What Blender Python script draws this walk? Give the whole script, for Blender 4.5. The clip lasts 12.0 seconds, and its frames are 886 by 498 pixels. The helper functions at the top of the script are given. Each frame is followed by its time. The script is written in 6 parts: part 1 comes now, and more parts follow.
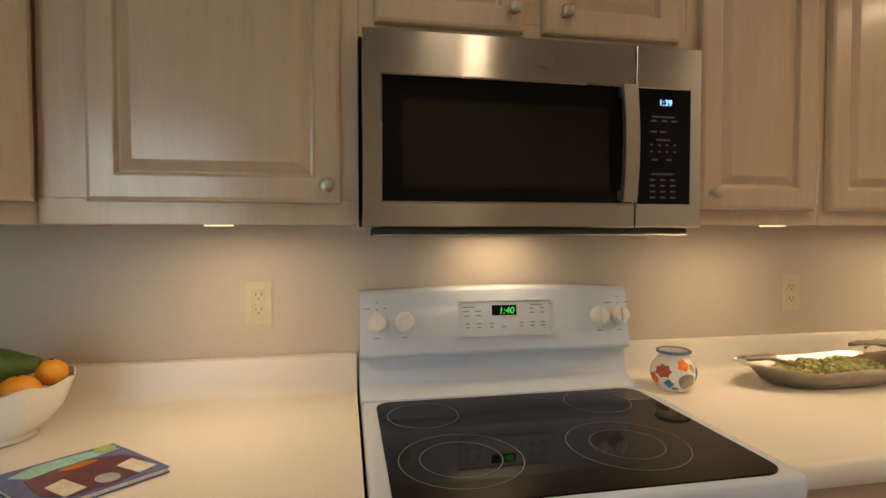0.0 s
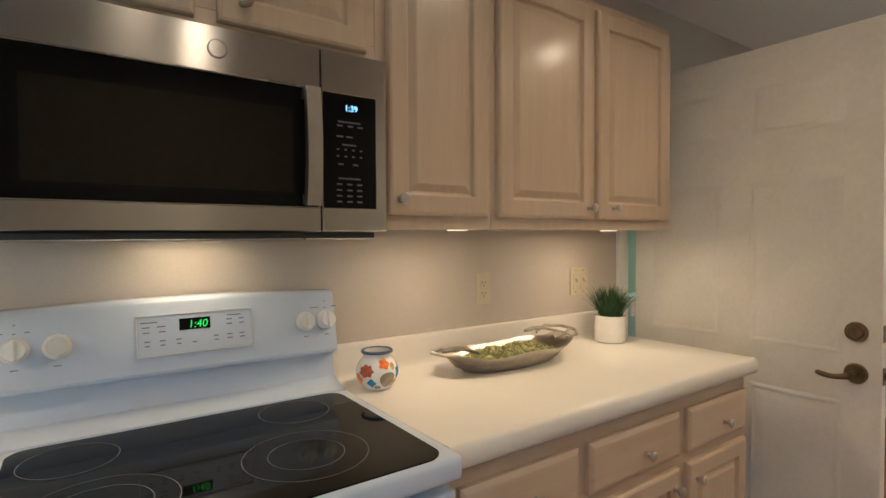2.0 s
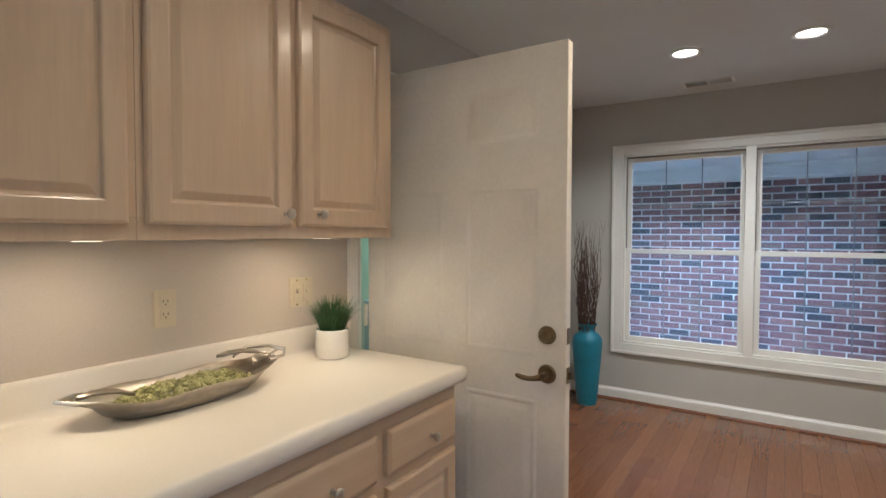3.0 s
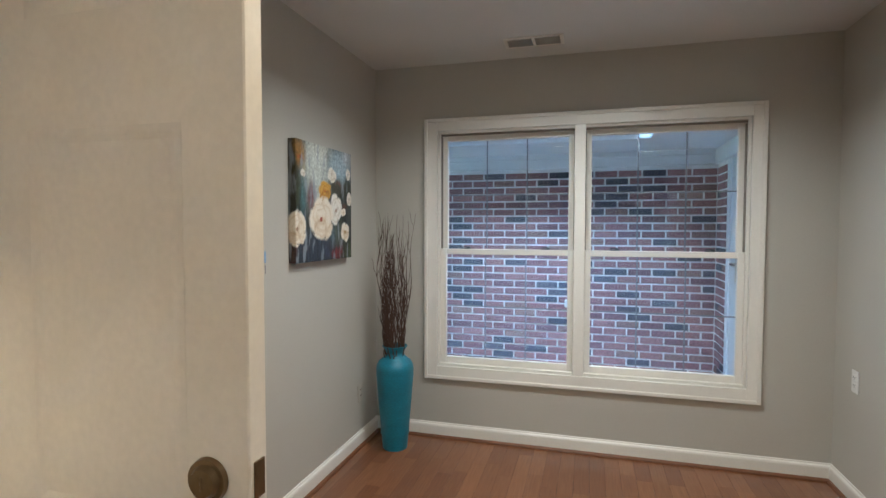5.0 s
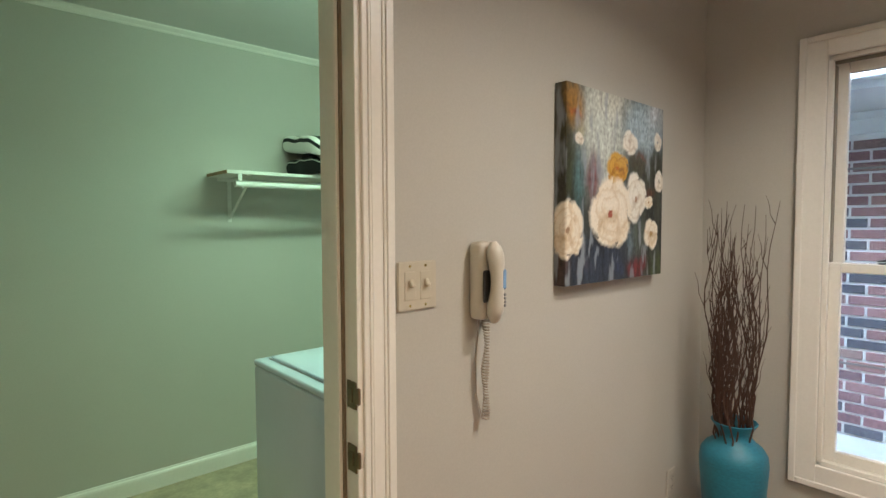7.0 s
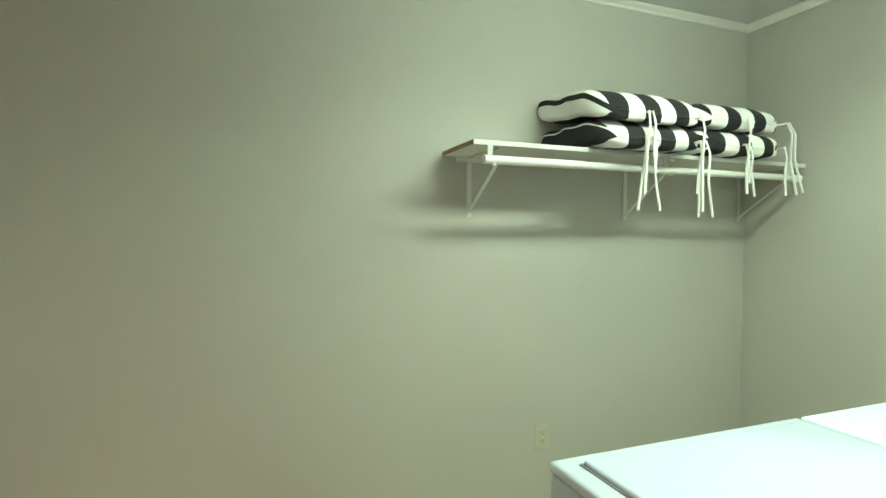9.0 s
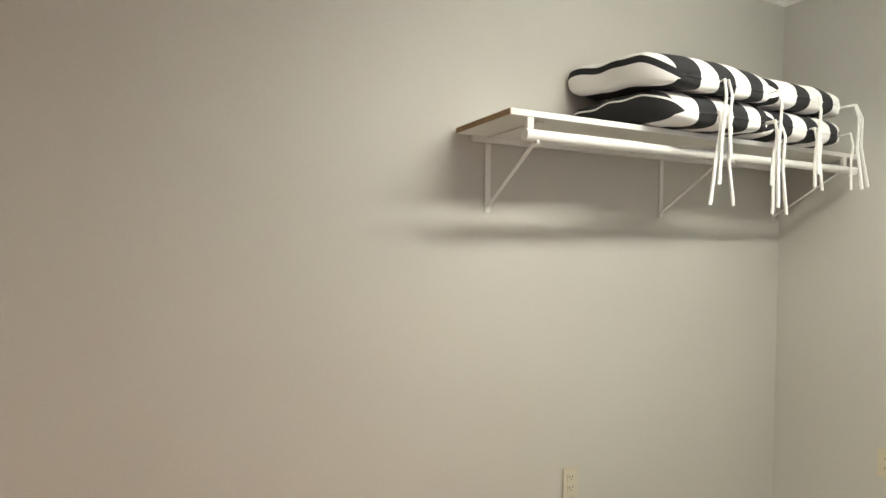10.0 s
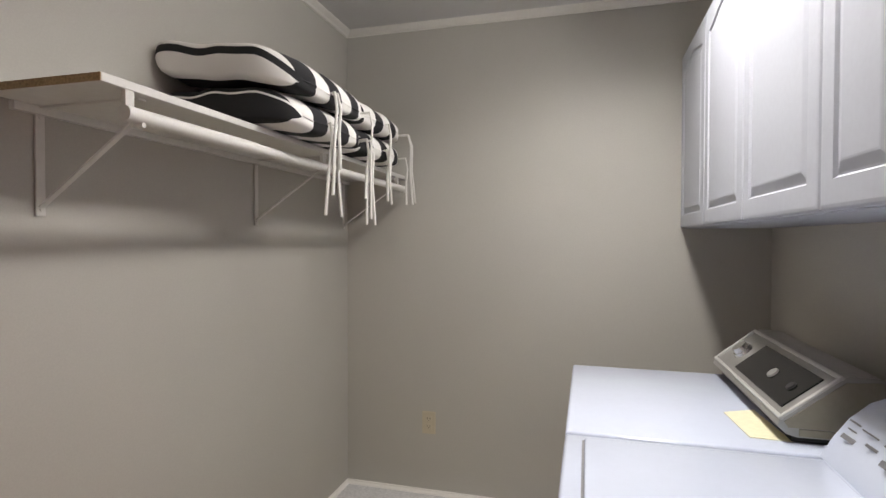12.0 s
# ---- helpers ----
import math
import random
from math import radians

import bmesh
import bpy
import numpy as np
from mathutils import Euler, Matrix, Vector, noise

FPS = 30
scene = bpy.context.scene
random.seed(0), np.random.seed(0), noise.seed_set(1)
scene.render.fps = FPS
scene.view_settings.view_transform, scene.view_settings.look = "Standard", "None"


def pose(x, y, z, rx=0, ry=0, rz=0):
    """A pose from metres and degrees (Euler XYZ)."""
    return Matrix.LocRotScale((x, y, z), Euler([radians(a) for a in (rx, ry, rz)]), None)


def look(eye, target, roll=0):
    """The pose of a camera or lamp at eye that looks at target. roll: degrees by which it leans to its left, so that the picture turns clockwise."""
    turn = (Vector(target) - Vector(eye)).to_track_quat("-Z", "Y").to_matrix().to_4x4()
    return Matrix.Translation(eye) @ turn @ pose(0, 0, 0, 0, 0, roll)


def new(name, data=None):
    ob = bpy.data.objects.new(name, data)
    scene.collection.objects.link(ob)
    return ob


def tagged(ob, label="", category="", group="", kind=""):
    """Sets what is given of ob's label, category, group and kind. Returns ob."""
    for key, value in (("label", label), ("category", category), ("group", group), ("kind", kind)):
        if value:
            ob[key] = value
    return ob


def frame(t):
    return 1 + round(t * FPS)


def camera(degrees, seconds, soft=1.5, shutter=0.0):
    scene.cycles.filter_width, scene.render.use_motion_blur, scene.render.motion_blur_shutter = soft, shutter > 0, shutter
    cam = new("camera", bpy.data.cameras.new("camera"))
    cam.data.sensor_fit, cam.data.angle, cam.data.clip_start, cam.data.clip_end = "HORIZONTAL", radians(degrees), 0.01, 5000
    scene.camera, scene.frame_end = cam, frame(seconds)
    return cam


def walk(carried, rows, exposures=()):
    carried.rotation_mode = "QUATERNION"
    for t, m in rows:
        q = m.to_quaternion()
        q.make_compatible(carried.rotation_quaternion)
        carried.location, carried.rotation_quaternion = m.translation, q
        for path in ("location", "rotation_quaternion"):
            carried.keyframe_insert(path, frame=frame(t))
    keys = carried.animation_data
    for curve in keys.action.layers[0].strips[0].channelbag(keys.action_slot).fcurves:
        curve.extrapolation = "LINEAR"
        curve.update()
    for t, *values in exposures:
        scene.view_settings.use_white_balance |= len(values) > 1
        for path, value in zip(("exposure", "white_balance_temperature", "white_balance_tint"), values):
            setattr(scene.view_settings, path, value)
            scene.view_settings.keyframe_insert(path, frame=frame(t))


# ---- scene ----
cam = camera(80.5, 12.0)
PATH = [
    (0, (-0.414, -1.456, 1.344), (-0.049, 0.51, 1.285), -0.1),
    (0.5, (-0.391, -1.448, 1.34), (0.095, 0.492, 1.294), -0.2),
    (1, (-0.347, -1.451, 1.339), (0.305, 0.44, 1.295), -0.3),
    (1.5, (-0.301, -1.455, 1.344), (0.583, 0.339, 1.295), -0.3),
    (2, (-0.232, -1.483, 1.345), (0.925, 0.149, 1.296), -0.3),
    (2.5, (-0.075, -1.534, 1.357), (1.355, -0.137, 1.294), -0.1),
    (3, (0.146, -1.569, 1.383), (1.815, -0.468, 1.319), 0.1),
    (3.5, (0.367, -1.542, 1.378), (2.199, -0.741, 1.317), -0.0),
    (5.5, (1.564, -1.373, 1.403), (3.489, -0.837, 1.321), 0.1),
    (6, (1.844, -1.332, 1.436), (3.657, -0.493, 1.334), 0.6),
    (6.5, (2.025, -1.146, 1.401), (3.642, 0.028, 1.31), 0.0),
    (7, (2.177, -0.949, 1.401), (3.508, 0.541, 1.305), -0.2),
    (7.5, (2.297, -0.751, 1.397), (3.345, 0.95, 1.305), -0.3),
    (9.5, (2.376, 0.363, 1.334), (3.086, 2.232, 1.279), 0.3),
    (10, (2.36, 0.61, 1.341), (3.251, 2.399, 1.286), 0.4),
    (10.5, (2.422, 0.815, 1.354), (3.587, 2.44, 1.3), 0.3),
    (11, (2.431, 0.903, 1.37), (3.909, 2.25, 1.318), 0.4),
    (11.5, (2.391, 0.918, 1.374), (4.142, 1.883, 1.326), 0.4),
    (12, (2.355, 0.897, 1.365), (4.283, 1.428, 1.326), 0.1),
]
walk(cam, [(t, look(e, g, r)) for t, e, g, r in PATH], [(0.0, 2.75, 7000, 12), (1.0, 2.78, 6600, 11), (2.0, 2.82, 5850, 9), (2.5, 2.9, 5550, 8), (3.5, 2.99, 5350, 8), (5.5, 3.00, 5550, 5), (6.0, 3.07, 5650, 8), (6.5, 3.13, 5900, 12), (7.0, 3.16, 6350, 10), (7.7, 3.68, 7350, 5), (9.3, 3.68, 6750, 50), (10.0, 3.84, 7050, 76), (10.7, 3.72, 6850, 84), (12.0, 3.02, 6850, 86)])
# overcast sky and soft daylight outside the window
world = bpy.data.worlds.new("sky")
scene.world = world
world.use_nodes = True
wn = world.node_tree
sky = wn.nodes.new("ShaderNodeTexSky")
sky.sky_type, sky.sun_disc = "NISHITA", False
sky.sun_elevation, sky.sun_rotation = radians(38), radians(255)
wn.links.new(sky.outputs[0], wn.nodes["Background"].inputs[0])
wn.nodes["Background"].inputs[1].default_value = 0.15
SUN = bpy.data.lights.new("sun", "SUN")
SUN.energy, SUN.angle, SUN.color = 5.0, radians(60), (0.49, 0.74, 1.0)
sun = new("sun", SUN)
sun.matrix_world = look((-5.5, -0.2, 12), (6, -1.2, 0))

WARM = (1.0, 0.75, 0.46)
SOFT = (1.0, 0.925, 0.81)
GREEN = (0.61, 1.0, 0.69)


def lamp(name, kind, loc, power, color, size=0.1, size_y=None, spot=None):
    """A lamp of the place, known or added: an area disc or a spot that shines down."""
    data = bpy.data.lights.new(name, kind)
    data.energy, data.color = power, color
    if kind == "AREA":
        data.shape, data.size = ("RECTANGLE", size) if size_y else ("DISK", size)
        if size_y:
            data.size_y = size_y
        if spot:
            data.spread = radians(spot)
    else:
        data.shadow_soft_size = size
        data.spot_size, data.spot_blend = radians(spot), 1.0
    ob = new(name, data)
    ob.matrix_world = Matrix.Translation(loc)
    return ob


# ceiling cans: kitchen, passage, dining end
# kitchen and passage ones are unseen, placed to suit highlights and brightness
CANS = [(-0.05, -1.10, 0.30, WARM), (0.30, -2.15, 0.60, WARM), (2.12, -1.38, 1.25, WARM), (1.06, -1.00, 0.46, WARM), (1.95, -2.25, 0.34, WARM),
        (3.51, -1.045, 1.75, SOFT), (3.53, -1.65, 1.65, SOFT), (-1.3, -1.3, 0.17, WARM)]
for cx, cy, power, color in CANS:
    lamp("can_lamp", "AREA", (cx, cy, 2.428), power, color, 0.13, spot=146 if cx > 3 else 150)
PUCKS = [(-0.68, -0.27), (0.68, -0.27), (1.40, -0.25)]
for cx, cy in PUCKS:
    lamp("puck_lamp", "AREA", (cx, cy, 1.352), 0.20, WARM, 0.06, spot=180)
lamp("cooktop_lamp", "AREA", (0.0, -0.105, 1.342), 0.07, WARM, 0.20, 0.06, spot=180)
lamp("laundry_lamp", "AREA", (3.68, 0.77, 2.355), 2.35, GREEN, 1.16, 0.12, spot=150)
tube_side = lamp("laundry_lamp_side", "AREA", (3.68, 0.865, 2.375), 0.52, GREEN, 1.16, 0.05, spot=180)
tube_side.matrix_world = pose(3.68, 0.865, 2.375, 60, 0, 0)
# daylight through the glass door behind the camera
day = lamp("door_daylight", "AREA", (-1.60, -2.86, 1.05), 0.28, (0.66, 0.82, 1.0), 0.95, 1.9)
day.matrix_world = look((-1.60, -2.86, 1.05), (-1.60, 0, 1.05))


# ---- materials ----
def nodes_of(name):
    m = bpy.data.materials.new(name)
    m.use_nodes = True
    return m, m.node_tree, m.node_tree.nodes["Principled BSDF"]


def surface(name, base, rough=0.5, metal=0.0, big=0.06, fine=0.05, scale=3.0, grain=60.0, bump=0.05, stretch=(1, 1, 1), coat=0.0, space="Object"):
    """Base colour with variation at two scales, fine relief, uneven gloss."""
    m, tree, bsdf = nodes_of(name)
    n, link = tree.nodes, tree.links.new
    co, mp = n.new("ShaderNodeTexCoord"), n.new("ShaderNodeMapping")
    mp.inputs["Scale"].default_value = stretch
    link(co.outputs[space], mp.inputs[0])
    a, b = n.new("ShaderNodeTexNoise"), n.new("ShaderNodeTexNoise")
    a.inputs["Scale"].default_value, b.inputs["Scale"].default_value = scale, grain
    a.inputs["Detail"].default_value, b.inputs["Detail"].default_value = 3, 4
    link(mp.outputs[0], a.inputs[0])
    link(mp.outputs[0], b.inputs[0])
    ra, rb = n.new("ShaderNodeMapRange"), n.new("ShaderNodeMapRange")
    for r, tex, v in ((ra, a, big), (rb, b, fine)):
        r.inputs[1].default_value, r.inputs[2].default_value = 0.3, 0.7
        r.inputs[3].default_value, r.inputs[4].default_value = 1 - v, 1 + v
        link(tex.outputs[0], r.inputs[0])
    mul = n.new("ShaderNodeMath")
    mul.operation = "MULTIPLY"
    link(ra.outputs[0], mul.inputs[0])
    link(rb.outputs[0], mul.inputs[1])
    mix = n.new("ShaderNodeVectorMath")
    mix.operation = "SCALE"
    mix.inputs[0].default_value = base[:3]
    link(mul.outputs[0], mix.inputs["Scale"])
    link(mix.outputs[0], bsdf.inputs["Base Color"])
    rr = n.new("ShaderNodeMapRange")
    rr.inputs[3].default_value, rr.inputs[4].default_value = max(0.02, rough * 0.85), min(1, rough * 1.15)
    link(a.outputs[0], rr.inputs[0])
    link(rr.outputs[0], bsdf.inputs["Roughness"])
    bsdf.inputs["Metallic"].default_value = metal
    bsdf.inputs["Coat Weight"].default_value = coat
    if bump:
        bp = n.new("ShaderNodeBump")
        bp.inputs["Strength"].default_value, bp.inputs["Distance"].default_value = bump, 0.002
        link(b.outputs[0], bp.inputs["Height"])
        link(bp.outputs[0], bsdf.inputs["Normal"])
    return m


def glow(name, color, strength):
    m, tree, bsdf = nodes_of(name)
    bsdf.inputs["Base Color"].default_value = (*color, 1)
    bsdf.inputs["Emission Color"].default_value = (*color, 1)
    bsdf.inputs["Emission Strength"].default_value = strength
    return m


def brick_mat(name, per_object):
    """Red, plum and blue-black bricks, one tone each."""
    m, tree, bsdf = nodes_of(name)
    n, link = tree.nodes, tree.links.new
    ramp = n.new("ShaderNodeValToRGB")
    ramp.color_ramp.interpolation = "CONSTANT"
    tones = [(0.0, (0.255, 0.132, 0.142)), (0.24, (0.225, 0.118, 0.130)), (0.44, (0.29, 0.155, 0.160)), (0.58, (0.18, 0.102, 0.118)),
             (0.70, (0.075, 0.075, 0.098)), (0.84, (0.105, 0.10, 0.125)), (0.93, (0.24, 0.15, 0.14))]
    for i, (p, c) in enumerate(tones):
        e = ramp.color_ramp.elements[i] if i < 2 else ramp.color_ramp.elements.new(p)
        e.position, e.color = p, (*c, 1)
    if per_object:
        link(n.new("ShaderNodeObjectInfo").outputs["Random"], ramp.inputs[0])
    else:
        link(n.new("ShaderNodeNewGeometry").outputs["Random Per Island"], ramp.inputs[0])
    tex = n.new("ShaderNodeTexNoise")
    tex.inputs["Scale"].default_value, tex.inputs["Detail"].default_value = 45, 5
    geo = n.new("ShaderNodeNewGeometry")
    link(geo.outputs["Position"], tex.inputs[0])
    r = n.new("ShaderNodeMapRange")
    r.inputs[1].default_value, r.inputs[2].default_value, r.inputs[3].default_value, r.inputs[4].default_value = 0.3, 0.7, 0.75, 1.3
    link(tex.outputs[0], r.inputs[0])
    s = n.new("ShaderNodeVectorMath")
    s.operation = "SCALE"
    link(ramp.outputs[0], s.inputs[0])
    link(r.outputs[0], s.inputs["Scale"])
    link(s.outputs[0], bsdf.inputs["Base Color"])
    bp = n.new("ShaderNodeBump")
    bp.inputs["Strength"].default_value, bp.inputs["Distance"].default_value = 0.5, 0.003
    link(tex.outputs[0], bp.inputs["Height"])
    link(bp.outputs[0], bsdf.inputs["Normal"])
    bsdf.inputs["Roughness"].default_value = 0.85
    return m


def plank_mat(name, per_object):
    """Reddish brown strip floor: a tone a board, grain along it."""
    m, tree, bsdf = nodes_of(name)
    n, link = tree.nodes, tree.links.new
    ramp = n.new("ShaderNodeValToRGB")
    ramp.color_ramp.elements[0].color = (0.155, 0.062, 0.028, 1)
    ramp.color_ramp.elements[1].color = (0.225, 0.094, 0.041, 1)
    if per_object:
        link(n.new("ShaderNodeObjectInfo").outputs["Random"], ramp.inputs[0])
    else:
        link(n.new("ShaderNodeNewGeometry").outputs["Random Per Island"], ramp.inputs[0])
    geo, mp, tex = n.new("ShaderNodeNewGeometry"), n.new("ShaderNodeMapping"), n.new("ShaderNodeTexNoise")
    mp.inputs["Scale"].default_value = (2.2, 38, 1)
    tex.inputs["Scale"].default_value, tex.inputs["Detail"].default_value = 3.2, 6
    link(geo.outputs["Position"], mp.inputs[0])
    link(mp.outputs[0], tex.inputs[0])
    r = n.new("ShaderNodeMapRange")
    r.inputs[1].default_value, r.inputs[2].default_value, r.inputs[3].default_value, r.inputs[4].default_value = 0.25, 0.75, 0.84, 1.16
    link(tex.outputs[0], r.inputs[0])
    s = n.new("ShaderNodeVectorMath")
    s.operation = "SCALE"
    link(ramp.outputs[0], s.inputs[0])
    link(r.outputs[0], s.inputs["Scale"])
    link(s.outputs[0], bsdf.inputs["Base Color"])
    r2 = n.new("ShaderNodeMapRange")
    r2.inputs[3].default_value, r2.inputs[4].default_value = 0.14, 0.30
    bsdf.inputs["Coat Weight"].default_value, bsdf.inputs["Coat Roughness"].default_value = 0.22, 0.18
    link(tex.outputs[0], r2.inputs[0])
    link(r2.outputs[0], bsdf.inputs["Roughness"])
    bp = n.new("ShaderNodeBump")
    bp.inputs["Strength"].default_value, bp.inputs["Distance"].default_value = 0.02, 0.0006
    link(tex.outputs[0], bp.inputs["Height"])
    link(bp.outputs[0], bsdf.inputs["Normal"])
    return m


def stripe_mat(name, shift=0.0):
    """Woven cotton with broad black and white stripes across x."""
    m, tree, bsdf = nodes_of(name)
    n, link = tree.nodes, tree.links.new
    co, sep = n.new("ShaderNodeTexCoord"), n.new("ShaderNodeSeparateXYZ")
    link(co.outputs["UV"], sep.inputs[0])
    tex = n.new("ShaderNodeTexNoise")
    tex.inputs["Scale"].default_value = 400
    link(co.outputs["Object"], tex.inputs[0])
    f = n.new("ShaderNodeMath")
    f.operation, f.inputs[1].default_value, f.inputs[2].default_value = "MULTIPLY_ADD", 1 / 0.148, 10 + shift
    fr, st = n.new("ShaderNodeMath"), n.new("ShaderNodeMath")
    fr.operation, st.operation, st.inputs[1].default_value = "FRACT", "GREATER_THAN", 0.5
    link(sep.outputs[0], f.inputs[0])
    link(f.outputs[0], fr.inputs[0])
    link(fr.outputs[0], st.inputs[0])
    mix = n.new("ShaderNodeMix")
    mix.data_type = "RGBA"
    mix.inputs["A"].default_value, mix.inputs["B"].default_value = (0.012, 0.012, 0.013, 1), (0.78, 0.76, 0.72, 1)
    link(st.outputs[0], mix.inputs["Factor"])
    link(mix.outputs["Result"], bsdf.inputs["Base Color"])
    bsdf.inputs["Roughness"].default_value = 0.9
    bp = n.new("ShaderNodeBump")
    bp.inputs["Strength"].default_value, bp.inputs["Distance"].default_value = 0.3, 0.001
    link(tex.outputs[0], bp.inputs["Height"])
    link(bp.outputs[0], bsdf.inputs["Normal"])
    return m


def glass_mat(name):
    m, tree, bsdf = nodes_of(name)
    bsdf.inputs["Base Color"].default_value = (0.97, 0.99, 1, 1)
    bsdf.inputs["Roughness"].default_value = 0.0
    bsdf.inputs["Transmission Weight"].default_value = 1.0
    bsdf.inputs["IOR"].default_value = 1.45
    return m


PAINT = surface("greige_wall_paint", (0.49, 0.468, 0.418), 0.55, big=0.03, fine=0.03, scale=1.5, grain=220, bump=0.10)
# warmer version of PAINT for the kitchen stretch of the same wall
PAINTK = surface("warmer_wall_paint", (0.525, 0.46, 0.39), 0.5, big=0.03, fine=0.03, scale=1.5, grain=220, bump=0.10)
CEIL = surface("ceiling_paint", (0.66, 0.65, 0.63), 0.8, big=0.02, fine=0.03, grain=180, bump=0.08)
TRIM = surface("white_trim_paint", (0.78, 0.75, 0.69), 0.32, big=0.03, fine=0.02, grain=90, bump=0.04)
LEAF = surface("cream_door_paint", (0.80, 0.75, 0.67), 0.38, big=0.05, fine=0.03, scale=4, grain=70, bump=0.06)
OAK = surface("pickled_oak", (0.54, 0.405, 0.285), 0.33, big=0.05, fine=0.020, scale=4, grain=16, bump=0.03, stretch=(9, 9, 0.7), coat=0.15)
OAKH = surface("pickled_oak_level", (0.54, 0.405, 0.285), 0.33, big=0.05, fine=0.020, scale=4, grain=16, bump=0.03, stretch=(0.7, 9, 9), coat=0.15)
for wood in (OAK, OAKH):
    wood.node_tree.nodes["Principled BSDF"].inputs["Coat Weight"].default_value = 0.55
    wood.node_tree.nodes["Principled BSDF"].inputs["Coat Roughness"].default_value = 0.17
COUNTER = surface("off_white_laminate", (0.74, 0.69, 0.62), 0.30, big=0.02, fine=0.03, grain=260, bump=0.02)
STEEL = surface("brushed_stainless", (0.58, 0.565, 0.555), 0.20, 1.0, big=0.02, fine=0.05, scale=3, grain=60, bump=0, stretch=(0.3, 1, 22))
tan = STEEL.node_tree.nodes.new("ShaderNodeTangent")
tan.direction_type, tan.axis = "RADIAL", "Z"
STEEL.node_tree.links.new(tan.outputs[0], STEEL.node_tree.nodes["Principled BSDF"].inputs["Tangent"])
STEEL.node_tree.nodes["Principled BSDF"].inputs["Anisotropic"].default_value = 0.9
STEEL.node_tree.nodes["Principled BSDF"].inputs["Anisotropic Rotation"].default_value = 0.25
BLACKGLASS = surface("black_glass", (0.006, 0.006, 0.006), 0.04, big=0.1, fine=0.0, bump=0)
BLACKGLASS.node_tree.nodes["Principled BSDF"].inputs["Specular IOR Level"].default_value = 0.14
MWGLASS = surface("smoked_screen_glass", (0.014, 0.011, 0.008), 0.10, big=0.1, fine=0.1, bump=0)
MWGLASS.node_tree.nodes["Principled BSDF"].inputs["Specular IOR Level"].default_value = 0.22
DARK = surface("dark_plastic", (0.02, 0.02, 0.02), 0.5, bump=0.02)
ENAMEL = surface("white_enamel", (0.58, 0.65, 0.76), 0.18, big=0.02, fine=0.01, bump=0, coat=0.3)
WHITEPL = surface("white_plastic", (0.76, 0.75, 0.73), 0.35, big=0.02, fine=0.02, bump=0.02)
IVORY = surface("ivory_plastic", (0.58, 0.50, 0.36), 0.35, big=0.02, fine=0.02, bump=0.02)
HANDSET = surface("aged_white_plastic", (0.56, 0.52, 0.45), 0.35, big=0.03, fine=0.02, bump=0.02)
CORD = surface("taupe_cord", (0.36, 0.31, 0.25), 0.5, bump=0)
BEIGEPL = surface("beige_plastic", (0.53, 0.48, 0.38), 0.35, big=0.03, fine=0.02, bump=0.02)
NICKEL = surface("satin_nickel", (0.55, 0.52, 0.47), 0.28, 1.0, big=0.08, fine=0.05, bump=0.02)
BRONZE = surface("aged_brass", (0.20, 0.15, 0.09), 0.34, 1.0, big=0.15, fine=0.1, bump=0.05)
BRASS = surface("polished_brass", (0.70, 0.50, 0.18), 0.22, 1.0, big=0.1, fine=0.05, bump=0.02)
SILVER = surface("hammered_silver", (0.50, 0.46, 0.40), 0.32, 1.0, big=0.1, fine=0.1, grain=45, bump=0.35)
GREYINK = surface("grey_ink", (0.22, 0.22, 0.23), 0.5, bump=0)
PALEINK = surface("pale_ink", (0.10, 0.10, 0.11), 0.5, bump=0)
RINGINK = surface("grey_burner_print", (0.15, 0.15, 0.155), 0.4, bump=0)
CERAMIC = surface("white_ceramic", (0.80, 0.77, 0.72), 0.16, big=0.02, fine=0.02, bump=0.02, coat=0.4)
TEAL = surface("turquoise_glaze", (0.016, 0.165, 0.24), 0.45, big=0.12, fine=0.12, scale=6, grain=70, bump=0.10, stretch=(1, 1, 2.5))
TWIG = surface("dark_twig_bark", (0.065, 0.030, 0.020), 0.7, big=0.3, fine=0.2, bump=0.2)
GRASS = surface("grass_leaf_green", (0.026, 0.088, 0.022), 0.5, big=0.35, fine=0.15, scale=20, bump=0.05)
MOSS = surface("dried_moss", (0.30, 0.29, 0.13), 0.95, big=0.45, fine=0.4, scale=30, grain=200, bump=0.8)
ORANGE = surface("orange_peel", (0.74, 0.31, 0.03), 0.4, big=0.1, fine=0.06, grain=220, bump=0.3)
AVOCADO = surface("green_fruit_skin", (0.07, 0.11, 0.025), 0.35, big=0.3, fine=0.15, scale=14, bump=0.15)
MELAMINE = surface("white_melamine", (0.70, 0.68, 0.64), 0.35, big=0.03, fine=0.03, bump=0.03)
CHIP = surface("raw_chipboard_edge", (0.34, 0.22, 0.11), 0.8, big=0.2, fine=0.3, grain=180, bump=0.3)
LAUNDRYCAB = surface("white_thermofoil", (0.46, 0.485, 0.53), 0.6, big=0.02, fine=0.02, grain=80, bump=0.03)
VINYL = surface("beige_sheet_vinyl", (0.40, 0.33, 0.22), 0.45, big=0.25, fine=0.1, scale=9, grain=60, bump=0.08)
MORTAR = surface("pale_mortar", (0.82, 0.82, 0.82), 0.9, big=0.1, fine=0.15, grain=160, bump=0.5)
CONCRETE = surface("pale_concrete", (0.60, 0.59, 0.57), 0.85, big=0.12, fine=0.12, scale=2, grain=90, bump=0.3)
OUTTRIM = surface("exterior_white_trim", (0.75, 0.76, 0.77), 0.5, big=0.04, fine=0.03, bump=0.05)
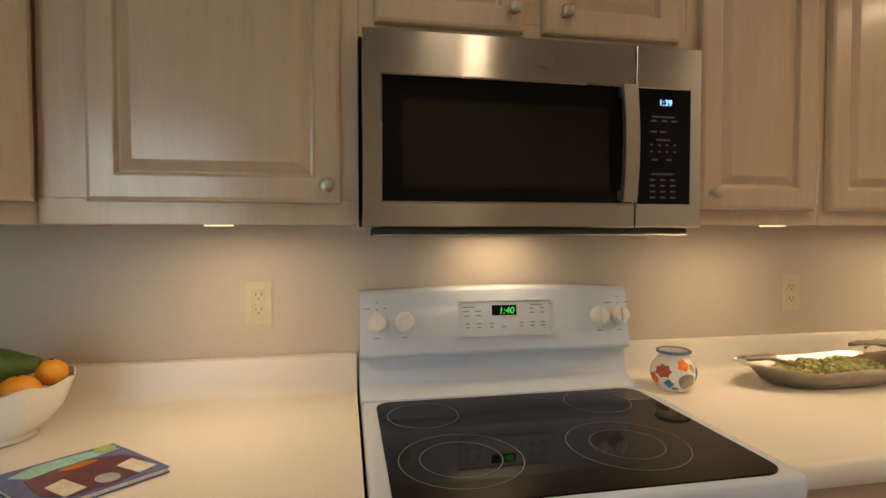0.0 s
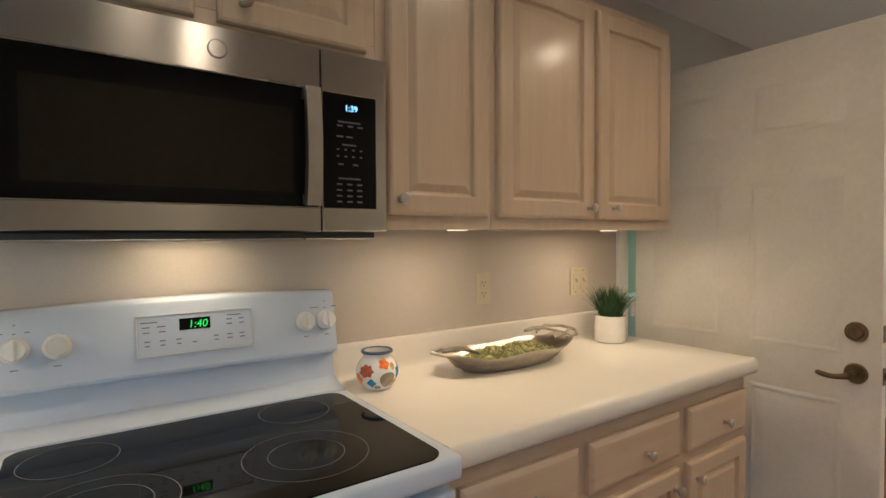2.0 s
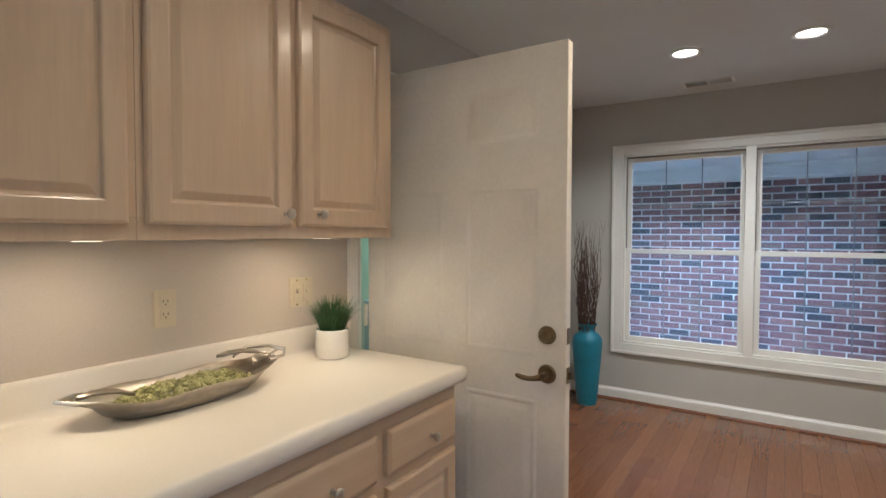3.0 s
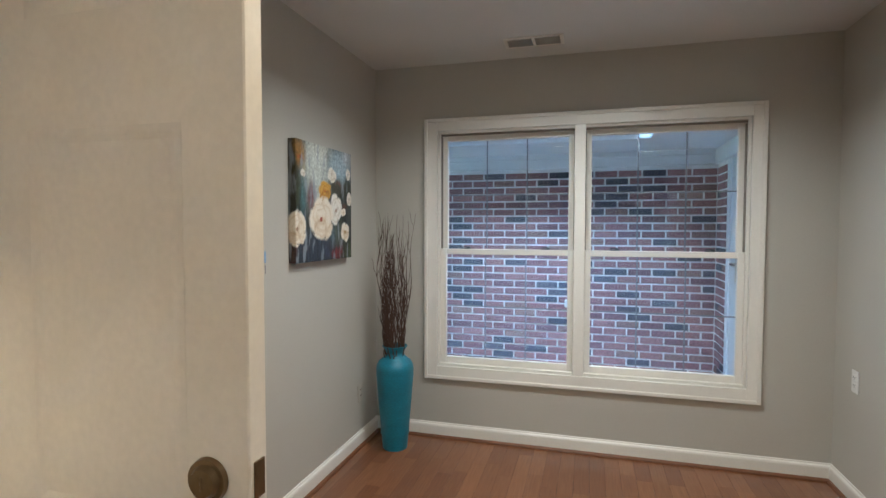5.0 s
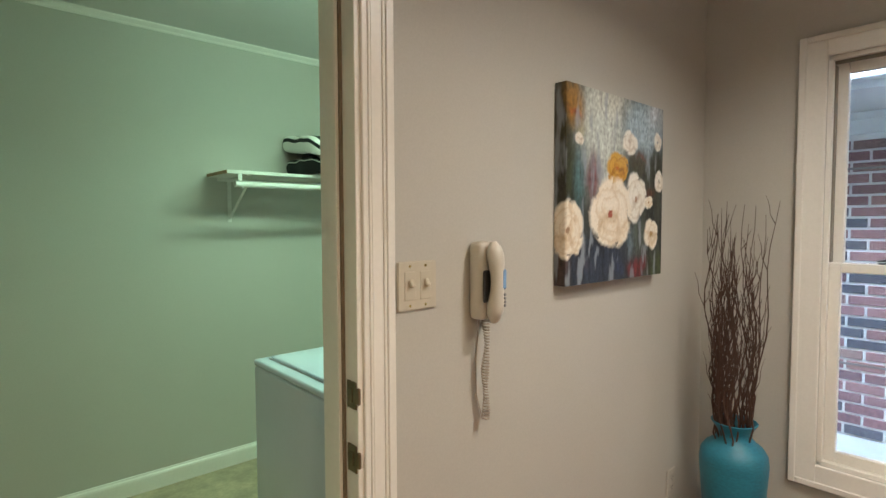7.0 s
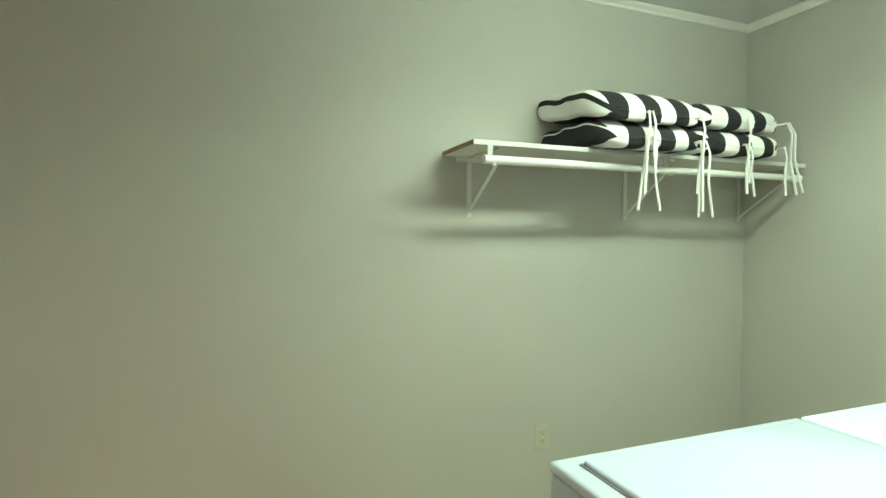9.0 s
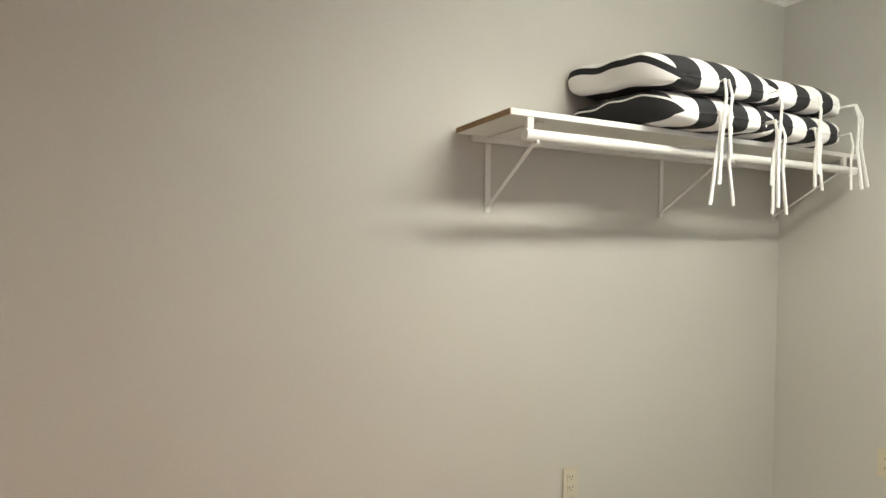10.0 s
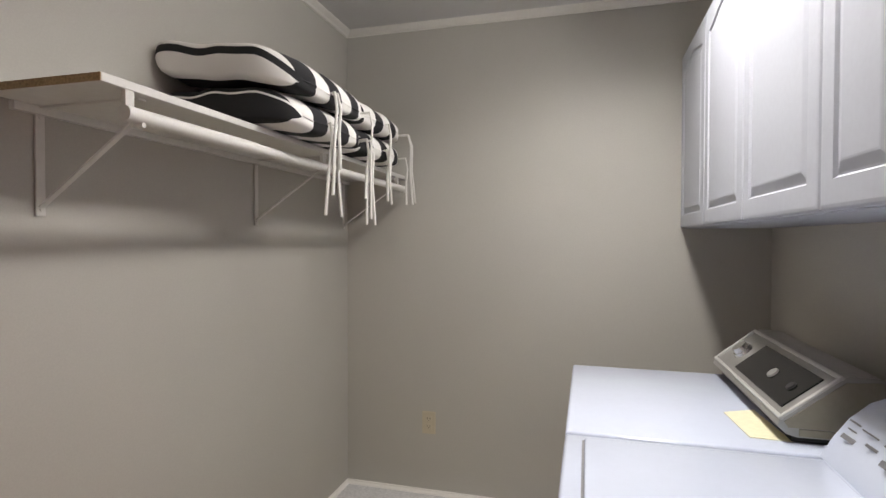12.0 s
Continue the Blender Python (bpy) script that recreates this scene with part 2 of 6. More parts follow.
PORCH = surface("porch_grey_white_paint", (0.66, 0.70, 0.74), 0.5, big=0.04, fine=0.03, bump=0.05)
LAWN = surface("winter_lawn", (0.09, 0.12, 0.04), 0.95, big=0.3, fine=0.4, grain=150, bump=0.6)
GRILLE = surface("grey_window_bar", (0.17, 0.18, 0.20), 0.4, bump=0)
# dull taupe that stands in for shade between casing and sash
LINER = surface("taupe_recess_shade", (0.20, 0.175, 0.14), 0.5, bump=0.02)
WEATHER = surface("brown_weatherstrip", (0.20, 0.15, 0.10), 0.7, bump=0.1)
COTTON = surface("white_cotton_tape", (0.74, 0.72, 0.67), 0.9, bump=0.1)
GLASS = glass_mat("window_glass")
BRICK_A, BRICK_B = brick_mat("brick_each", True), brick_mat("brick_joined", False)
PLANK_A, PLANK_B = plank_mat("floor_board_each", True), plank_mat("floor_board_joined", False)
LAMPGLOW = glow("lamp_lens_glow", (1.0, 0.90, 0.74), 1.4)
PUCKGLOW = glow("puck_lens_glow", (1.0, 0.80, 0.50), 0.20)
BLUELED = glow("blue_display_digits", (0.25, 0.55, 1.0), 0.42)
GREENLED = glow("green_display_digits", (0.05, 1.0, 0.15), 0.08)

# ---- mesh tools ----
WORLD = {}


def box(bm, x0, x1, y0, y1, z0, z1, bevel=0.0, seg=1):
    """Adds a box between the given planes, its edges rounded by bevel."""
    m = Matrix.Translation(((x0 + x1) / 2, (y0 + y1) / 2, (z0 + z1) / 2)) @ Matrix.Diagonal((abs(x1 - x0), abs(y1 - y0), abs(z1 - z0), 1))
    got = bmesh.ops.create_cube(bm, size=1, matrix=m)["verts"]
    if bevel:
        edges = list({e for v in got for e in v.link_edges})
        bmesh.ops.bevel(bm, geom=edges, offset=bevel, segments=seg, profile=0.5, affect="EDGES")
    return bm


def boxes(*rows, bevel=0.0, seg=1):
    bm = bmesh.new()
    for r in rows:
        box(bm, *r, bevel=bevel, seg=seg)
    return bm


def lathe(profile, cx=0, cy=0, z0=0, steps=32, wave=None):
    """A body turned round the z axis from (radius, height) pairs; wave(angle, i) may scale the radius and lift the height."""
    bm = bmesh.new()
    rings = []
    for i, (r, h) in enumerate(profile):
        ring = []
        for k in range(steps):
            a = 2 * math.pi * k / steps
            s, l = wave(a, i) if wave else (1, 0)
            ring.append(bm.verts.new((cx + r * s * math.cos(a), cy + r * s * math.sin(a), z0 + h + l)))
        rings.append(ring)
    for p, q in zip(rings, rings[1:]):
        for k in range(steps):
            bm.faces.new((p[k], p[(k + 1) % steps], q[(k + 1) % steps], q[k]))
    if profile[0][0] > 1e-4:
        bm.faces.new(list(reversed(rings[0])))
    if profile[-1][0] > 1e-4:
        bm.faces.new(rings[-1])
    bmesh.ops.remove_doubles(bm, verts=bm.verts, dist=1e-6)
    return bm


def tube(bm, pts, radii, sides=8):
    """A round bar through the points; radii: one number or one a point."""
    pts = [Vector(p) for p in pts]
    if not hasattr(radii, "__len__"):
        radii = [radii] * len(pts)
    rings = []
    up = Vector((0.13, 0.21, 1)).normalized()
    for i, p in enumerate(pts):
        d = (pts[min(i + 1, len(pts) - 1)] - pts[max(i - 1, 0)]).normalized()
        if abs(d.dot(up)) > 0.95:
            up = Vector((1, 0.1, 0.1)).normalized()
        s = d.cross(up).normalized()
        u = s.cross(d)
        up = u
        rings.append([bm.verts.new(p + radii[i] * (math.cos(2 * math.pi * k / sides) * s + math.sin(2 * math.pi * k / sides) * u)) for k in range(sides)])
    for a, b in zip(rings, rings[1:]):
        for k in range(sides):
            bm.faces.new((a[k], a[(k + 1) % sides], b[(k + 1) % sides], b[k]))
    bm.faces.new(list(reversed(rings[0])))
    bm.faces.new(rings[-1])
    return bm


def disc(bm, c, axis, r, depth, seg=24, r2=None):
    """A short round body at c along the axis."""
    q = Vector(axis).to_track_quat("Z", "Y").to_matrix().to_4x4()
    bmesh.ops.create_cone(bm, cap_ends=True, segments=seg, radius1=r, radius2=r if r2 is None else r2, depth=depth, matrix=Matrix.Translation(c) @ q)
    return bm


def ball(bm, c, r, scale=(1, 1, 1), sub=2, turn=None):
    m = Matrix.Translation(c) @ (turn or Matrix()) @ Matrix.Diagonal((*scale, 1))
    bmesh.ops.create_icosphere(bm, subdivisions=sub, radius=r, matrix=m)
    return bm


def thing(name, loc, label, category, group="", kind=""):
    ob = new(name)
    ob.location = loc
    ob.empty_display_size = 0.05
    WORLD[ob] = Vector(loc)
    return tagged(ob, label, category, group, kind)


def part(name, bm, material, parent=None, label="", smooth=False, **tags):
    """Links a bmesh, given in world places, as one mesh object; its origin lies at its middle."""
    mesh = bpy.data.meshes.new(name)
    bmesh.ops.recalc_face_normals(bm, faces=bm.faces)
    xs = [v.co for v in bm.verts]
    mid = Vector([(min(v[i] for v in xs) + max(v[i] for v in xs)) / 2 for i in range(3)])
    bmesh.ops.translate(bm, verts=bm.verts, vec=-mid)
    bm.to_mesh(mesh)
    bm.free()
    mesh.materials.append(material)
    if smooth:
        mesh.shade_smooth()
        mesh.set_sharp_from_angle(angle=radians(40))
    ob = new(name, mesh)
    WORLD[ob] = mid
    if parent:
        ob.parent = parent
        ob.location = mid - WORLD[parent]
    else:
        ob.location = mid
    return tagged(ob, label, **tags)


def structure(name, bm, material, label="", category=""):
    return part(name, bm, material, None, label, kind="structure", category=category)


def panel_bm(w, h, rings, m, arch=0.0, bm=None):
    """A moulded panel front, w wide and h high from its lower corner: rings of (inset, depth out), placed by m; arch lowers the shoulders of the inner rings."""
    bm = bm or bmesh.new()
    n = 10 if arch else 1
    loops = []
    for inset, out in rings:
        a = arch if inset > 0.045 else 0.0
        pts = [(inset, inset), (w - inset, inset)]
        for k in range(n + 1):
            u = k / n
            x = (w - inset) - u * (w - 2 * inset)
            s = 0.5 - 0.5 * math.cos(2 * math.pi * u) if a else 0
            pts.append((x, h - inset - a * (1 - s)))
        loops.append([bm.verts.new(m @ Vector((x, -out, z))) for x, z in pts])
    for p, q in zip(loops, loops[1:]):
        for k in range(len(p)):
            bm.faces.new((p[k], p[(k + 1) % len(p)], q[(k + 1) % len(p)], q[k]))
    bm.faces.new(loops[-1])
    bm.faces.new(list(reversed(loops[0])))
    return bm


RAISED = [(0, 0), (0, 0.012), (0.003, 0.017), (0.009, 0.020), (0.050, 0.020), (0.053, 0.0185), (0.057, 0.0090), (0.062, 0.008), (0.079, 0.0165), (0.083, 0.0180), (0.087, 0.0180)]
FOIL = [(0, 0), (0, 0.015), (0.004, 0.019), (0.010, 0.020), (0.052, 0.020), (0.056, 0.014), (0.060, 0.0145), (0.078, 0.0195), (0.082, 0.020)]
DRAWER = [(0, 0), (0, 0.013), (0.004, 0.016), (0.010, 0.019), (0.014, 0.020)]


def text_part(name, body, size, m, material, parent, label="", shear=0.0):
    """Writing as a thin mesh, placed by m (it lies in the xy plane of m)."""
    cu = bpy.data.curves.new(name, "FONT")
    cu.body, cu.size, cu.extrude, cu.shear = body, size, 0.0003, shear
    cu.align_x, cu.align_y = "CENTER", "CENTER"
    tmp = bpy.data.objects.new(name, cu)
    mesh = bpy.data.meshes.new_from_object(tmp)
    bpy.data.objects.remove(tmp)
    bm = bmesh.new()
    bm.from_mesh(mesh)
    bpy.data.meshes.remove(mesh)
    bmesh.ops.transform(bm, matrix=m, verts=bm.verts)
    return part(name, bm, material, parent, label)


def facing_south(x, y, z):
    """A plane that looks to -y: its x is world x."""
    return pose(x, y, z)


def facing_north(x, y, z):
    return pose(x, y, z, 0, 0, 180)

# ---- walls, floors, ceilings ----
WX = 4.544      # inner face of the window wall
SY = -2.69      # inner face of the south wall
H = 2.44
DX0, DX1, DH = 1.862, 2.785, 2.045     # doorway between kitchen and laundry
LX0, LX1, LY0, LY1 = 1.62, 4.87, 0.14, 2.11
KX0 = -2.2
structure("wall_kitchen", boxes((KX0 - 0.12, DX0, 0, 0.14, 0, H)), PAINTK, "warm beige kitchen wall behind the worktop", "wall")
structure("wall_north", boxes((DX1, LX1 + 0.12, 0, 0.14, 0, H), (DX0, DX1, 0, 0.14, DH, H)), PAINT, "greige painted wall between kitchen and laundry", "wall")
WY0, WY1, WZ0, WZ1 = -2.262, -0.436, 0.478, 2.012
structure("wall_east", boxes((WX, WX + 0.16, SY - 0.12, WY0, 0, H), (WX, WX + 0.16, WY1, 0, 0, H), (WX, WX + 0.16, WY0, WY1, 0, WZ0), (WX, WX + 0.16, WY0, WY1, WZ1, H)), PAINT, "greige painted wall around the double window", "wall")
structure("wall_south", boxes((KX0 - 0.12, -2.10, SY - 0.12, SY, 0, H), (-1.10, WX, SY - 0.12, SY, 0, H), (-2.10, -1.10, SY - 0.12, SY, 2.05, H)), PAINT, "greige painted wall", "wall")
structure("wall_west", boxes((KX0 - 0.12, KX0, SY, 0, 0, H)), PAINT, "greige painted wall", "wall")
structure("wall_laundry_north", boxes((LX0 - 0.12, LX1 + 0.12, LY1, LY1 + 0.12, 0, H)), PAINT, "greige painted laundry wall behind the shelf", "wall")
structure("wall_laundry_east", boxes((LX1, LX1 + 0.12, LY0, LY1, 0, H)), PAINT, "greige painted laundry wall", "wall")
structure("wall_laundry_west", boxes((LX0 - 0.12, LX0, LY0, 1.20, 0, H), (LX0 - 0.12, LX0, 2.04, LY1, 0, H), (LX0 - 0.12, LX0, 1.20, 2.04, 2.05, H)), PAINT, "greige painted laundry wall with a door", "wall")
structure("ceiling", boxes((KX0 - 0.12, WX + 0.16, SY - 0.12, 0.0, H, H + 0.12)), CEIL, "off-white painted ceiling", "ceiling")
structure("ceiling_laundry", boxes((LX0 - 0.12, LX1 + 0.12, 0.0, LY1 + 0.12, H, H + 0.12)), CEIL, "off-white painted laundry ceiling", "ceiling")
floor = structure("floor", boxes((KX0 - 0.12, WX + 0.16, SY - 0.12, 0.0, -0.12, -0.018)), DARK, "reddish brown hardwood strip floor", "floor")
structure("floor_laundry", boxes((LX0 - 0.12, LX1 + 0.12, 0.0, LY1 + 0.12, -0.12, 0.0)), VINYL, "mottled beige vinyl floor", "floor")


def moulding(profile, a, b, out, flip=False):
    """A strip with the given (out, height) profile between a and b on the floor plan; out: its direction from the wall."""
    bm = bmesh.new()
    rows = [[bm.verts.new((p[0] + out[0] * d, p[1] + out[1] * d, h)) for d, h in profile] for p in (a, b)]
    for k in range(len(profile)):
        j = (k + 1) % len(profile)
        bm.faces.new((rows[0][k], rows[0][j], rows[1][j], rows[1][k]))
    bm.faces.new(rows[0])
    bm.faces.new(list(reversed(rows[1])))
    return bm


SHOE = [(0.0155, 0.0), (0.029, 0.0), (0.029, 0.007), (0.024, 0.014), (0.0155, 0.017)]
BASE = [(0, 0.0), (0.015, 0.0), (0.015, 0.072), (0.012, 0.082), (0.006, 0.088), (0.004, 0.096), (0, 0.097)]
CROWN = [(0, H), (0.030, H), (0.028, H - 0.008), (0.012, H - 0.022), (0.008, H - 0.032), (0, H - 0.033)]
for name, prof, a, b, out in (
        ("baseboard_north", BASE, (2.875, 0), (WX, 0), (0, -1)), ("baseboard_east", BASE, (WX, -0.0), (WX, SY), (-1, 0)),
        ("baseboard_south", BASE, (WX, SY), (3.886, SY), (0, 1)), ("baseboard_west", BASE, (KX0, SY), (KX0, 0), (1, 0)),
        ("baseboard_laundry_north", BASE, (LX0, LY1), (LX1, LY1), (0, -1)), ("baseboard_laundry_east", BASE, (LX1, LY1), (LX1, LY0), (-1, 0)),
        ("trim_crown_north", CROWN, (LX0, LY1), (LX1, LY1), (0, -1)), ("trim_crown_east", CROWN, (LX1, LY1), (LX1, LY0), (-1, 0)),
        ("trim_crown_south", CROWN, (LX1, LY0), (LX0, LY0), (0, 1)), ("trim_crown_west", CROWN, (LX0, LY0), (LX0, LY1), (1, 0))):
    structure(name, moulding(prof, a, b, out), TRIM, "white painted moulding", "trim")


SHOEWOOD = surface("red_brown_shoe_wood", (0.17, 0.070, 0.032), 0.35, big=0.15, fine=0.1, grain=50, bump=0.05)
for name, a, b, out in (("trim_shoe_north", (2.875, 0), (WX - 0.029, 0), (0, -1)), ("trim_shoe_east", (WX, 0), (WX, SY), (-1, 0)), ("trim_shoe_south", (WX - 0.029, SY), (3.886, SY), (0, 1))):
    structure(name, moulding(SHOE, a, b, out), SHOEWOOD, "reddish brown wooden shoe moulding", "trim")


# ---- the doorway: jambs, stop, casing ----
def upright_casing(bm, xi, xo, y, s, z0, z1):
    """From the opening edge xi to the outer edge xo on the face y, standing out along s."""
    d = 1 if xo > xi else -1
    w = abs(xo - xi)
    for f0, f1, t in ((0.0, 0.18, 0.012), (0.18, 0.26, 0.0145), (0.26, 0.64, 0.0135), (0.64, 0.74, 0.016), (0.74, 1.0, 0.0195)):
        p, q = sorted((xi + d * w * f0, xi + d * w * f1))
        box(bm, p, q, *sorted((y, y + s * t)), z0, z1, bevel=0.0018)


def head_casing(bm, x0, x1, zi, zo, y, s):
    h = zo - zi
    for f0, f1, t in ((0.0, 0.18, 0.012), (0.18, 0.26, 0.0145), (0.26, 0.64, 0.0135), (0.64, 0.74, 0.016), (0.74, 1.0, 0.0195)):
        box(bm, x0, x1, *sorted((y, y + s * t)), zi + h * f0, zi + h * f1, bevel=0.0018)


door_trim = thing("door_1", (DX0, 0, 0), "white painted door casing and jambs round the laundry doorway", "door frame", kind="structure")
bm = bmesh.new()
upright_casing(bm, DX1 + 0.004, DX1 + 0.082, 0.0, -1, 0.0, DH + 0.004)
upright_casing(bm, DX0 - 0.004, DX0 - 0.082, 0.0, -1, 0.0, DH + 0.004)
head_casing(bm, DX0 - 0.082, DX1 + 0.082, DH + 0.004, DH + 0.082, 0.0, -1)
part("casing", bm, TRIM, door_trim)
bm = bmesh.new()
upright_casing(bm, DX1 + 0.004, DX1 + 0.082, 0.14, 1, 0.0, DH + 0.004)
upright_casing(bm, DX0 - 0.004, DX0 - 0.082, 0.14, 1, 0.0, DH + 0.004)
head_casing(bm, DX0 - 0.082, DX1 + 0.082, DH + 0.004, DH + 0.082, 0.14, 1)
part("casing", bm, TRIM, door_trim)
part("jamb", boxes((DX1 - 0.010, DX1 + 0.006, -0.004, 0.144, 0, DH), (DX0 - 0.006, DX0 + 0.006, -0.004, 0.144, 0, DH), (DX0, DX1, -0.004, 0.144, DH - 0.012, DH + 0.006), bevel=0.0015), TRIM, door_trim)
part("door_stop", boxes((DX1 - 0.024, DX1 - 0.009, 0.050, 0.085, 0, DH - 0.013), (DX0 + 0.005, DX0 + 0.018, 0.050, 0.085, 0, DH - 0.013), (DX0 + 0.018, DX1 - 0.024, 0.050, 0.085, DH - 0.026, DH - 0.011), bevel=0.002), TRIM, door_trim)
part("weatherstrip", boxes((DX1 - 0.017, DX1 - 0.0105, 0.043, 0.0495, 0.015, DH - 0.014), (DX0 + 0.0065, DX0 + 0.017, 0.041, 0.0495, 0.015, DH - 0.014)), WEATHER, door_trim, "brown weatherstrip along the stop")
part("threshold", boxes((DX0 + 0.006, DX1 - 0.010, -0.01, 0.15, 0.001, 0.014), bevel=0.004), BRONZE, door_trim, "brown metal threshold strip")
for z0, z1 in ((1.002, 1.062), (0.862, 0.922)):
    bm = boxes((DX1 - 0.0135, DX1 - 0.0098, -0.001, 0.034, z0, z1), bevel=0.0006)
    box(bm, DX1 - 0.016, DX1 - 0.0096, 0.010, 0.026, z0 + 0.014, z1 - 0.014, bevel=0.001)
    box(bm, DX1 - 0.013, DX1 - 0.005, -0.010, 0.000, z0 + 0.012, z1 - 0.012, bevel=0.002)
    part("strike_plate", bm, BRONZE, door_trim, "dark bronze strike plate")

# ---- the open door ----
leaf = thing("door_leaf", (1.895, -0.04, 0.01), "cream painted six-panel door standing open beside the counter", "door")
LXA, LXB, LYA, LYB = 1.875, 1.918, -0.036, -0.936
part("slab", boxes((LXA + 0.0005, LXB - 0.0005, LYB, LYA, 0.012, 2.040), bevel=0.0025), LEAF, leaf)
EMB = [(0, 0.0), (0.0, 0.0002), (0.008, 0.0011), (0.012, 0.0012), (0.022, 0.0002), (0.044, 0.0011), (0.050, 0.0013)]
for side, x, rz in ((1, LXA, -90), (-1, LXB, 90)):
    for y0, y1 in ((-0.425, -0.130), (-0.830, -0.535)):
        for z0, z1 in ((0.22, 0.785), (0.94, 1.540), (1.715, 1.905)):
            m = pose(x, y1 if side > 0 else y0, z0, 0, 0, rz)
            part("raised_panel", panel_bm(y1 - y0, z1 - z0, [(i, o * (2.6 if z0 < 0.5 else 1)) for i, o in EMB], m), LEAF, leaf)
for side, x in ((-1, LXA), (1, LXB)):
    bm = bmesh.new()
    disc(bm, (x + side * 0.004, -0.868, 1.022), (side, 0, 0), 0.033, 0.008, 32, 0.031)
    disc(bm, (x + side * 0.011, -0.868, 1.022), (side, 0, 0), 0.026, 0.012, 32, 0.020)
    box(bm, *sorted((x + side * 0.015, x + side * 0.019)), -0.8695, -0.8665, 1.012, 1.032, bevel=0.0008)
    part("deadbolt", bm, BRONZE, leaf, "aged brass deadbolt rose", smooth=True)
    bm = bmesh.new()
    disc(bm, (x + side * 0.005, -0.868, 0.884), (side, 0, 0), 0.034, 0.010, 32, 0.030)
    disc(bm, (x + side * 0.028, -0.868, 0.884), (side, 0, 0), 0.012, 0.046, 20)
    tube(bm, [(x + side * 0.048, -0.868 + f * 0.098, 0.884 - 0.010 * math.sin(f * 3.1) - 0.004 * f) for f in [k / 9 for k in range(10)]],
         [0.0125, 0.012, 0.0105, 0.0095, 0.009, 0.009, 0.009, 0.009, 0.0085, 0.006], 10)
    part("lever_handle", bm, BRONZE, leaf, "aged brass lever handle", smooth=True)
part("latch_plate", boxes((1.885, 1.909, -0.9385, -0.9355, 0.995, 1.050), bevel=0.0006), BRONZE, leaf, "dark bronze latch plate")
bm = boxes((1.885, 1.909, -0.9385, -0.9355, 0.856, 0.912), bevel=0.0006)
box(bm, 1.890, 1.904, -0.948, -0.936, 0.872, 0.896, bevel=0.002)
part("latch_plate", bm, BRONZE, leaf, "dark bronze latch plate")
for z in (0.20, 1.02, 1.84):
    bm = disc(bmesh.new(), (1.866, -0.026, z), (0, 0, 1), 0.007, 0.095, 12)
    box(bm, 1.867, 1.876, -0.034, -0.0245, z - 0.044, z + 0.044)
    part("hinge", bm, LEAF, leaf, "painted hinge")

# a second, closed door in the laundry's west wall
d3 = thing("door_2", (LX0, 1.62, 0), "closed white painted door with brass hinges in the laundry", "door", kind="structure")
part("slab", boxes((LX0 - 0.045, LX0 - 0.006, 1.212, 2.028, 0.01, 2.038), bevel=0.002), TRIM, d3)
part("casing", boxes((LX0, LX0 + 0.014, 2.045, 2.100, 0, 2.12), (LX0, LX0 + 0.014, 1.125, 1.195, 0, 2.12), (LX0, LX0 + 0.014, 1.195, 2.045, 2.055, 2.12), bevel=0.003), TRIM, d3)
part("jamb", boxes((LX0 - 0.11, LX0 + 0.004, 2.031, 2.046, 0, 2.055), (LX0 - 0.11, LX0 + 0.004, 1.194, 1.209, 0, 2.055), (LX0 - 0.11, LX0 + 0.004, 1.209, 2.031, 2.041, 2.056), bevel=0.001), TRIM, d3)
for z in (0.22, 1.08, 1.82):
    bm = disc(bmesh.new(), (LX0 + 0.004, 2.028, z), (0, 0, 1), 0.007, 0.10, 12)
    box(bm, LX0 - 0.004, LX0 + 0.0005, 2.006, 2.050, z - 0.045, z + 0.045)
    part("hinge", bm, BRASS, d3, "brass hinge")


# ---- double window ----
win = thing("window_1", (WX, -1.35, WZ0), "pair of white double-hung windows with thin grey bars in the panes", "window", kind="structure")
bm = bmesh.new()
OY0, OY1, OZ0, OZ1 = -2.332, -0.352, 0.396, 2.088
for (y0, y1, z0, z1) in ((WY1, OY1, OZ0, OZ1), (OY0, WY0, OZ0, OZ1), (WY0, WY1, WZ1, OZ1), (WY0, WY1, OZ0, WZ0)):
    box(bm, WX - 0.016, WX, y0, y1, z0, z1, bevel=0.0025)
for (y0, y1, z0, z1) in ((OY1 - 0.020, OY1 + 0.003, OZ0 - 0.003, OZ1 + 0.003), (OY0 - 0.003, OY0 + 0.020, OZ0 - 0.003, OZ1 + 0.003),
                         (OY0 + 0.020, OY1 - 0.020, OZ1 - 0.020, OZ1 + 0.003), (OY0 + 0.020, OY1 - 0.020, OZ0 - 0.003, OZ0 + 0.020)):
    box(bm, WX - 0.024, WX - 0.0155, y0, y1, z0, z1, bevel=0.003)
part("window_frame", bm, TRIM, win, "white painted window casing")
bm = bmesh.new()
box(bm, WX - 0.010, WX + 0.14, -1.368, -1.302, WZ0, WZ1, bevel=0.003)
for (y0, y1, z0, z1) in ((WY1 - 0.016, WY1, WZ0, WZ1), (WY0, WY0 + 0.016, WZ0, WZ1), (WY0, WY1, WZ1 - 0.016, WZ1), (WY0, WY1, WZ0, WZ0 + 0.016)):
    box(bm, WX + 0.002, WX + 0.15, y0, y1, z0, z1, bevel=0.002)
part("window_jamb", bm, TRIM, win)
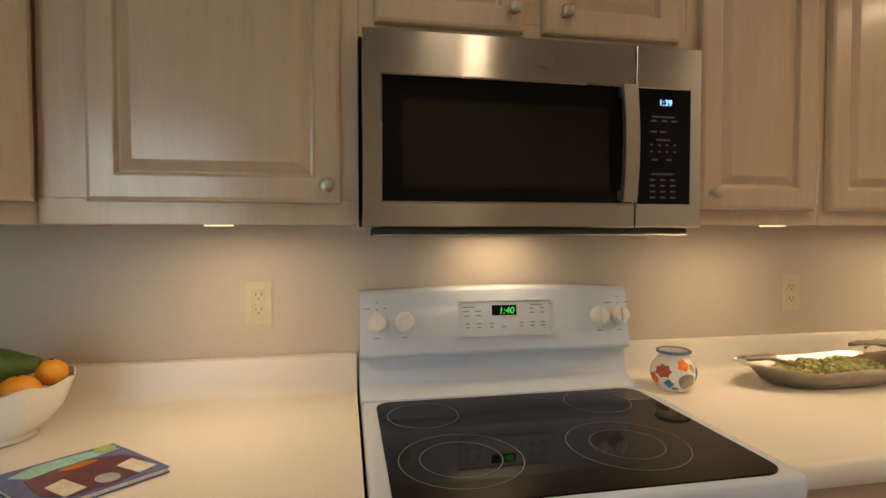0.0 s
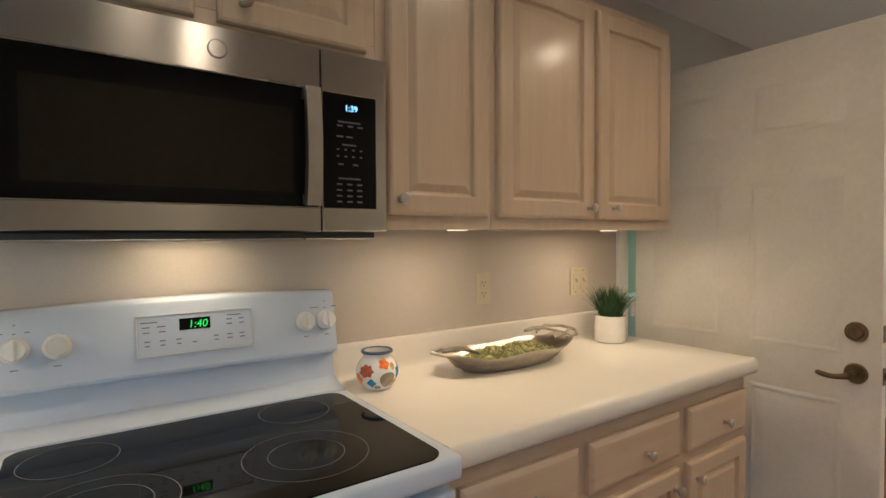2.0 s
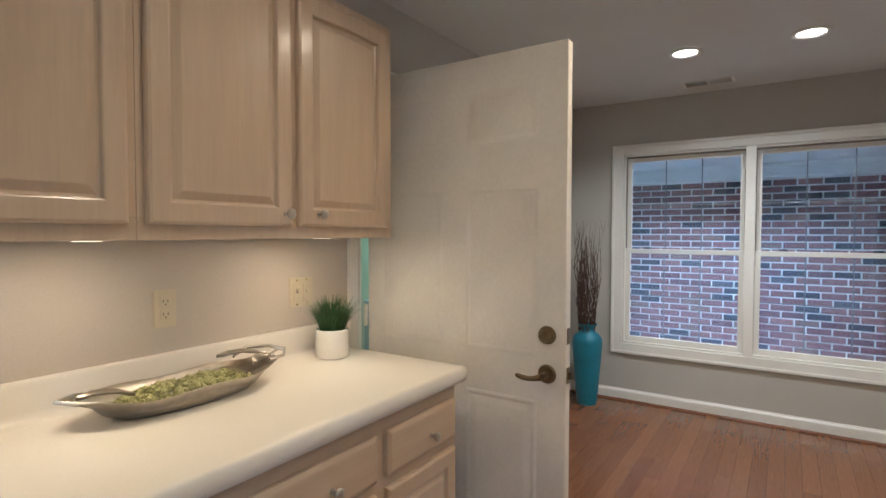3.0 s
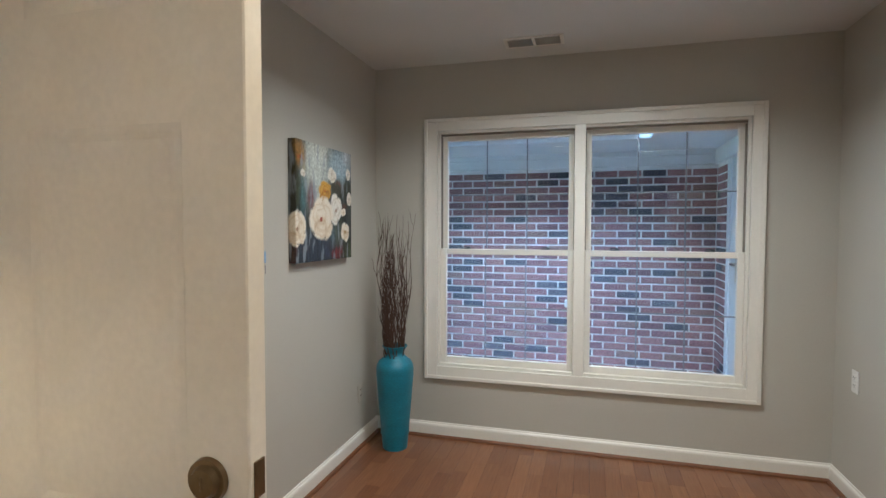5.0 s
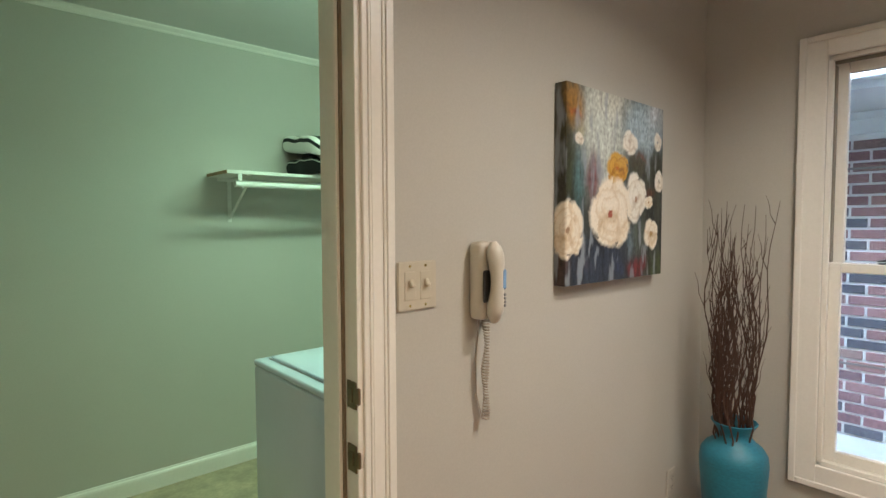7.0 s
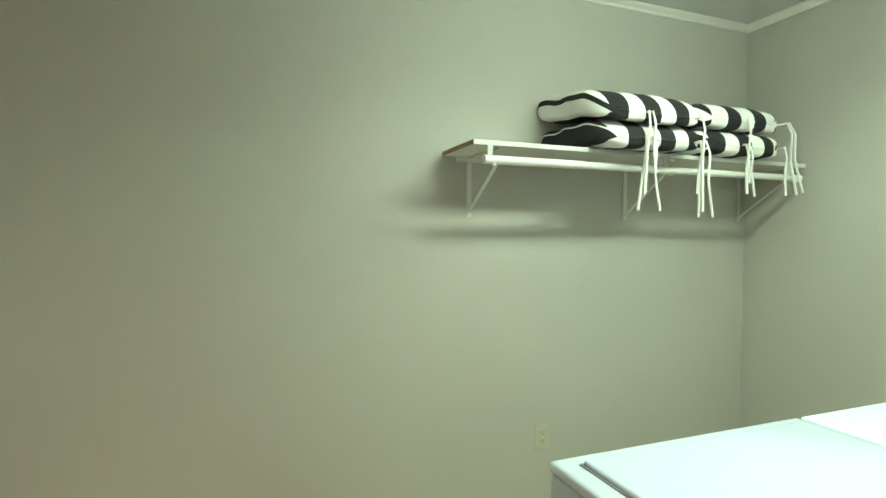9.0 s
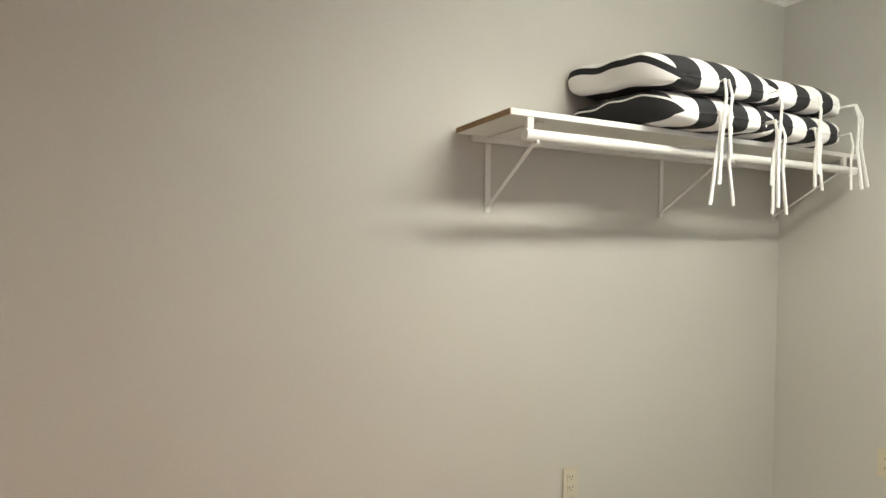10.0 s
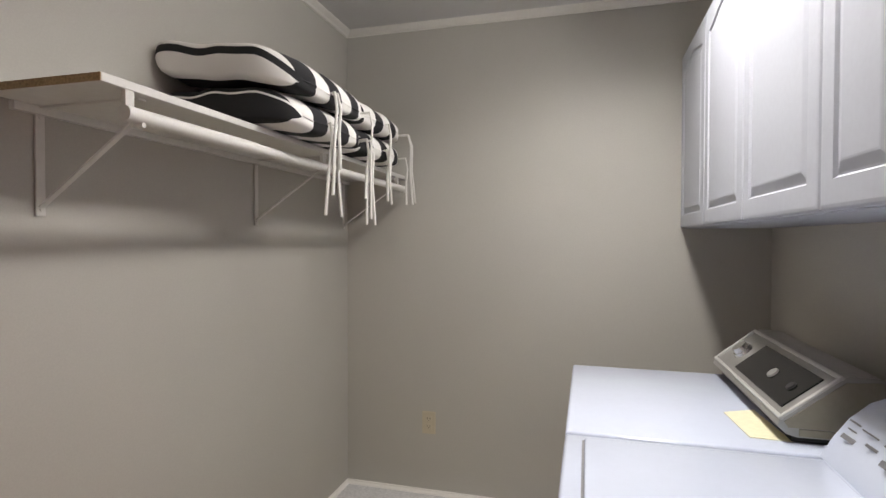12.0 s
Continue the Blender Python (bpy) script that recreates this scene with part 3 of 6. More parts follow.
for y0, y1 in ((-1.302, -0.452), (-2.246, -1.368)):
    # thin dark strips deepen the recess shade at head and sides
    part("recess_shade", boxes((WX + 0.061, WX + 0.063, y0, y1, 1.9965, WZ1 - 0.0165), (WX + 0.022, WX + 0.0245, y0, y1, 1.982, WZ1 - 0.0165), (WX + 0.026, WX + 0.060, y1 - 0.004, y1, 1.252, 1.981), (WX + 0.026, WX + 0.060, y0, y0 + 0.004, 1.252, 1.981)), LINER, win, "taupe strips coloured as the shade in the window recess")
    for sash, (z0, z1, x) in (("lower_sash", (0.494, 1.250, WX + 0.042)), ("upper_sash", (1.212, 1.996, WX + 0.080))):
        bot = 0.042 if sash == "lower_sash" else 0.036
        top = 0.036 if sash == "lower_sash" else 0.042
        bm = boxes((x - 0.017, x + 0.017, y0, y0 + 0.036, z0, z1), (x - 0.017, x + 0.017, y1 - 0.036, y1, z0, z1),
                   (x - 0.0165, x + 0.0165, y0 + 0.036, y1 - 0.036, z0, z0 + bot), (x - 0.0165, x + 0.0165, y0 + 0.036, y1 - 0.036, z1 - top, z1), bevel=0.003)
        s = part(sash, bm, TRIM, win)
        part("pane", boxes((x - 0.003, x + 0.003, y0 + 0.034, y1 - 0.034, z0 + bot - 0.002, z1 - top + 0.002)), GLASS, s, "clear glass pane")
        bm = bmesh.new()
        gy0, gy1, gz0, gz1 = y0 + 0.036, y1 - 0.036, z0 + bot, z1 - top
        for k in (1, 2):
            c = gy0 + (gy1 - gy0) * k / 3
            box(bm, x + 0.0045, x + 0.0075, c - 0.004, c + 0.004, gz0, gz1)
        c = (gz0 + gz1) / 2
        for k in range(3):
            e0, e1 = gy0 + (gy1 - gy0) * k / 3 + (0.004 if k else 0), gy0 + (gy1 - gy0) * (k + 1) / 3 - (0.004 if k < 2 else 0)
            box(bm, x + 0.0045, x + 0.0075, e0, e1, c - 0.004, c + 0.004)
        part("glazing_bars", bm, GRILLE, s, "thin grey glazing bars")
    for f in (0.2, 0.8):
        c = y0 + (y1 - y0) * f
        bm = boxes((WX + 0.030, WX + 0.062, c - 0.028, c + 0.028, 1.250, 1.256), (WX + 0.034, WX + 0.058, c - 0.022, c - 0.002, 1.256, 1.266), bevel=0.002)
        tube(bm, [(WX + 0.040, c - 0.012, 1.262), (WX + 0.034, c + 0.010, 1.264), (WX + 0.032, c + 0.030, 1.262)], [0.005, 0.004, 0.003], 8)
        part("sash_lock", bm, DARK, win, "dark bronze sash lock", smooth=True)
for o in list(bpy.data.objects):
    if o.name.startswith("pane"):
        o.visible_shadow = False

# ---- outside: brick wing, eaves, paving ----
BX = 6.2
structure("ground", boxes((WX + 0.16, 90, -90, 90, -0.3, -0.02)), LAWN, "dull green lawn", "ground")
structure("ground_outer", boxes((-90, WX + 0.16, 2.35, 90, -0.3, -0.02), (-90, WX + 0.16, -90, SY - 0.2, -0.3, -0.02)), LAWN, "dull green lawn", "ground")
structure("pavement", boxes((WX + 0.17, BX - 0.001, -5, 2.5, -0.02, 0.075), bevel=0.004), CONCRETE, "pale concrete walk between house wings", "pavement")
bwall = structure("wall_brick", boxes((BX + 0.012, BX + 0.30, -2.4485, 3.0, 0.0, 1.94), (5.850, BX + 0.30, -2.60, -2.449, 0.0, 1.94)), MORTAR, "red and dark brick wall of the house wing opposite", "wall")
structure("trim_eaves", boxes((BX - 0.03, BX + 0.30, -2.437, 3.0, 1.932, 2.06), (BX - 0.055, BX - 0.03, -2.45, 3.0, 2.012, 2.06), (4.75, BX - 0.0305, -2.55, -2.410, 1.932, 2.058), bevel=0.004), OUTTRIM, "white frieze board under the eaves", "trim")
structure("roof_soffit", boxes((5.50, BX + 0.3, -1.86, 3.0, 2.06, 2.08), (4.75, BX + 1.5, -4.6, -1.86, 2.06, 2.08)), OUTTRIM, "white painted soffit", "roof")
structure("trim_fascia", boxes((5.465, 5.50, -1.86, 3.0, 2.058, 2.20), (4.75, 5.465, -1.86, -1.825, 2.058, 2.20), bevel=0.004), OUTTRIM, "white fascia board", "trim")
structure("trim_gutter", boxes((5.385, 5.464, -1.75, 3.0, 2.094, 2.205), (4.75, 5.385, -1.824, -1.75, 2.094, 2.205), bevel=0.012, seg=2), OUTTRIM, "white rain gutter", "trim")
bm = bmesh.new()
for a, b in (((5.50, 3.0, 2.27), (5.50, -2.2, 2.27)),):
    v = [bm.verts.new(p) for p in ((5.50, 3.0, 2.265), (5.50, -2.2, 2.265), (9.0, -2.2, 4.0), (9.0, 3.0, 4.0), (5.50, 3.0, 2.285), (5.50, -2.2, 2.285), (9.0, -2.2, 4.02), (9.0, 3.0, 4.02))]
    for f in ((0, 1, 2, 3), (7, 6, 5, 4), (0, 4, 5, 1), (1, 5, 6, 2), (2, 6, 7, 3), (3, 7, 4, 0)):
        bm.faces.new([v[i] for i in f])
structure("roof_slope", bm, DARK, "dark shingle roof slope", "roof")
structure("wall_porch", boxes((4.75, 5.8495, -2.60, -2.480, 0.0, 1.931), (4.75, 4.80, -2.479, -2.440, 0.0, 1.931), bevel=0.002), PORCH, "pale grey porch wall beside the brick", "wall")
pdoor = thing("door_3", (5.3, -2.47, 0.1), "pale exterior door with a lever handle", "door", kind="structure")
part("frame", boxes((5.775, 5.8490, -2.479, -2.436, 0.0755, 1.931), (4.801, 4.85, -2.479, -2.440, 0.0755, 1.931), bevel=0.003), PORCH, pdoor)
part("slab", boxes((4.851, 5.774, -2.479, -2.450, 0.09, 1.93), bevel=0.003), PORCH, pdoor)
bm = boxes((5.545, 5.585, -2.449, -2.440, 0.98, 1.20), bevel=0.003)
tube(bm, [(5.565, -2.440, 1.12), (5.565, -2.405, 1.12), (5.510, -2.400, 1.12), (5.455, -2.400, 1.115)], 0.009, 8)
part("door_handle", bm, NICKEL, pdoor, "nickel lever handle")
bm = boxes((BX - 0.07, BX - 0.002, -1.25, -1.18, 0.66, 0.73), bevel=0.01, seg=2)
hb = thing("wall_box", (BX, -1.21, 0.66), "small white utility box on the brick wall", "box")
part("housing", bm, OUTTRIM, hb)


# ---- kitchen cabinets ----
def knob(parent, x, y, z, s=-1):
    """A small round nickel knob on a front that looks along s."""
    bm = bmesh.new()
    disc(bm, (x, y + s * 0.002, z), (0, s, 0), 0.009, 0.004, 20)
    disc(bm, (x, y + s * 0.012, z), (0, s, 0), 0.0055, 0.020, 14, 0.008)
    ball(bm, (x, y + s * 0.024, z), 0.0155, (1, 0.55, 1), 3)
    part("knob", bm, NICKEL, parent, "satin nickel knob", smooth=True)


def upper_cabinet(x0, x1, doors, z0=1.375, z1=2.134, label="", arch=0.006):
    """A wall cabinet; doors: (x0, x1, z0, z1, knob x, knob z)."""
    cab = thing("wall_cabinet", ((x0 + x1) / 2, -0.16, z0), label, "cabinet", "kitchen wall cabinets")
    bm = boxes((x0, x1, -0.304, -0.002, z0, z1), bevel=0.001)
    box(bm, x0, x1, -0.323, -0.304, z0 - 0.012, z0 + 0.04, bevel=0.0015)
    part("body", bm, OAK, cab)
    bm = bmesh.new()
    box(bm, x0, x1, -0.3225, -0.304, z0 + 0.04, z1, bevel=0.0015)
    part("face_frame", bm, OAK, cab)
    for d0, d1, e0, e1, kx, kz in doors:
        d = part("door", panel_bm(d1 - d0, e1 - e0, RAISED, facing_south(d0, -0.3235, e0), arch if e1 - e0 > 0.5 else 0.018), OAK, cab)
        knob(d, kx, -0.3435, kz)
    return cab


upper_cabinet(-0.995, -0.386, [(-0.905, -0.423, 1.408, 2.10, -0.452, 1.442)], label="pickled oak wall cabinet with one raised-panel door", arch=0)
upper_cabinet(0.386, 0.760, [(0.416, 0.738, 1.400, 2.105, 0.446, 1.440)], label="narrow pickled oak wall cabinet beside the microwave")
upper_cabinet(0.7605, 1.680, [(0.779, 1.199, 1.400, 2.105, 1.172, 1.436), (1.226, 1.640, 1.400, 2.105, 1.302, 1.438)], label="double-door pickled oak wall cabinet at the counter's end")
upper_cabinet(-0.3855, 0.3855, [(-0.352, -0.024, 1.788, 2.105, -0.052, 1.832), (0.020, 0.358, 1.788, 2.105, 0.068, 1.832)], z0=1.772, label="short pickled oak cabinet above the microwave")
# the corner cabinet stands at an angle, its door towards the room
corner = thing("wall_cabinet", (-1.30, -0.40, 1.375), "pickled oak corner wall cabinet with a raised-panel door", "cabinet", "kitchen wall cabinets")
bm = bmesh.new()
pts = [(-0.997, -0.002), (-1.598, -0.002), (-1.598, -0.90), (-1.30, -0.90), (-1.30, -0.608), (-0.997, -0.305)]
lo, hi = [bm.verts.new((x, y, 1.363)) for x, y in pts], [bm.verts.new((x, y, 2.134)) for x, y in pts]
for k in range(6):
    bm.faces.new((lo[k], lo[(k + 1) % 6], hi[(k + 1) % 6], hi[k]))
bm.faces.new(lo), bm.faces.new(hi)
part("body", bm, OAK, corner)
m = pose(-1.290, -0.618, 1.405, 0, 0, 45)
part("door", panel_bm(0.395, 0.70, RAISED, m @ pose(0.012, -0.004, 0)), OAK, corner)
structure("wall_corner_filler", boxes((-2.2, -1.60, -0.305, -0.002, 1.375, 2.134)), OAK, "pickled oak filler", "cabinet")


def base_cabinet(x0, x1, columns, label):
    cab = thing("base_cabinet", ((x0 + x1) / 2, -0.3, 0), label, "cabinet", "kitchen base cabinets")
    part("body", boxes((x0, x1, -0.582, -0.004, 0.10, 0.874), (x0 + 0.002, x1 - 0.002, -0.52, -0.01, 0.001, 0.10), bevel=0.001), OAK, cab)
    part("face_frame", boxes((x0, x1, -0.600, -0.582, 0.10, 0.874), bevel=0.0015), OAKH, cab)
    for d0, d1, kside in columns:
        f = part("drawer_front", panel_bm(d1 - d0, 0.135, DRAWER, facing_south(d0, -0.6005, 0.675)), OAKH, cab)
        knob(f, (d0 + d1) / 2 + 0.03, -0.6205, 0.728)
        d = part("door", panel_bm(d1 - d0, 0.515, RAISED, facing_south(d0, -0.6005, 0.125)), OAK, cab)
        knob(d, d0 + 0.045 if kside < 0 else d1 - 0.035, -0.6205, 0.585)
    return cab


base_cabinet(0.392, 1.690, [(0.425, 0.800, -1), (0.841, 1.258, 1), (1.305, 1.672, -1)], "pickled oak base cabinet with three drawers over doors")
base_cabinet(-1.60, -0.392, [(-1.555, -1.02, 1), (-0.97, -0.425, 1)], "pickled oak base cabinet beside the range")


def worktop(x0, x1, name):
    """Post-formed worktop: rolled front edge, coved upstand, one section along x."""
    prof = [(0.0, 0.875), (-0.612, 0.875), (-0.612, 0.862), (-0.628, 0.862)]
    prof += [(-0.628 - 0.012 * math.sin(a), 0.888 - 0.026 * math.cos(a)) for a in [k * math.pi / 10 for k in range(1, 10)]]
    prof += [(-0.624, 0.9155), (-0.600, 0.914), (-0.045, 0.914), (-0.045, 0.875)]
    up = [(-0.045, 0.880), (-0.045, 0.914), (-0.032, 0.917), (-0.024, 0.926), (-0.021, 0.940), (-0.020, 1.005), (-0.017, 1.014), (-0.010, 1.018), (-0.003, 1.018), (-0.003, 0.880)]
    t = thing(name, ((x0 + x1) / 2, -0.3, 0.875), "off-white laminate worktop with a coved upstand", "worktop", "kitchen worktops")
    for pname, rows in (("slab", prof), ("upstand", up)):
        bm = bmesh.new()
        a, b = [bm.verts.new((x0, y, z)) for y, z in rows], [bm.verts.new((x1, y, z)) for y, z in rows]
        for k in range(len(rows)):
            j = (k + 1) % len(rows)
            bm.faces.new((a[k], a[j], b[j], b[k]))
        bm.faces.new(a), bm.faces.new(list(reversed(b)))
        part(pname, bm, COUNTER, t, smooth=True)


worktop(0.387, 1.708, "worktop")
worktop(-2.2, -0.387, "worktop")

# ---- range ----
rng = thing("range", (0, -0.33, 0), "white electric range with a black glass cooktop", "range")
part("body", boxes((-0.379, 0.379, -0.635, -0.012, 0.04, 0.888), bevel=0.004), ENAMEL, rng)
bm = boxes((-0.380, 0.380, -0.690, -0.150, 0.872, 0.925), bevel=0.014, seg=4)
part("cooktop_frame", bm, ENAMEL, rng, smooth=True)
bm = bmesh.new()
ring = []
for cx, cy, a0 in ((0.305, -0.210, 0), (-0.305, -0.210, 90), (-0.305, -0.640, 180), (0.305, -0.640, 270)):
    for k in range(7):
        a = radians(a0 + k * 15)
        ring.append((cx + 0.040 * math.cos(a), cy + 0.040 * math.sin(a)))
lo, hi = [bm.verts.new((x, y, 0.920)) for x, y in ring], [bm.verts.new((x, y, 0.9275)) for x, y in ring]
for k in range(len(ring)):
    j = (k + 1) % len(ring)
    bm.faces.new((lo[k], lo[j], hi[j], hi[k]))
bm.faces.new(hi), bm.faces.new(list(reversed(lo)))
glass_top = part("glass_cooktop", bm, BLACKGLASS, rng, "black ceramic glass cooktop")


def flat_ring(bm, cx, cy, r, w, z, n=72):
    for k in range(n):
        a, b = 2 * math.pi * k / n, 2 * math.pi * (k + 1) / n
        q = [bm.verts.new((cx + rr * math.cos(t), cy + rr * math.sin(t), z)) for rr, t in ((r, a), (r, b), (r + w, b), (r + w, a))]
        bm.faces.new(q)


for cx, cy, rs in ((-0.207, -0.522, (0.115, 0.076)), (0.130, -0.515, (0.117, 0.071)), (-0.243, -0.280, (0.080,)), (0.195, -0.262, (0.080,))):
    for r in rs:
        bm = bmesh.new()
        flat_ring(bm, cx, cy, r, 0.0016, 0.9280)
        part("burner_ring", bm, RINGINK, glass_top, "thin grey burner ring")
# back panel: leaning front, gently bowed top
bm = bmesh.new()
N = 16
prof = lambda u: [(-0.012, 0.90), (-0.150, 0.90), (-0.150, 0.926), (-0.112, 0.930), (-0.078, 0.945), (-0.066, 0.975), (-0.062, 1.012), (-0.088, 1.020), (-0.096, 1.030),
                  (-0.066, 1.178 + 0.009 * u), (-0.060, 1.187 + 0.009 * u), (-0.050, 1.190 + 0.009 * u), (-0.012, 1.190 + 0.009 * u)]
rows = []
for k in range(N + 1):
    x = -0.380 + 0.760 * k / N
    u = 1 - (2 * k / N - 1) ** 2
    rows.append([bm.verts.new((x, y, z)) for y, z in prof(u)])
for p, q in zip(rows, rows[1:]):
    for k in range(len(p)):
        j = (k + 1) % len(p)
        bm.faces.new((p[k], p[j], q[j], q[k]))
bm.faces.new(rows[0]), bm.faces.new(list(reversed(rows[-1])))
back = part("back_panel", bm, ENAMEL, rng, "white enamel control panel", smooth=True)
TILT = math.degrees(math.atan2(0.030, 0.148))


def on_panel(x, z, out=0.0):
    """A plane on the leaning control panel: x along it, z up it."""
    y = -0.096 + (z - 1.030) * 0.030 / 0.148
    return pose(x, y - out, z, 90 - TILT, 0, 0)


for kx in (-0.335, -0.262, 0.292, 0.352):
    m = on_panel(kx, 1.110)
    bm = bmesh.new()
    bmesh.ops.create_cone(bm, cap_ends=True, segments=32, radius1=0.027, radius2=0.024, depth=0.012, matrix=m @ pose(0, 0, 0.007))
    bmesh.ops.create_cone(bm, cap_ends=True, segments=32, radius1=0.023, radius2=0.020, depth=0.016, matrix=m @ pose(0, 0, 0.020))
    c = bmesh.ops.create_cube(bm, size=1, matrix=m @ pose(0, 0, 0.024) @ Matrix.Diagonal((0.009, 0.044, 0.018, 1)))
    bmesh.ops.bevel(bm, geom=list({e for v in c["verts"] for e in v.link_edges}), offset=0.002, segments=2, affect="EDGES")
    part("knob", bm, WHITEPL, back, "white plastic control knob", smooth=True)
bm = bmesh.new()
for bx0, bx1, bz0, bz1 in ((-0.112, 0.146, 1.068, 1.158),):
    w, h = bx1 - bx0, bz1 - bz0
    for (cx, cz, ww, hh) in ((0, 0, w, h),):
        c = bmesh.ops.create_cube(bm, size=1, matrix=on_panel((bx0 + bx1) / 2, (bz0 + bz1) / 2) @ Matrix.Diagonal((ww, hh, 0.006, 1)))
        bmesh.ops.bevel(bm, geom=list({e for v in c["verts"] for e in v.link_edges}), offset=0.0015, segments=2, affect="EDGES")
part("keypad", bm, ENAMEL, back, "white keypad membrane")
bm = bmesh.new()
for cx, cz, w, h in ((0.017, 1.0665, 0.264, 0.0035), (0.017, 1.1595, 0.264, 0.0035), (-0.1135, 1.113, 0.0035, 0.0895), (0.1475, 1.113, 0.0035, 0.0895)):
    c = bmesh.ops.create_cube(bm, size=1, matrix=on_panel(cx, cz, 0.002) @ Matrix.Diagonal((w, h, 0.006, 1)))
    bmesh.ops.bevel(bm, geom=list({e for v in c["verts"] for e in v.link_edges}), offset=0.001, segments=2, affect="EDGES")
part("keypad_rim", bm, WHITEPL, back, "raised white rim round the keypad")
bm = bmesh.new()
bmesh.ops.create_cube(bm, size=1, matrix=on_panel(0.012, 1.133) @ Matrix.Diagonal((0.070, 0.028, 0.0085, 1)))
part("display", bm, BLACKGLASS, back, "black display window")
text_part("display_digits", "1:40", 0.026, on_panel(0.018, 1.132, 0.0045) @ pose(0, 0, 0.0006), GREENLED, back, "lit green clock digits", 0.15)
bm = bmesh.new()
for bx, bz, bw in ([(-0.088, 1.143, 0.036), (-0.095, 1.132, 0.016), (-0.062, 1.132, 0.018), (-0.094, 1.120, 0.014), (-0.060, 1.120, 0.014), (0.105, 1.146, 0.034)]
                   + [(x, z, 0.013) for z in (1.136, 1.125, 1.099, 1.090) for x in (0.092, 0.122)]
                   + [(x, 1.099, 0.012) for x in (-0.092, -0.060, -0.025, 0.060)] + [(x, 1.089, 0.010) for x in (-0.092, -0.060, -0.025, 0.060, 0.010)]):
    bmesh.ops.create_cube(bm, size=1, matrix=on_panel(bx, bz) @ Matrix.Diagonal((bw, 0.0030, 0.0068, 1)))
for kx in (-0.335, -0.262, 0.292, 0.352):
    for dx, dz, w in ((0, 0.052, 0.005), (-0.026, 0.036, 0.016), (0.026, 0.036, 0.016), (0, 0.034, 0.006), (0, -0.040, 0.014)):
        bmesh.ops.create_cube(bm, size=1, matrix=on_panel(kx + dx, 1.110 + dz) @ Matrix.Diagonal((w, 0.0026, 0.001, 1)))
for dx, dz, w, h in ((-0.190, 1.112, 0.006, 0.006), (-0.190, 1.135, 0.012, 0.002)):
    bmesh.ops.create_cube(bm, size=1, matrix=on_panel(dx, dz) @ Matrix.Diagonal((w, h, 0.001, 1)))
part("printed_marks", bm, GREYINK, back, "small grey printed marks", kind="stuff")
part("oven_door", boxes((-0.372, 0.372, -0.672, -0.636, 0.245, 0.850), bevel=0.006, seg=2), ENAMEL, rng, "white oven door")
part("oven_window", boxes((-0.24, 0.24, -0.6745, -0.671, 0.40, 0.68), bevel=0.001), BLACKGLASS, rng, "black glass oven window")
bm = tube(bmesh.new(), [(-0.31, -0.672, 0.80), (-0.31, -0.708, 0.80), (0.31, -0.708, 0.80), (0.31, -0.672, 0.80)], 0.011, 10)
part("oven_handle", bm, ENAMEL, rng, "white oven handle", smooth=True)
part("drawer", boxes((-0.372, 0.372, -0.668, -0.636, 0.06, 0.232), bevel=0.005), ENAMEL, rng)

# ---- microwave ----
mw = thing("microwave", (0, -0.2, 1.355), "stainless steel over-range microwave with a black glass door", "microwave")
part("body", boxes((-0.378, 0.378, -0.352, -0.004, 1.362, 1.757), bevel=0.002), DARK, mw)
part("underside", boxes((-0.345, 0.345, -0.345, -0.02, 1.350, 1.362), (-0.14, 0.14, -0.16, -0.05, 1.3475, 1.351), bevel=0.001), DARK, mw, "dark vented underside")
part("vent_lip", boxes((-0.362, 0.352, -0.382, -0.300, 1.3385, 1.3560), bevel=0.003), DARK, mw, "dark vent lip under the door")
part("lip_edge", tube(bmesh.new(), [(-0.360, -0.384, 1.3400), (0.350, -0.384, 1.3400)], 0.0022, 8), NICKEL, mw, "thin bright edge of the vent lip")
part("lamp_lens", boxes((-0.10, 0.10, -0.150, -0.06, 1.3455, 1.3480), bevel=0.001), PUCKGLOW, mw, "lit cooktop lamp lens")


def frame_bm(x0, x1, z0, z1, a0, a1, b0, b1, y0, y1):
    """A frame in the xz plane with a rectangular opening a, b, as one piece with softened edges."""
    bm = bmesh.new()
    c = 0.0018
    rings = []
    for (p0, p1, q0, q1), y in (((x0, x1, z0, z1), y1), ((x0, x1, z0, z1), y0 + c), ((x0 + c, x1 - c, z0 + c, z1 - c), y0),
                                ((a0 - c, a1 + c, b0 - c, b1 + c), y0), ((a0, a1, b0, b1), y0 + c), ((a0, a1, b0, b1), y1)):
        rings.append([bm.verts.new((x, y, z)) for x, z in ((p0, q0), (p1, q0), (p1, q1), (p0, q1))])
    for p, q in zip(rings, rings[1:] + rings[:1]):
        for k in range(4):
            bm.faces.new((p[k], p[(k + 1) % 4], q[(k + 1) % 4], q[k]))
    return bm


YF = -0.390
bm = frame_bm(-0.380, 0.2165, 1.357, 1.757, -0.342, 0.212, 1.409, 1.667, YF, -0.352)
door = part("door", bm, STEEL, mw, "brushed stainless steel door frame")
part("door_window", boxes((-0.3425, 0.2125, YF + 0.0035, -0.353, 1.4085, 1.6675)), BLACKGLASS, door, "black glass door")
part("screen", boxes((-0.300, 0.155, YF + 0.0027, YF + 0.005, 1.440, 1.618)), MWGLASS, door, "smoked screen glass")
bm = frame_bm(0.2195, 0.380, 1.357, 1.757, 0.2225, 0.352, 1.410, 1.664, YF, -0.352)
cp = part("control_panel", bm, STEEL, mw, "brushed stainless control panel surround")
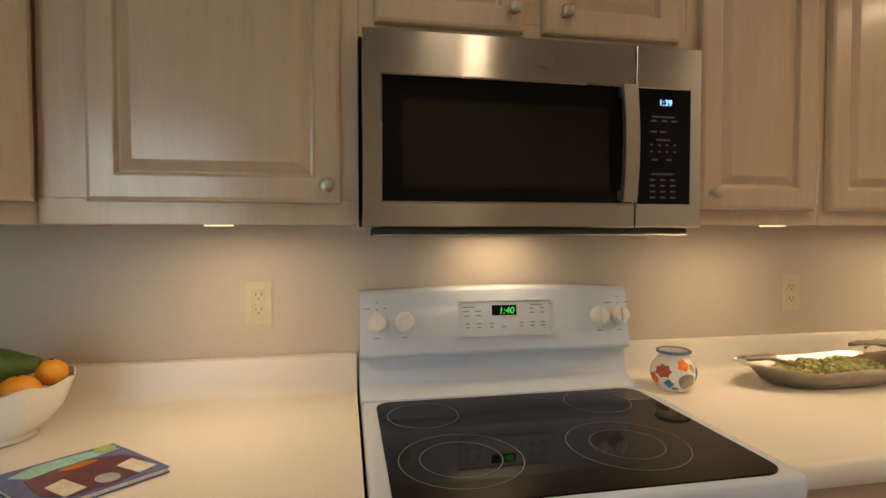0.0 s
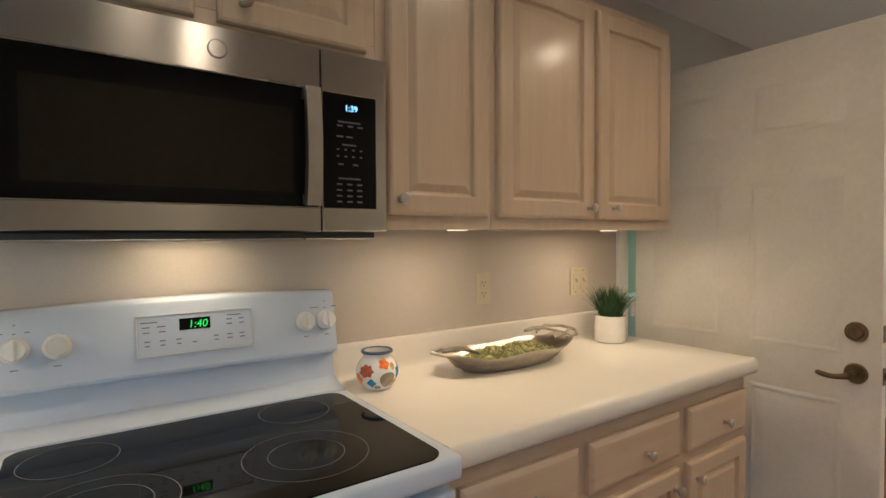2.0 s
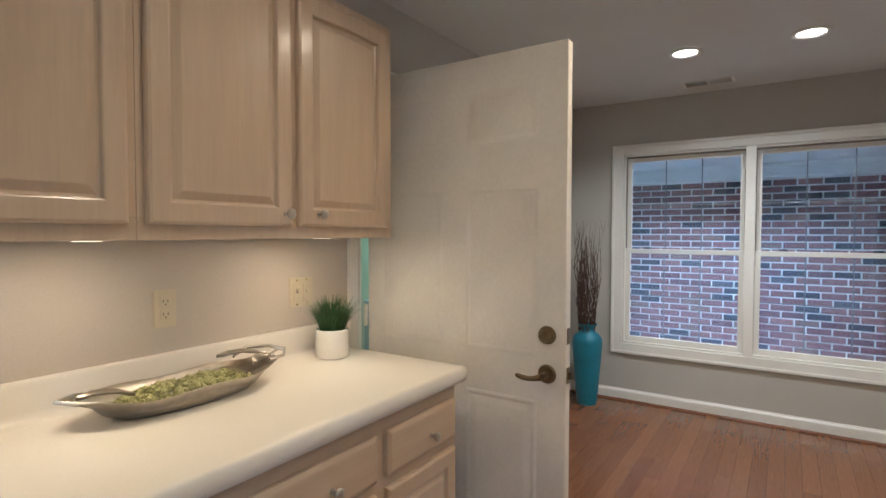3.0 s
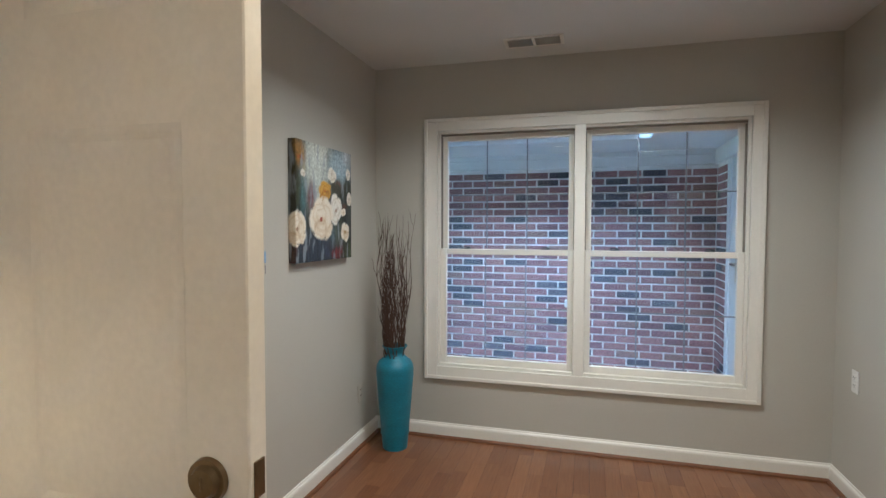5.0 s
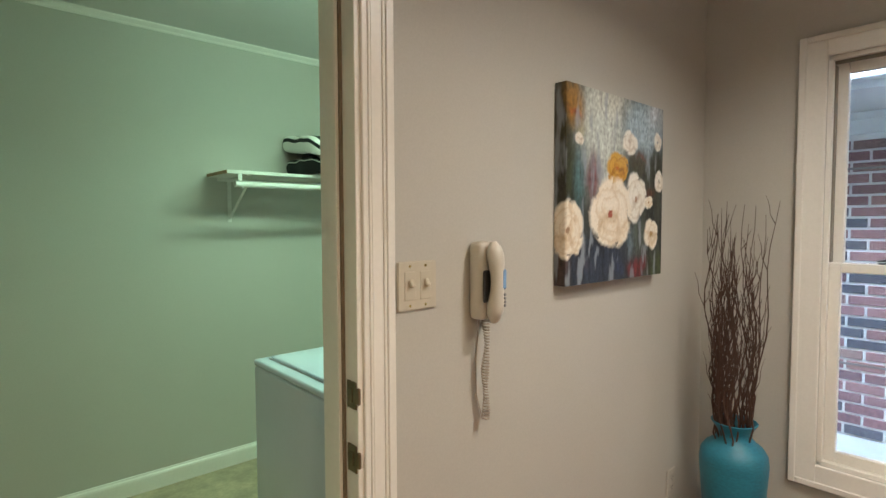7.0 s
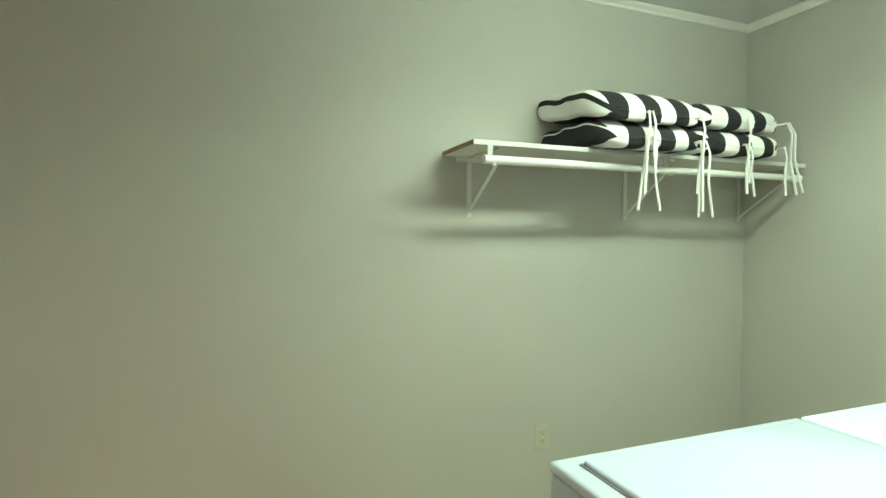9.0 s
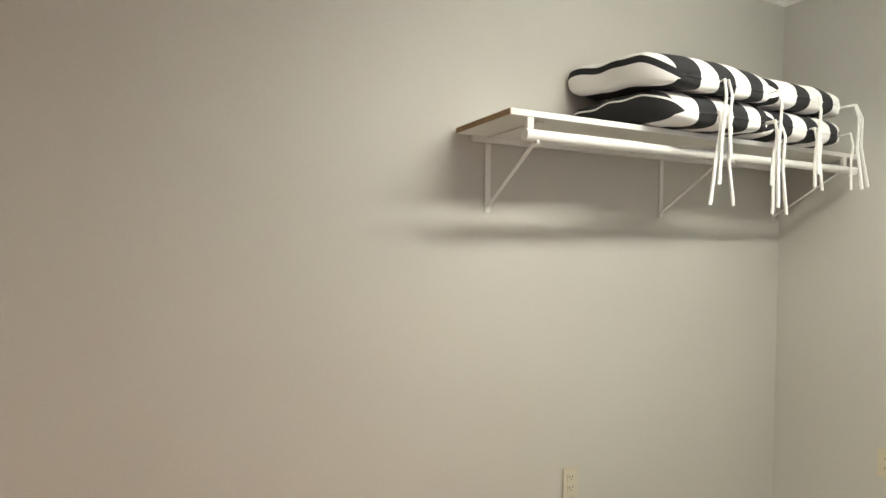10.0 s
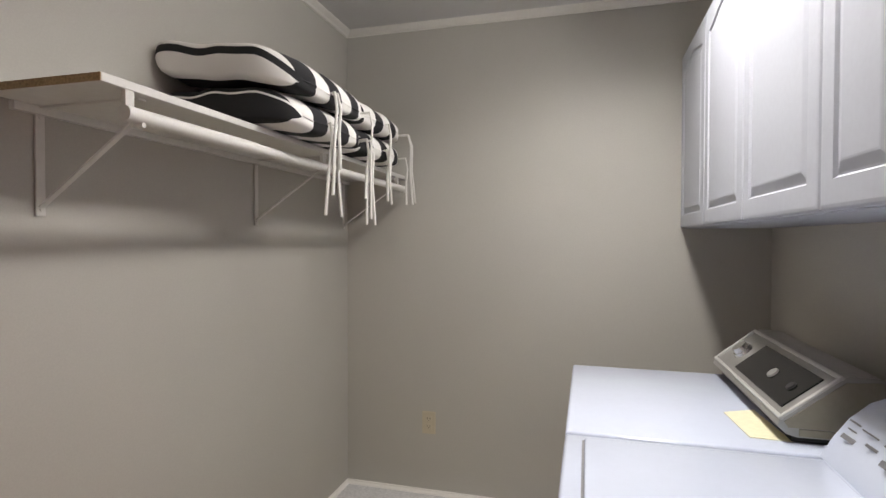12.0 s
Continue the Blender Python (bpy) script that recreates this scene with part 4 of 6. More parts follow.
part("touch_panel", boxes((0.2222, 0.3523, YF + 0.001, -0.352, 1.4097, 1.6643)), BLACKGLASS, cp, "black glass touch panel")
bm = bmesh.new()
NH = 12
hp = [(0.172, YF - 0.026 - 0.010 * math.sin(math.pi * k / NH), 1.412 + (1.664 - 1.412) * k / NH) for k in range(NH + 1)]
rows = []
for x, y, z in hp:
    rows.append([bm.verts.new(p) for p in ((x, y + 0.010, z), (x + 0.003, y, z), (x + 0.035, y, z), (x + 0.038, y + 0.010, z))])
for p, q in zip(rows, rows[1:]):
    for k in range(4):
        bm.faces.new((p[k], p[(k + 1) % 4], q[(k + 1) % 4], q[k]))
bm.faces.new(rows[0]), bm.faces.new(rows[-1])
box(bm, 0.174, 0.194, YF - 0.018, YF, 1.416, 1.436)
box(bm, 0.174, 0.194, YF - 0.018, YF, 1.640, 1.660)
part("handle", bm, surface("satin_steel", (0.50, 0.48, 0.45), 0.32, 1.0, big=0.03, fine=0.04, grain=90, bump=0.01), door, "bowed stainless handle")
part("window_rim", frame_bm(-0.3432, 0.2132, 1.4078, 1.6682, -0.3405, 0.2105, 1.4105, 1.6655, YF - 0.0006, YF + 0.0034), NICKEL, door, "bright thin rim round the glass")
part("badge_ring", disc(bmesh.new(), (0.006, YF - 0.0008, 1.712), (0, -1, 0), 0.0182, 0.0016, 32), GREYINK, door, "dark ring round the badge")
part("badge", disc(bmesh.new(), (0.006, YF - 0.0015, 1.712), (0, -1, 0), 0.0165, 0.003, 32), STEEL, door, "round metal badge", smooth=True)
text_part("display_digits", "1:39", 0.019, pose(0.290, YF + 0.0003, 1.634, 90, 0, 0), BLUELED, cp, "lit blue clock digits")
bm = bmesh.new()
for z, xs, w in ([(1.603, (0.285,), 0.055), (1.594, (0.262, 0.288, 0.312), 0.014), (1.570, (0.262, 0.285), 0.016), (1.552, (0.285,), 0.034), (1.476, (0.285,), 0.055)]
                 + [(z, (0.257, 0.276, 0.295, 0.314), 0.006) for z in (1.541, 1.526)] + [(1.508, (0.264, 0.300), 0.013)] + [(z, (0.260, 0.285, 0.310), 0.013) for z in (1.463, 1.450, 1.437, 1.424)]):
    for x in xs:
        box(bm, x - w / 2, x + w / 2, YF + 0.0004, YF + 0.0012, z - 0.0018, z + 0.0018)
part("key_legends", bm, PALEINK, cp, "faint grey key legends", kind="stuff")

# ---- ceiling fixtures ----
for cx, cy, power, color in CANS:
    t = thing("recessed_light", (cx, cy, H - 0.01), "round recessed ceiling light, lit, with a white trim ring", "ceiling light", "recessed ceiling lights")
    bm = lathe([(0.066, 0.004), (0.070, -0.002), (0.088, -0.005), (0.092, 0.0), (0.092, 0.0098)], cx, cy, H - 0.01, 36)
    bmesh.ops.delete(bm, geom=[f for f in bm.faces if len(f.verts) > 4], context="FACES_ONLY")
    part("trim_ring", bm, TRIM, t, smooth=True)
    part("lens", disc(bmesh.new(), (cx, cy, H - 0.004), (0, 0, 1), 0.068, 0.003, 32), LAMPGLOW, t, "glowing frosted lens")
for cx, cy in PUCKS:
    t = thing("puck_light", (cx, cy, 1.36), "small round light, lit, under a wall cabinet", "cabinet light", "cabinet puck lights")
    part("housing", disc(bmesh.new(), (cx, cy, 1.3695), (0, 0, 1), 0.036, 0.0105, 28), NICKEL, t, smooth=True)
    part("lens", disc(bmesh.new(), (cx, cy, 1.3625), (0, 0, 1), 0.029, 0.004, 28), PUCKGLOW, t, "glowing lens")
lf = thing("ceiling_light", (3.68, 0.77, H - 0.06), "long white laundry ceiling light with a lit diffuser", "ceiling light")
part("frame", boxes((3.06, 4.30, 0.680, 0.860, H - 0.022, H - 0.0005), bevel=0.006), TRIM, lf)
part("diffuser", boxes((3.08, 4.28, 0.692, 0.848, H - 0.078, H - 0.022), bevel=0.018, seg=3), glow("laundry_diffuser", (0.62, 1.0, 0.68), 0.75), lf, "glowing wraparound diffuser")
for ex in (3.068, 4.282):
    part("end_cap", boxes((ex, ex + 0.011, 0.688, 0.852, H - 0.080, H - 0.022), bevel=0.004), TRIM, lf)
vent = thing("ceiling_vent", (4.25, -1.08, H), "white louvred ceiling vent", "vent")
part("frame", boxes((4.185, 4.335, -1.245, -1.225, H - 0.008, H - 0.0004), (4.185, 4.335, -0.935, -0.915, H - 0.008, H - 0.0004), (4.185, 4.20, -1.225, -0.935, H - 0.008, H - 0.0004),
                    (4.32, 4.335, -1.225, -0.935, H - 0.008, H - 0.0004), (4.20, 4.32, -1.088, -1.072, H - 0.008, H - 0.0004), bevel=0.001), TRIM, vent)
# no duct is modelled; a flat dark sheet gives its shade
part("backing", boxes((4.20, 4.32, -1.225, -0.935, H - 0.002, H - 0.0004)), DARK, vent, "dark sheet for the unlit duct behind the slats")
for k in range(7):
    x = 4.209 + k * 0.017
    bm = bmesh.new()
    for y0, y1 in ((-1.224, -1.089), (-1.071, -0.936)):
        c = bmesh.ops.create_cube(bm, size=1, matrix=pose(x, (y0 + y1) / 2, H - 0.006, 0, -50, 0) @ Matrix.Diagonal((0.010, y1 - y0, 0.001, 1)))
    part("slat", bm, TRIM, vent)


# ---- wall plates ----
def plate(kind, c, m, w=0.070, h=0.114, material=IVORY, gangs=1, label=""):
    """An outlet or switch plate; m stands it on the wall with x along and y up."""
    t = thing(kind, c, label, "outlet" if kind == "wall_outlet" else "switch", "wall plates")
    m = Matrix.Translation(c) @ m
    bm = bmesh.new()
    q = bmesh.ops.create_cube(bm, size=1, matrix=m @ pose(0, 0, 0.003) @ Matrix.Diagonal((w, h, 0.006, 1)))
    bmesh.ops.bevel(bm, geom=list({e for v in q["verts"] for e in v.link_edges}), offset=0.0025, segments=2, affect="EDGES")
    part("plate", bm, material, t)
    for g in range(gangs):
        gx = (g - (gangs - 1) / 2) * 0.046
        if kind == "wall_outlet":
            for dz in (-0.0195, 0.0195):
                bm = bmesh.new()
                q = bmesh.ops.create_cube(bm, size=1, matrix=m @ pose(gx, dz, 0.0065) @ Matrix.Diagonal((0.033, 0.028, 0.003, 1)))
                bmesh.ops.bevel(bm, geom=list({e for v in q["verts"] for e in v.link_edges}), offset=0.001, affect="EDGES")
                s = part("socket", bm, material, t)
                bm = bmesh.new()
                for dx, dy, sx, sy in ((-0.007, 0.003, 0.002, 0.008), (0.007, 0.003, 0.002, 0.008), (0, -0.007, 0.004, 0.004)):
                    bmesh.ops.create_cube(bm, size=1, matrix=m @ pose(gx + dx, dz + dy, 0.0082) @ Matrix.Diagonal((sx, sy, 0.0008, 1)))
                part("slots", bm, DARK, s, "dark outlet slots")
        else:
            bm = bmesh.new()
            q = bmesh.ops.create_cube(bm, size=1, matrix=m @ pose(gx, 0, 0.0065) @ Matrix.Diagonal((0.032, 0.066, 0.003, 1)))
            bmesh.ops.bevel(bm, geom=list({e for v in q["verts"] for e in v.link_edges}), offset=0.001, affect="EDGES")
            part("surround", bm, material, t)
            bm = bmesh.new()
            q = bmesh.ops.create_cube(bm, size=1, matrix=m @ pose(gx, 0.006, 0.012, -25, 0, 0) @ Matrix.Diagonal((0.010, 0.018, 0.014, 1)))
            bmesh.ops.bevel(bm, geom=list({e for v in q["verts"] for e in v.link_edges}), offset=0.002, affect="EDGES")
            part("toggle", bm, material, t)
            bm = bmesh.new()
            for dy in (-0.046, 0.046):
                bmesh.ops.create_cone(bm, cap_ends=True, segments=12, radius1=0.003, radius2=0.003, depth=0.001, matrix=m @ pose(gx, dy, 0.0063))
            part("screws", bm, BRASS, t, "small brass screws", kind="stuff")
    return t


SOUTHWARD = pose(0, 0, 0, 90, 0, 0)
WESTWARD = pose(0, 0, 0, 90, 0, -90)
plate("wall_outlet", (-0.642, -0.0005, 1.161), SOUTHWARD, label="ivory double outlet above the worktop")
plate("wall_outlet", (0.996, -0.0005, 1.152), SOUTHWARD, label="ivory double outlet behind the silver tray")
plate("wall_switch", (1.525, -0.0005, 1.152), SOUTHWARD, 0.116, gangs=2, label="ivory double switch beside the potted grass")
plate("wall_switch", (2.940, -0.0005, 1.258), SOUTHWARD, 0.116, gangs=2, material=BEIGEPL, label="beige double switch beside the laundry doorway")
plate("wall_outlet", (4.27, -0.0005, 0.34), SOUTHWARD, material=surface("painted_over_plate", (0.50, 0.47, 0.41), 0.45, bump=0.02), label="greige outlet low on the wall near the vase")
plate("wall_outlet", (3.637, LY1 - 0.0005, 0.430), SOUTHWARD, material=BEIGEPL, label="beige outlet low on the laundry wall")
plate("wall_outlet", (LX1 - 0.0005, 1.661, 0.438), WESTWARD, material=IVORY, label="ivory outlet low beside the laundry machines")
plate("wall_outlet", (4.30, SY + 0.0005, 0.62), pose(0, 0, 0, 90, 0, 180), material=WHITEPL, label="white outlet on the wall beside the window")

# ---- wall telephone ----
ph = thing("wall_telephone", (3.125, 0, 1.25), "cream corded telephone hung on the wall", "telephone")
bm = boxes((3.096, 3.160, -0.048, -0.001, 1.158, 1.356), bevel=0.014, seg=3)
part("base", bm, HANDSET, ph, smooth=True)
bm = bmesh.new()
tube(bm, [(3.128, -0.062 - 0.014 * math.sin(math.pi * k / 14), 1.356 - 0.202 * k / 14) for k in range(15)],
     [0.008, 0.018, 0.0215, 0.022, 0.0205, 0.0185, 0.0172, 0.0168, 0.0172, 0.0185, 0.0205, 0.022, 0.0215, 0.018, 0.008], 18)
for v in bm.verts:
    v.co.x = 3.125 + (v.co.x - 3.128) * 0.95
hs = part("handset", bm, HANDSET, ph, "off-white telephone handset", smooth=True)
part("keypad", boxes((3.124, 3.1445, -0.0930, -0.078, 1.238, 1.290), bevel=0.005), surface("pale_blue_plastic", (0.20, 0.36, 0.62), 0.4), hs, "blue keypad inset")
bm = bmesh.new()
for k in range(4):
    disc(bm, (3.136, -0.0915, 1.226 - k * 0.009), (0.3, -1, 0), 0.0035, 0.004, 10)
part("buttons", bm, GREYINK, hs, "small grey buttons", kind="stuff")
# dark block in place of the handset's shadow on the base
part("handset_shade", boxes((3.098, 3.150, -0.058, -0.050, 1.205, 1.285), bevel=0.003), DARK, ph, "dark block for the shade between base and handset")
bm = bmesh.new()
pts = []
for k in range(520):
    g = k / 519
    a = g * 2 * math.pi * 34
    # one coil that swings a little as it hangs; its lower half is doubled back up behind
    c = Vector((3.132 + 0.005 * math.sin(9 * g), -0.030 + 0.003 * math.cos(7 * g), 1.158 - 0.262 * g))
    r = 0.0088 * (0.85 + 0.25 * math.sin(14 * g + 1))
    pts.append(c + Vector((r * math.cos(a), r * math.sin(a), 0)))
tube(bm, pts, 0.0023, 4)
tube(bm, [(3.128, -0.022, 0.896), (3.116, -0.012, 0.96), (3.115, -0.010, 1.05), (3.118, -0.020, 1.16)], 0.0019, 6)
part("coiled_cord", bm, CORD, ph, "cream coiled cord", smooth=True)

for o in list(bpy.data.objects):
    if o.name == "wall_telephone":
        o.location.x += 0.012

# ---- flower painting on canvas ----
PX0, PX1, PZ0, PZ1, PY = 3.470, 4.072, 1.214, 1.815, -0.042
pic = thing("canvas_painting", (3.75, 0, 1.51), "unframed canvas of cream roses on dark blue and green", "painting")
m, tree, bsdf = nodes_of("oil_paint")
at, nz, bp, mx = (tree.nodes.new(t) for t in ("ShaderNodeAttribute", "ShaderNodeTexNoise", "ShaderNodeBump", "ShaderNodeMix"))
at.attribute_name = "paint"
nz.inputs["Scale"].default_value, nz.inputs["Detail"].default_value = 60, 5
mx.data_type, mx.blend_type = "RGBA", "MULTIPLY"
mx.inputs["Factor"].default_value = 0.35
tree.links.new(at.outputs["Color"], mx.inputs["A"])
tree.links.new(nz.outputs["Color"], mx.inputs["B"])
tree.links.new(at.outputs["Color"], bsdf.inputs["Base Color"])
bp.inputs["Strength"].default_value, bp.inputs["Distance"].default_value = 0.5, 0.002
tree.links.new(nz.outputs[0], bp.inputs["Height"])
tree.links.new(bp.outputs[0], bsdf.inputs["Normal"])
bsdf.inputs["Roughness"].default_value = 0.5
OILS = m
# soft patches of the ground: share of width, share of height, their reach, strength, colour
FIELD = ((0.32, 0.80, 0.16, 0.24, 2.2, (0.56, 0.60, 0.55)), (0.40, 0.95, 0.14, 0.12, 2.4, (0.60, 0.60, 0.52)), (0.74, 0.86, 0.20, 0.12, 2.0, (0.36, 0.46, 0.52)), (0.90, 0.93, 0.10, 0.07, 1.6, (0.56, 0.58, 0.60)),
         (0.06, 0.90, 0.09, 0.08, 2.2, (0.30, 0.15, 0.02)), (0.07, 0.875, 0.05, 0.018, 2.4, (0.38, 0.04, 0.015)), (0.12, 0.80, 0.06, 0.04, 0.9, (0.34, 0.28, 0.12)), (0.12, 0.55, 0.05, 0.16, 1.1, (0.05, 0.14, 0.15)), (0.02, 0.55, 0.05, 0.16, 1.2, (0.030, 0.040, 0.012)),
         (-0.05, 0.78, 0.045, 0.20, 5.0, (0.045, 0.04, 0.012)), (-0.06, 0.50, 0.045, 0.30, 7.0, (0.02, 0.018, 0.010)), (-0.06, 0.10, 0.06, 0.12, 2.5, (0.06, 0.02, 0.012)),
         (0.55, 0.90, 0.030, 0.10, 1.4, (0.09, 0.085, 0.06)), (0.24, 0.57, 0.055, 0.085, 3.0, (0.11, 0.012, 0.020)), (0.70, 0.66, 0.10, 0.06, 1.5, (0.06, 0.055, 0.03)), (0.74, 0.69, 0.06, 0.014, 1.4, (0.16, 0.03, 0.02)), (0.88, 0.63, 0.10, 0.09, 1.6, (0.03, 0.035, 0.018)),
         (0.84, 0.42, 0.12, 0.16, 1.6, (0.035, 0.04, 0.028)), (0.84, 0.485, 0.06, 0.03, 1.6, (0.19, 0.05, 0.012)), (0.93, 0.30, 0.08, 0.20, 1.0, (0.05, 0.055, 0.05)), (0.72, 0.25, 0.08, 0.10, 1.2, (0.07, 0.09, 0.07)), (0.30, 0.10, 0.30, 0.14, 1.6, (0.020, 0.030, 0.055)),
         (0.62, 0.20, 0.04, 0.10, 1.2, (0.14, 0.19, 0.22)), (0.16, 0.10, 0.06, 0.05, 0.6, (0.16, 0.11, 0.10)), (0.71, 0.055, 0.075, 0.042, 4.0, (0.13, 0.014, 0.016)), (0.93, 0.06, 0.08, 0.08, 1.6, (0.045, 0.06, 0.018)), (0.50, 0.06, 0.05, 0.06, 1.0, (0.03, 0.045, 0.11)))
CREAMY, WHITISH, OCHREOUS = ((0.78, 0.70, 0.58), (0.70, 0.58, 0.42), (0.56, 0.42, 0.27)), ((0.76, 0.72, 0.64), (0.66, 0.59, 0.49), (0.50, 0.43, 0.34)), ((0.58, 0.33, 0.05), (0.48, 0.22, 0.02), (0.28, 0.13, 0.02))
REDDISH = (0.33, 0.07, 0.03)
# roses: place, reach, their three tones, the heart's colour
ROSES = ((0.02, 0.27, 0.125, 0.145, CREAMY, (0.30, 0.18, 0.10)), (0.68, 0.455, 0.115, 0.125, WHITISH, (0.34, 0.20, 0.13)), (0.475, 0.61, 0.105, 0.078, OCHREOUS, (0.45, 0.14, 0.01)),
         (0.41, 0.365, 0.195, 0.185, CREAMY, REDDISH), (0.60, 0.755, 0.082, 0.066, WHITISH, (0.50, 0.42, 0.34)), (0.93, 0.79, 0.050, 0.055, WHITISH, (0.30, 0.32, 0.32)), (0.955, 0.56, 0.060, 0.066, WHITISH, (0.3, 0.26, 0.2)),
         (0.83, 0.435, 0.048, 0.034, CREAMY, (0.42, 0.22, 0.08)), (0.865, 0.25, 0.085, 0.084, CREAMY, (0.40, 0.24, 0.08)), (0.105, 0.735, 0.034, 0.032, WHITISH, (0.6, 0.58, 0.52)))
rnd = random.Random(23)
PETALS = []
for rose_k, (a, b, ra, rb, *rest) in enumerate(ROSES):
    spin, rows = rnd.uniform(0, 6.28), []
    rings = ((0.22, 2, 0.30, 0.42), (0.42, 3, 0.42, 0.62), (0.66, 5, 0.46, 0.72)) if ra > 0.1 else ((0.22, 2, 0.40, 0.55), (0.58, 4, 0.52, 0.74))
    for rr, n, rad, wide in rings:
        for k in range(n):
            rows.append((rr * rnd.uniform(0.9, 1.1), spin + 6.283 * (k + rnd.uniform(-0.18, 0.18)) / n, rad * rnd.uniform(0.85, 1.15), wide * rnd.uniform(0.85, 1.1), rnd.uniform(0.0, 1.0)))
        spin += 0.6
    PETALS.append(rows)


def fbm(x, y, z, octaves=3):
    return sum(noise.noise(Vector((x, y, z)) * 2 ** k) / 2 ** k for k in range(octaves))


def oil_colour(u, v):
    """Colour and thickness of the paint at a share of the canvas's width and height."""
    du, dv = 0.030 * fbm(u * 9, v * 4, 1.3), 0.045 * fbm(u * 11, v * 4, 7.7)
    x, y = u + du, v + dv
    col, total = Vector((0.030, 0.036, 0.028)) * 0.35, 0.35
    for a, b, ra, rb, s, c in FIELD:
        w = s * s * math.exp(-1.6 * (((x - a) / ra) ** 2 + ((y - b) / rb) ** 2))
        col += w * Vector(c)
        total += w
    col /= total
    # upright brush marks, light and dark
    streak = fbm(u * 30, v * 4.5, 3.1)
    col *= 1 + (0.75 if v < 0.62 else 0.22) * streak + 0.5 * fbm(u * 60, v * 40, 9.0, 2)
    pale = max(0.0, fbm(u * 22 + 4, v * 5, 5.5) - 0.22) * (1.8 if v < 0.32 else 0.9)
    col = col.lerp(Vector((0.30, 0.34, 0.38)), min(0.65, pale * 1.6))
    thick = 0.0004 * streak
    for k, (a, b, ra, rb, tones, heart) in enumerate(ROSES):
        px, py = (u + 0.35 * du - a) / ra, (v + 0.30 * dv - b) / rb
        if px * px + py * py > 1.7:
            continue
        px, py = px + 0.07 * fbm(u * 28, v * 28, k, 2), py + 0.07 * fbm(u * 28, v * 28, k + 5.0, 2)
        if math.hypot(px + 0.04, py) < (0.13 if ra > 0.1 else 0.17):
            col, thick = Vector(heart), 0.0008
            continue
        if px * px + py * py < 0.80 + 0.12 * fbm(u * 20, v * 20, k + 3.0, 2):
            col, thick = Vector(tones[1]).lerp(Vector(tones[2]), 0.35), 0.0006
        for rr, ang, rad, wide, tone in PETALS[k]:
            ca, sa = math.cos(ang), math.sin(ang)
            lr, lt = (px * ca + py * sa - rr) / rad, (py * ca - px * sa) / wide
            q = lr * lr + lt * lt
            if q < 1:
                w = min(1.0, max(0.0, 0.5 + 0.55 * lr + 0.25 * (tone - 0.5) + 0.25 * math.cos(ang - 2.0) + 0.35 * fbm(u * 45, v * 45, k + 2.0, 2)))
                c = Vector(tones[2]).lerp(Vector(tones[1]), min(1, w / 0.35)) if w < 0.35 else Vector(tones[1]).lerp(Vector(tones[0]), min(1, (w - 0.35) / 0.3))
                col = col.lerp(c * (1 + 0.12 * fbm(u * 90, v * 60, 4.0, 2)), min(1.0, (1 - q) / 0.45))
                thick = 0.0006 + 0.0014 * min(1.0, (1 - q) / 0.3) * (0.5 + 0.5 * w)
                break
    return [min(0.9, max(0.004, q)) for q in col], thick


part("canvas", boxes((PX0 + 0.002, PX1, PY + 0.002, -0.001, PZ0, PZ1), bevel=0.002, seg=2), surface("dark_canvas_edge", (0.05, 0.055, 0.045), 0.7, big=0.5, fine=0.3, scale=18, grain=80, bump=0.3), pic)
bm = bmesh.new()
layer = bm.verts.layers.float_color.new("paint")
NU, NV, NS = 170, 180, 12
grid = []
for i in range(-NS, NU + 1):
    col = []
    for j in range(NV + 1):
        v = j / NV
        u = i / NU if i >= 0 else i / NS * 0.042 / (PX1 - PX0)
        c, thick = oil_colour(u, v)
        if i > 0:
            p = (PX0 + u * (PX1 - PX0), PY - thick, PZ0 + v * (PZ1 - PZ0))
        elif i == 0:
            p = (PX0 + 0.0006, PY + 0.0006, PZ0 + v * (PZ1 - PZ0))
        else:
            p = (PX0 - thick * 0.5, PY - i / NS * 0.040, PZ0 + v * (PZ1 - PZ0))
        q = bm.verts.new(p)
        q[layer] = (*c, 1)
        col.append(q)
    grid.append(col)
for p, q in zip(grid, grid[1:]):
    for j in range(NV):
        bm.faces.new((p[j], q[j], q[j + 1], p[j + 1]))
o = part("painted_face", bm, OILS, pic, "thickly painted roses", smooth=True)

# ---- vase with dry branches ----
vz = thing("floor_vase", (4.300, -0.228, 0), "tall matt turquoise floor vase in the corner", "vase")
VP = [(0.070, 0.0), (0.076, 0.004), (0.078, 0.02), (0.088, 0.12), (0.100, 0.26), (0.110, 0.38), (0.116, 0.46), (0.118, 0.50), (0.114, 0.532), (0.098, 0.556), (0.075, 0.575), (0.061, 0.590), (0.057, 0.605), (0.062, 0.622), (0.076, 0.643), (0.080, 0.650), (0.076, 0.652),
      (0.056, 0.622), (0.050, 0.605), (0.055, 0.585), (0.09, 0.55), (0.09, 0.10), (0.0, 0.09)]
part("vase_body", lathe(VP, 4.300, -0.228, 0, 48, lambda a, i: (1 + (0.008 if i in (9, 10, 11) and i % 2 else 0), 0)), TEAL, vz, smooth=True)
br = thing("dry_branches", (4.300, -0.228, 0.62), "bundle of dark dry curly branches standing in the turquoise vase", "branches")
rnd = random.Random(11)
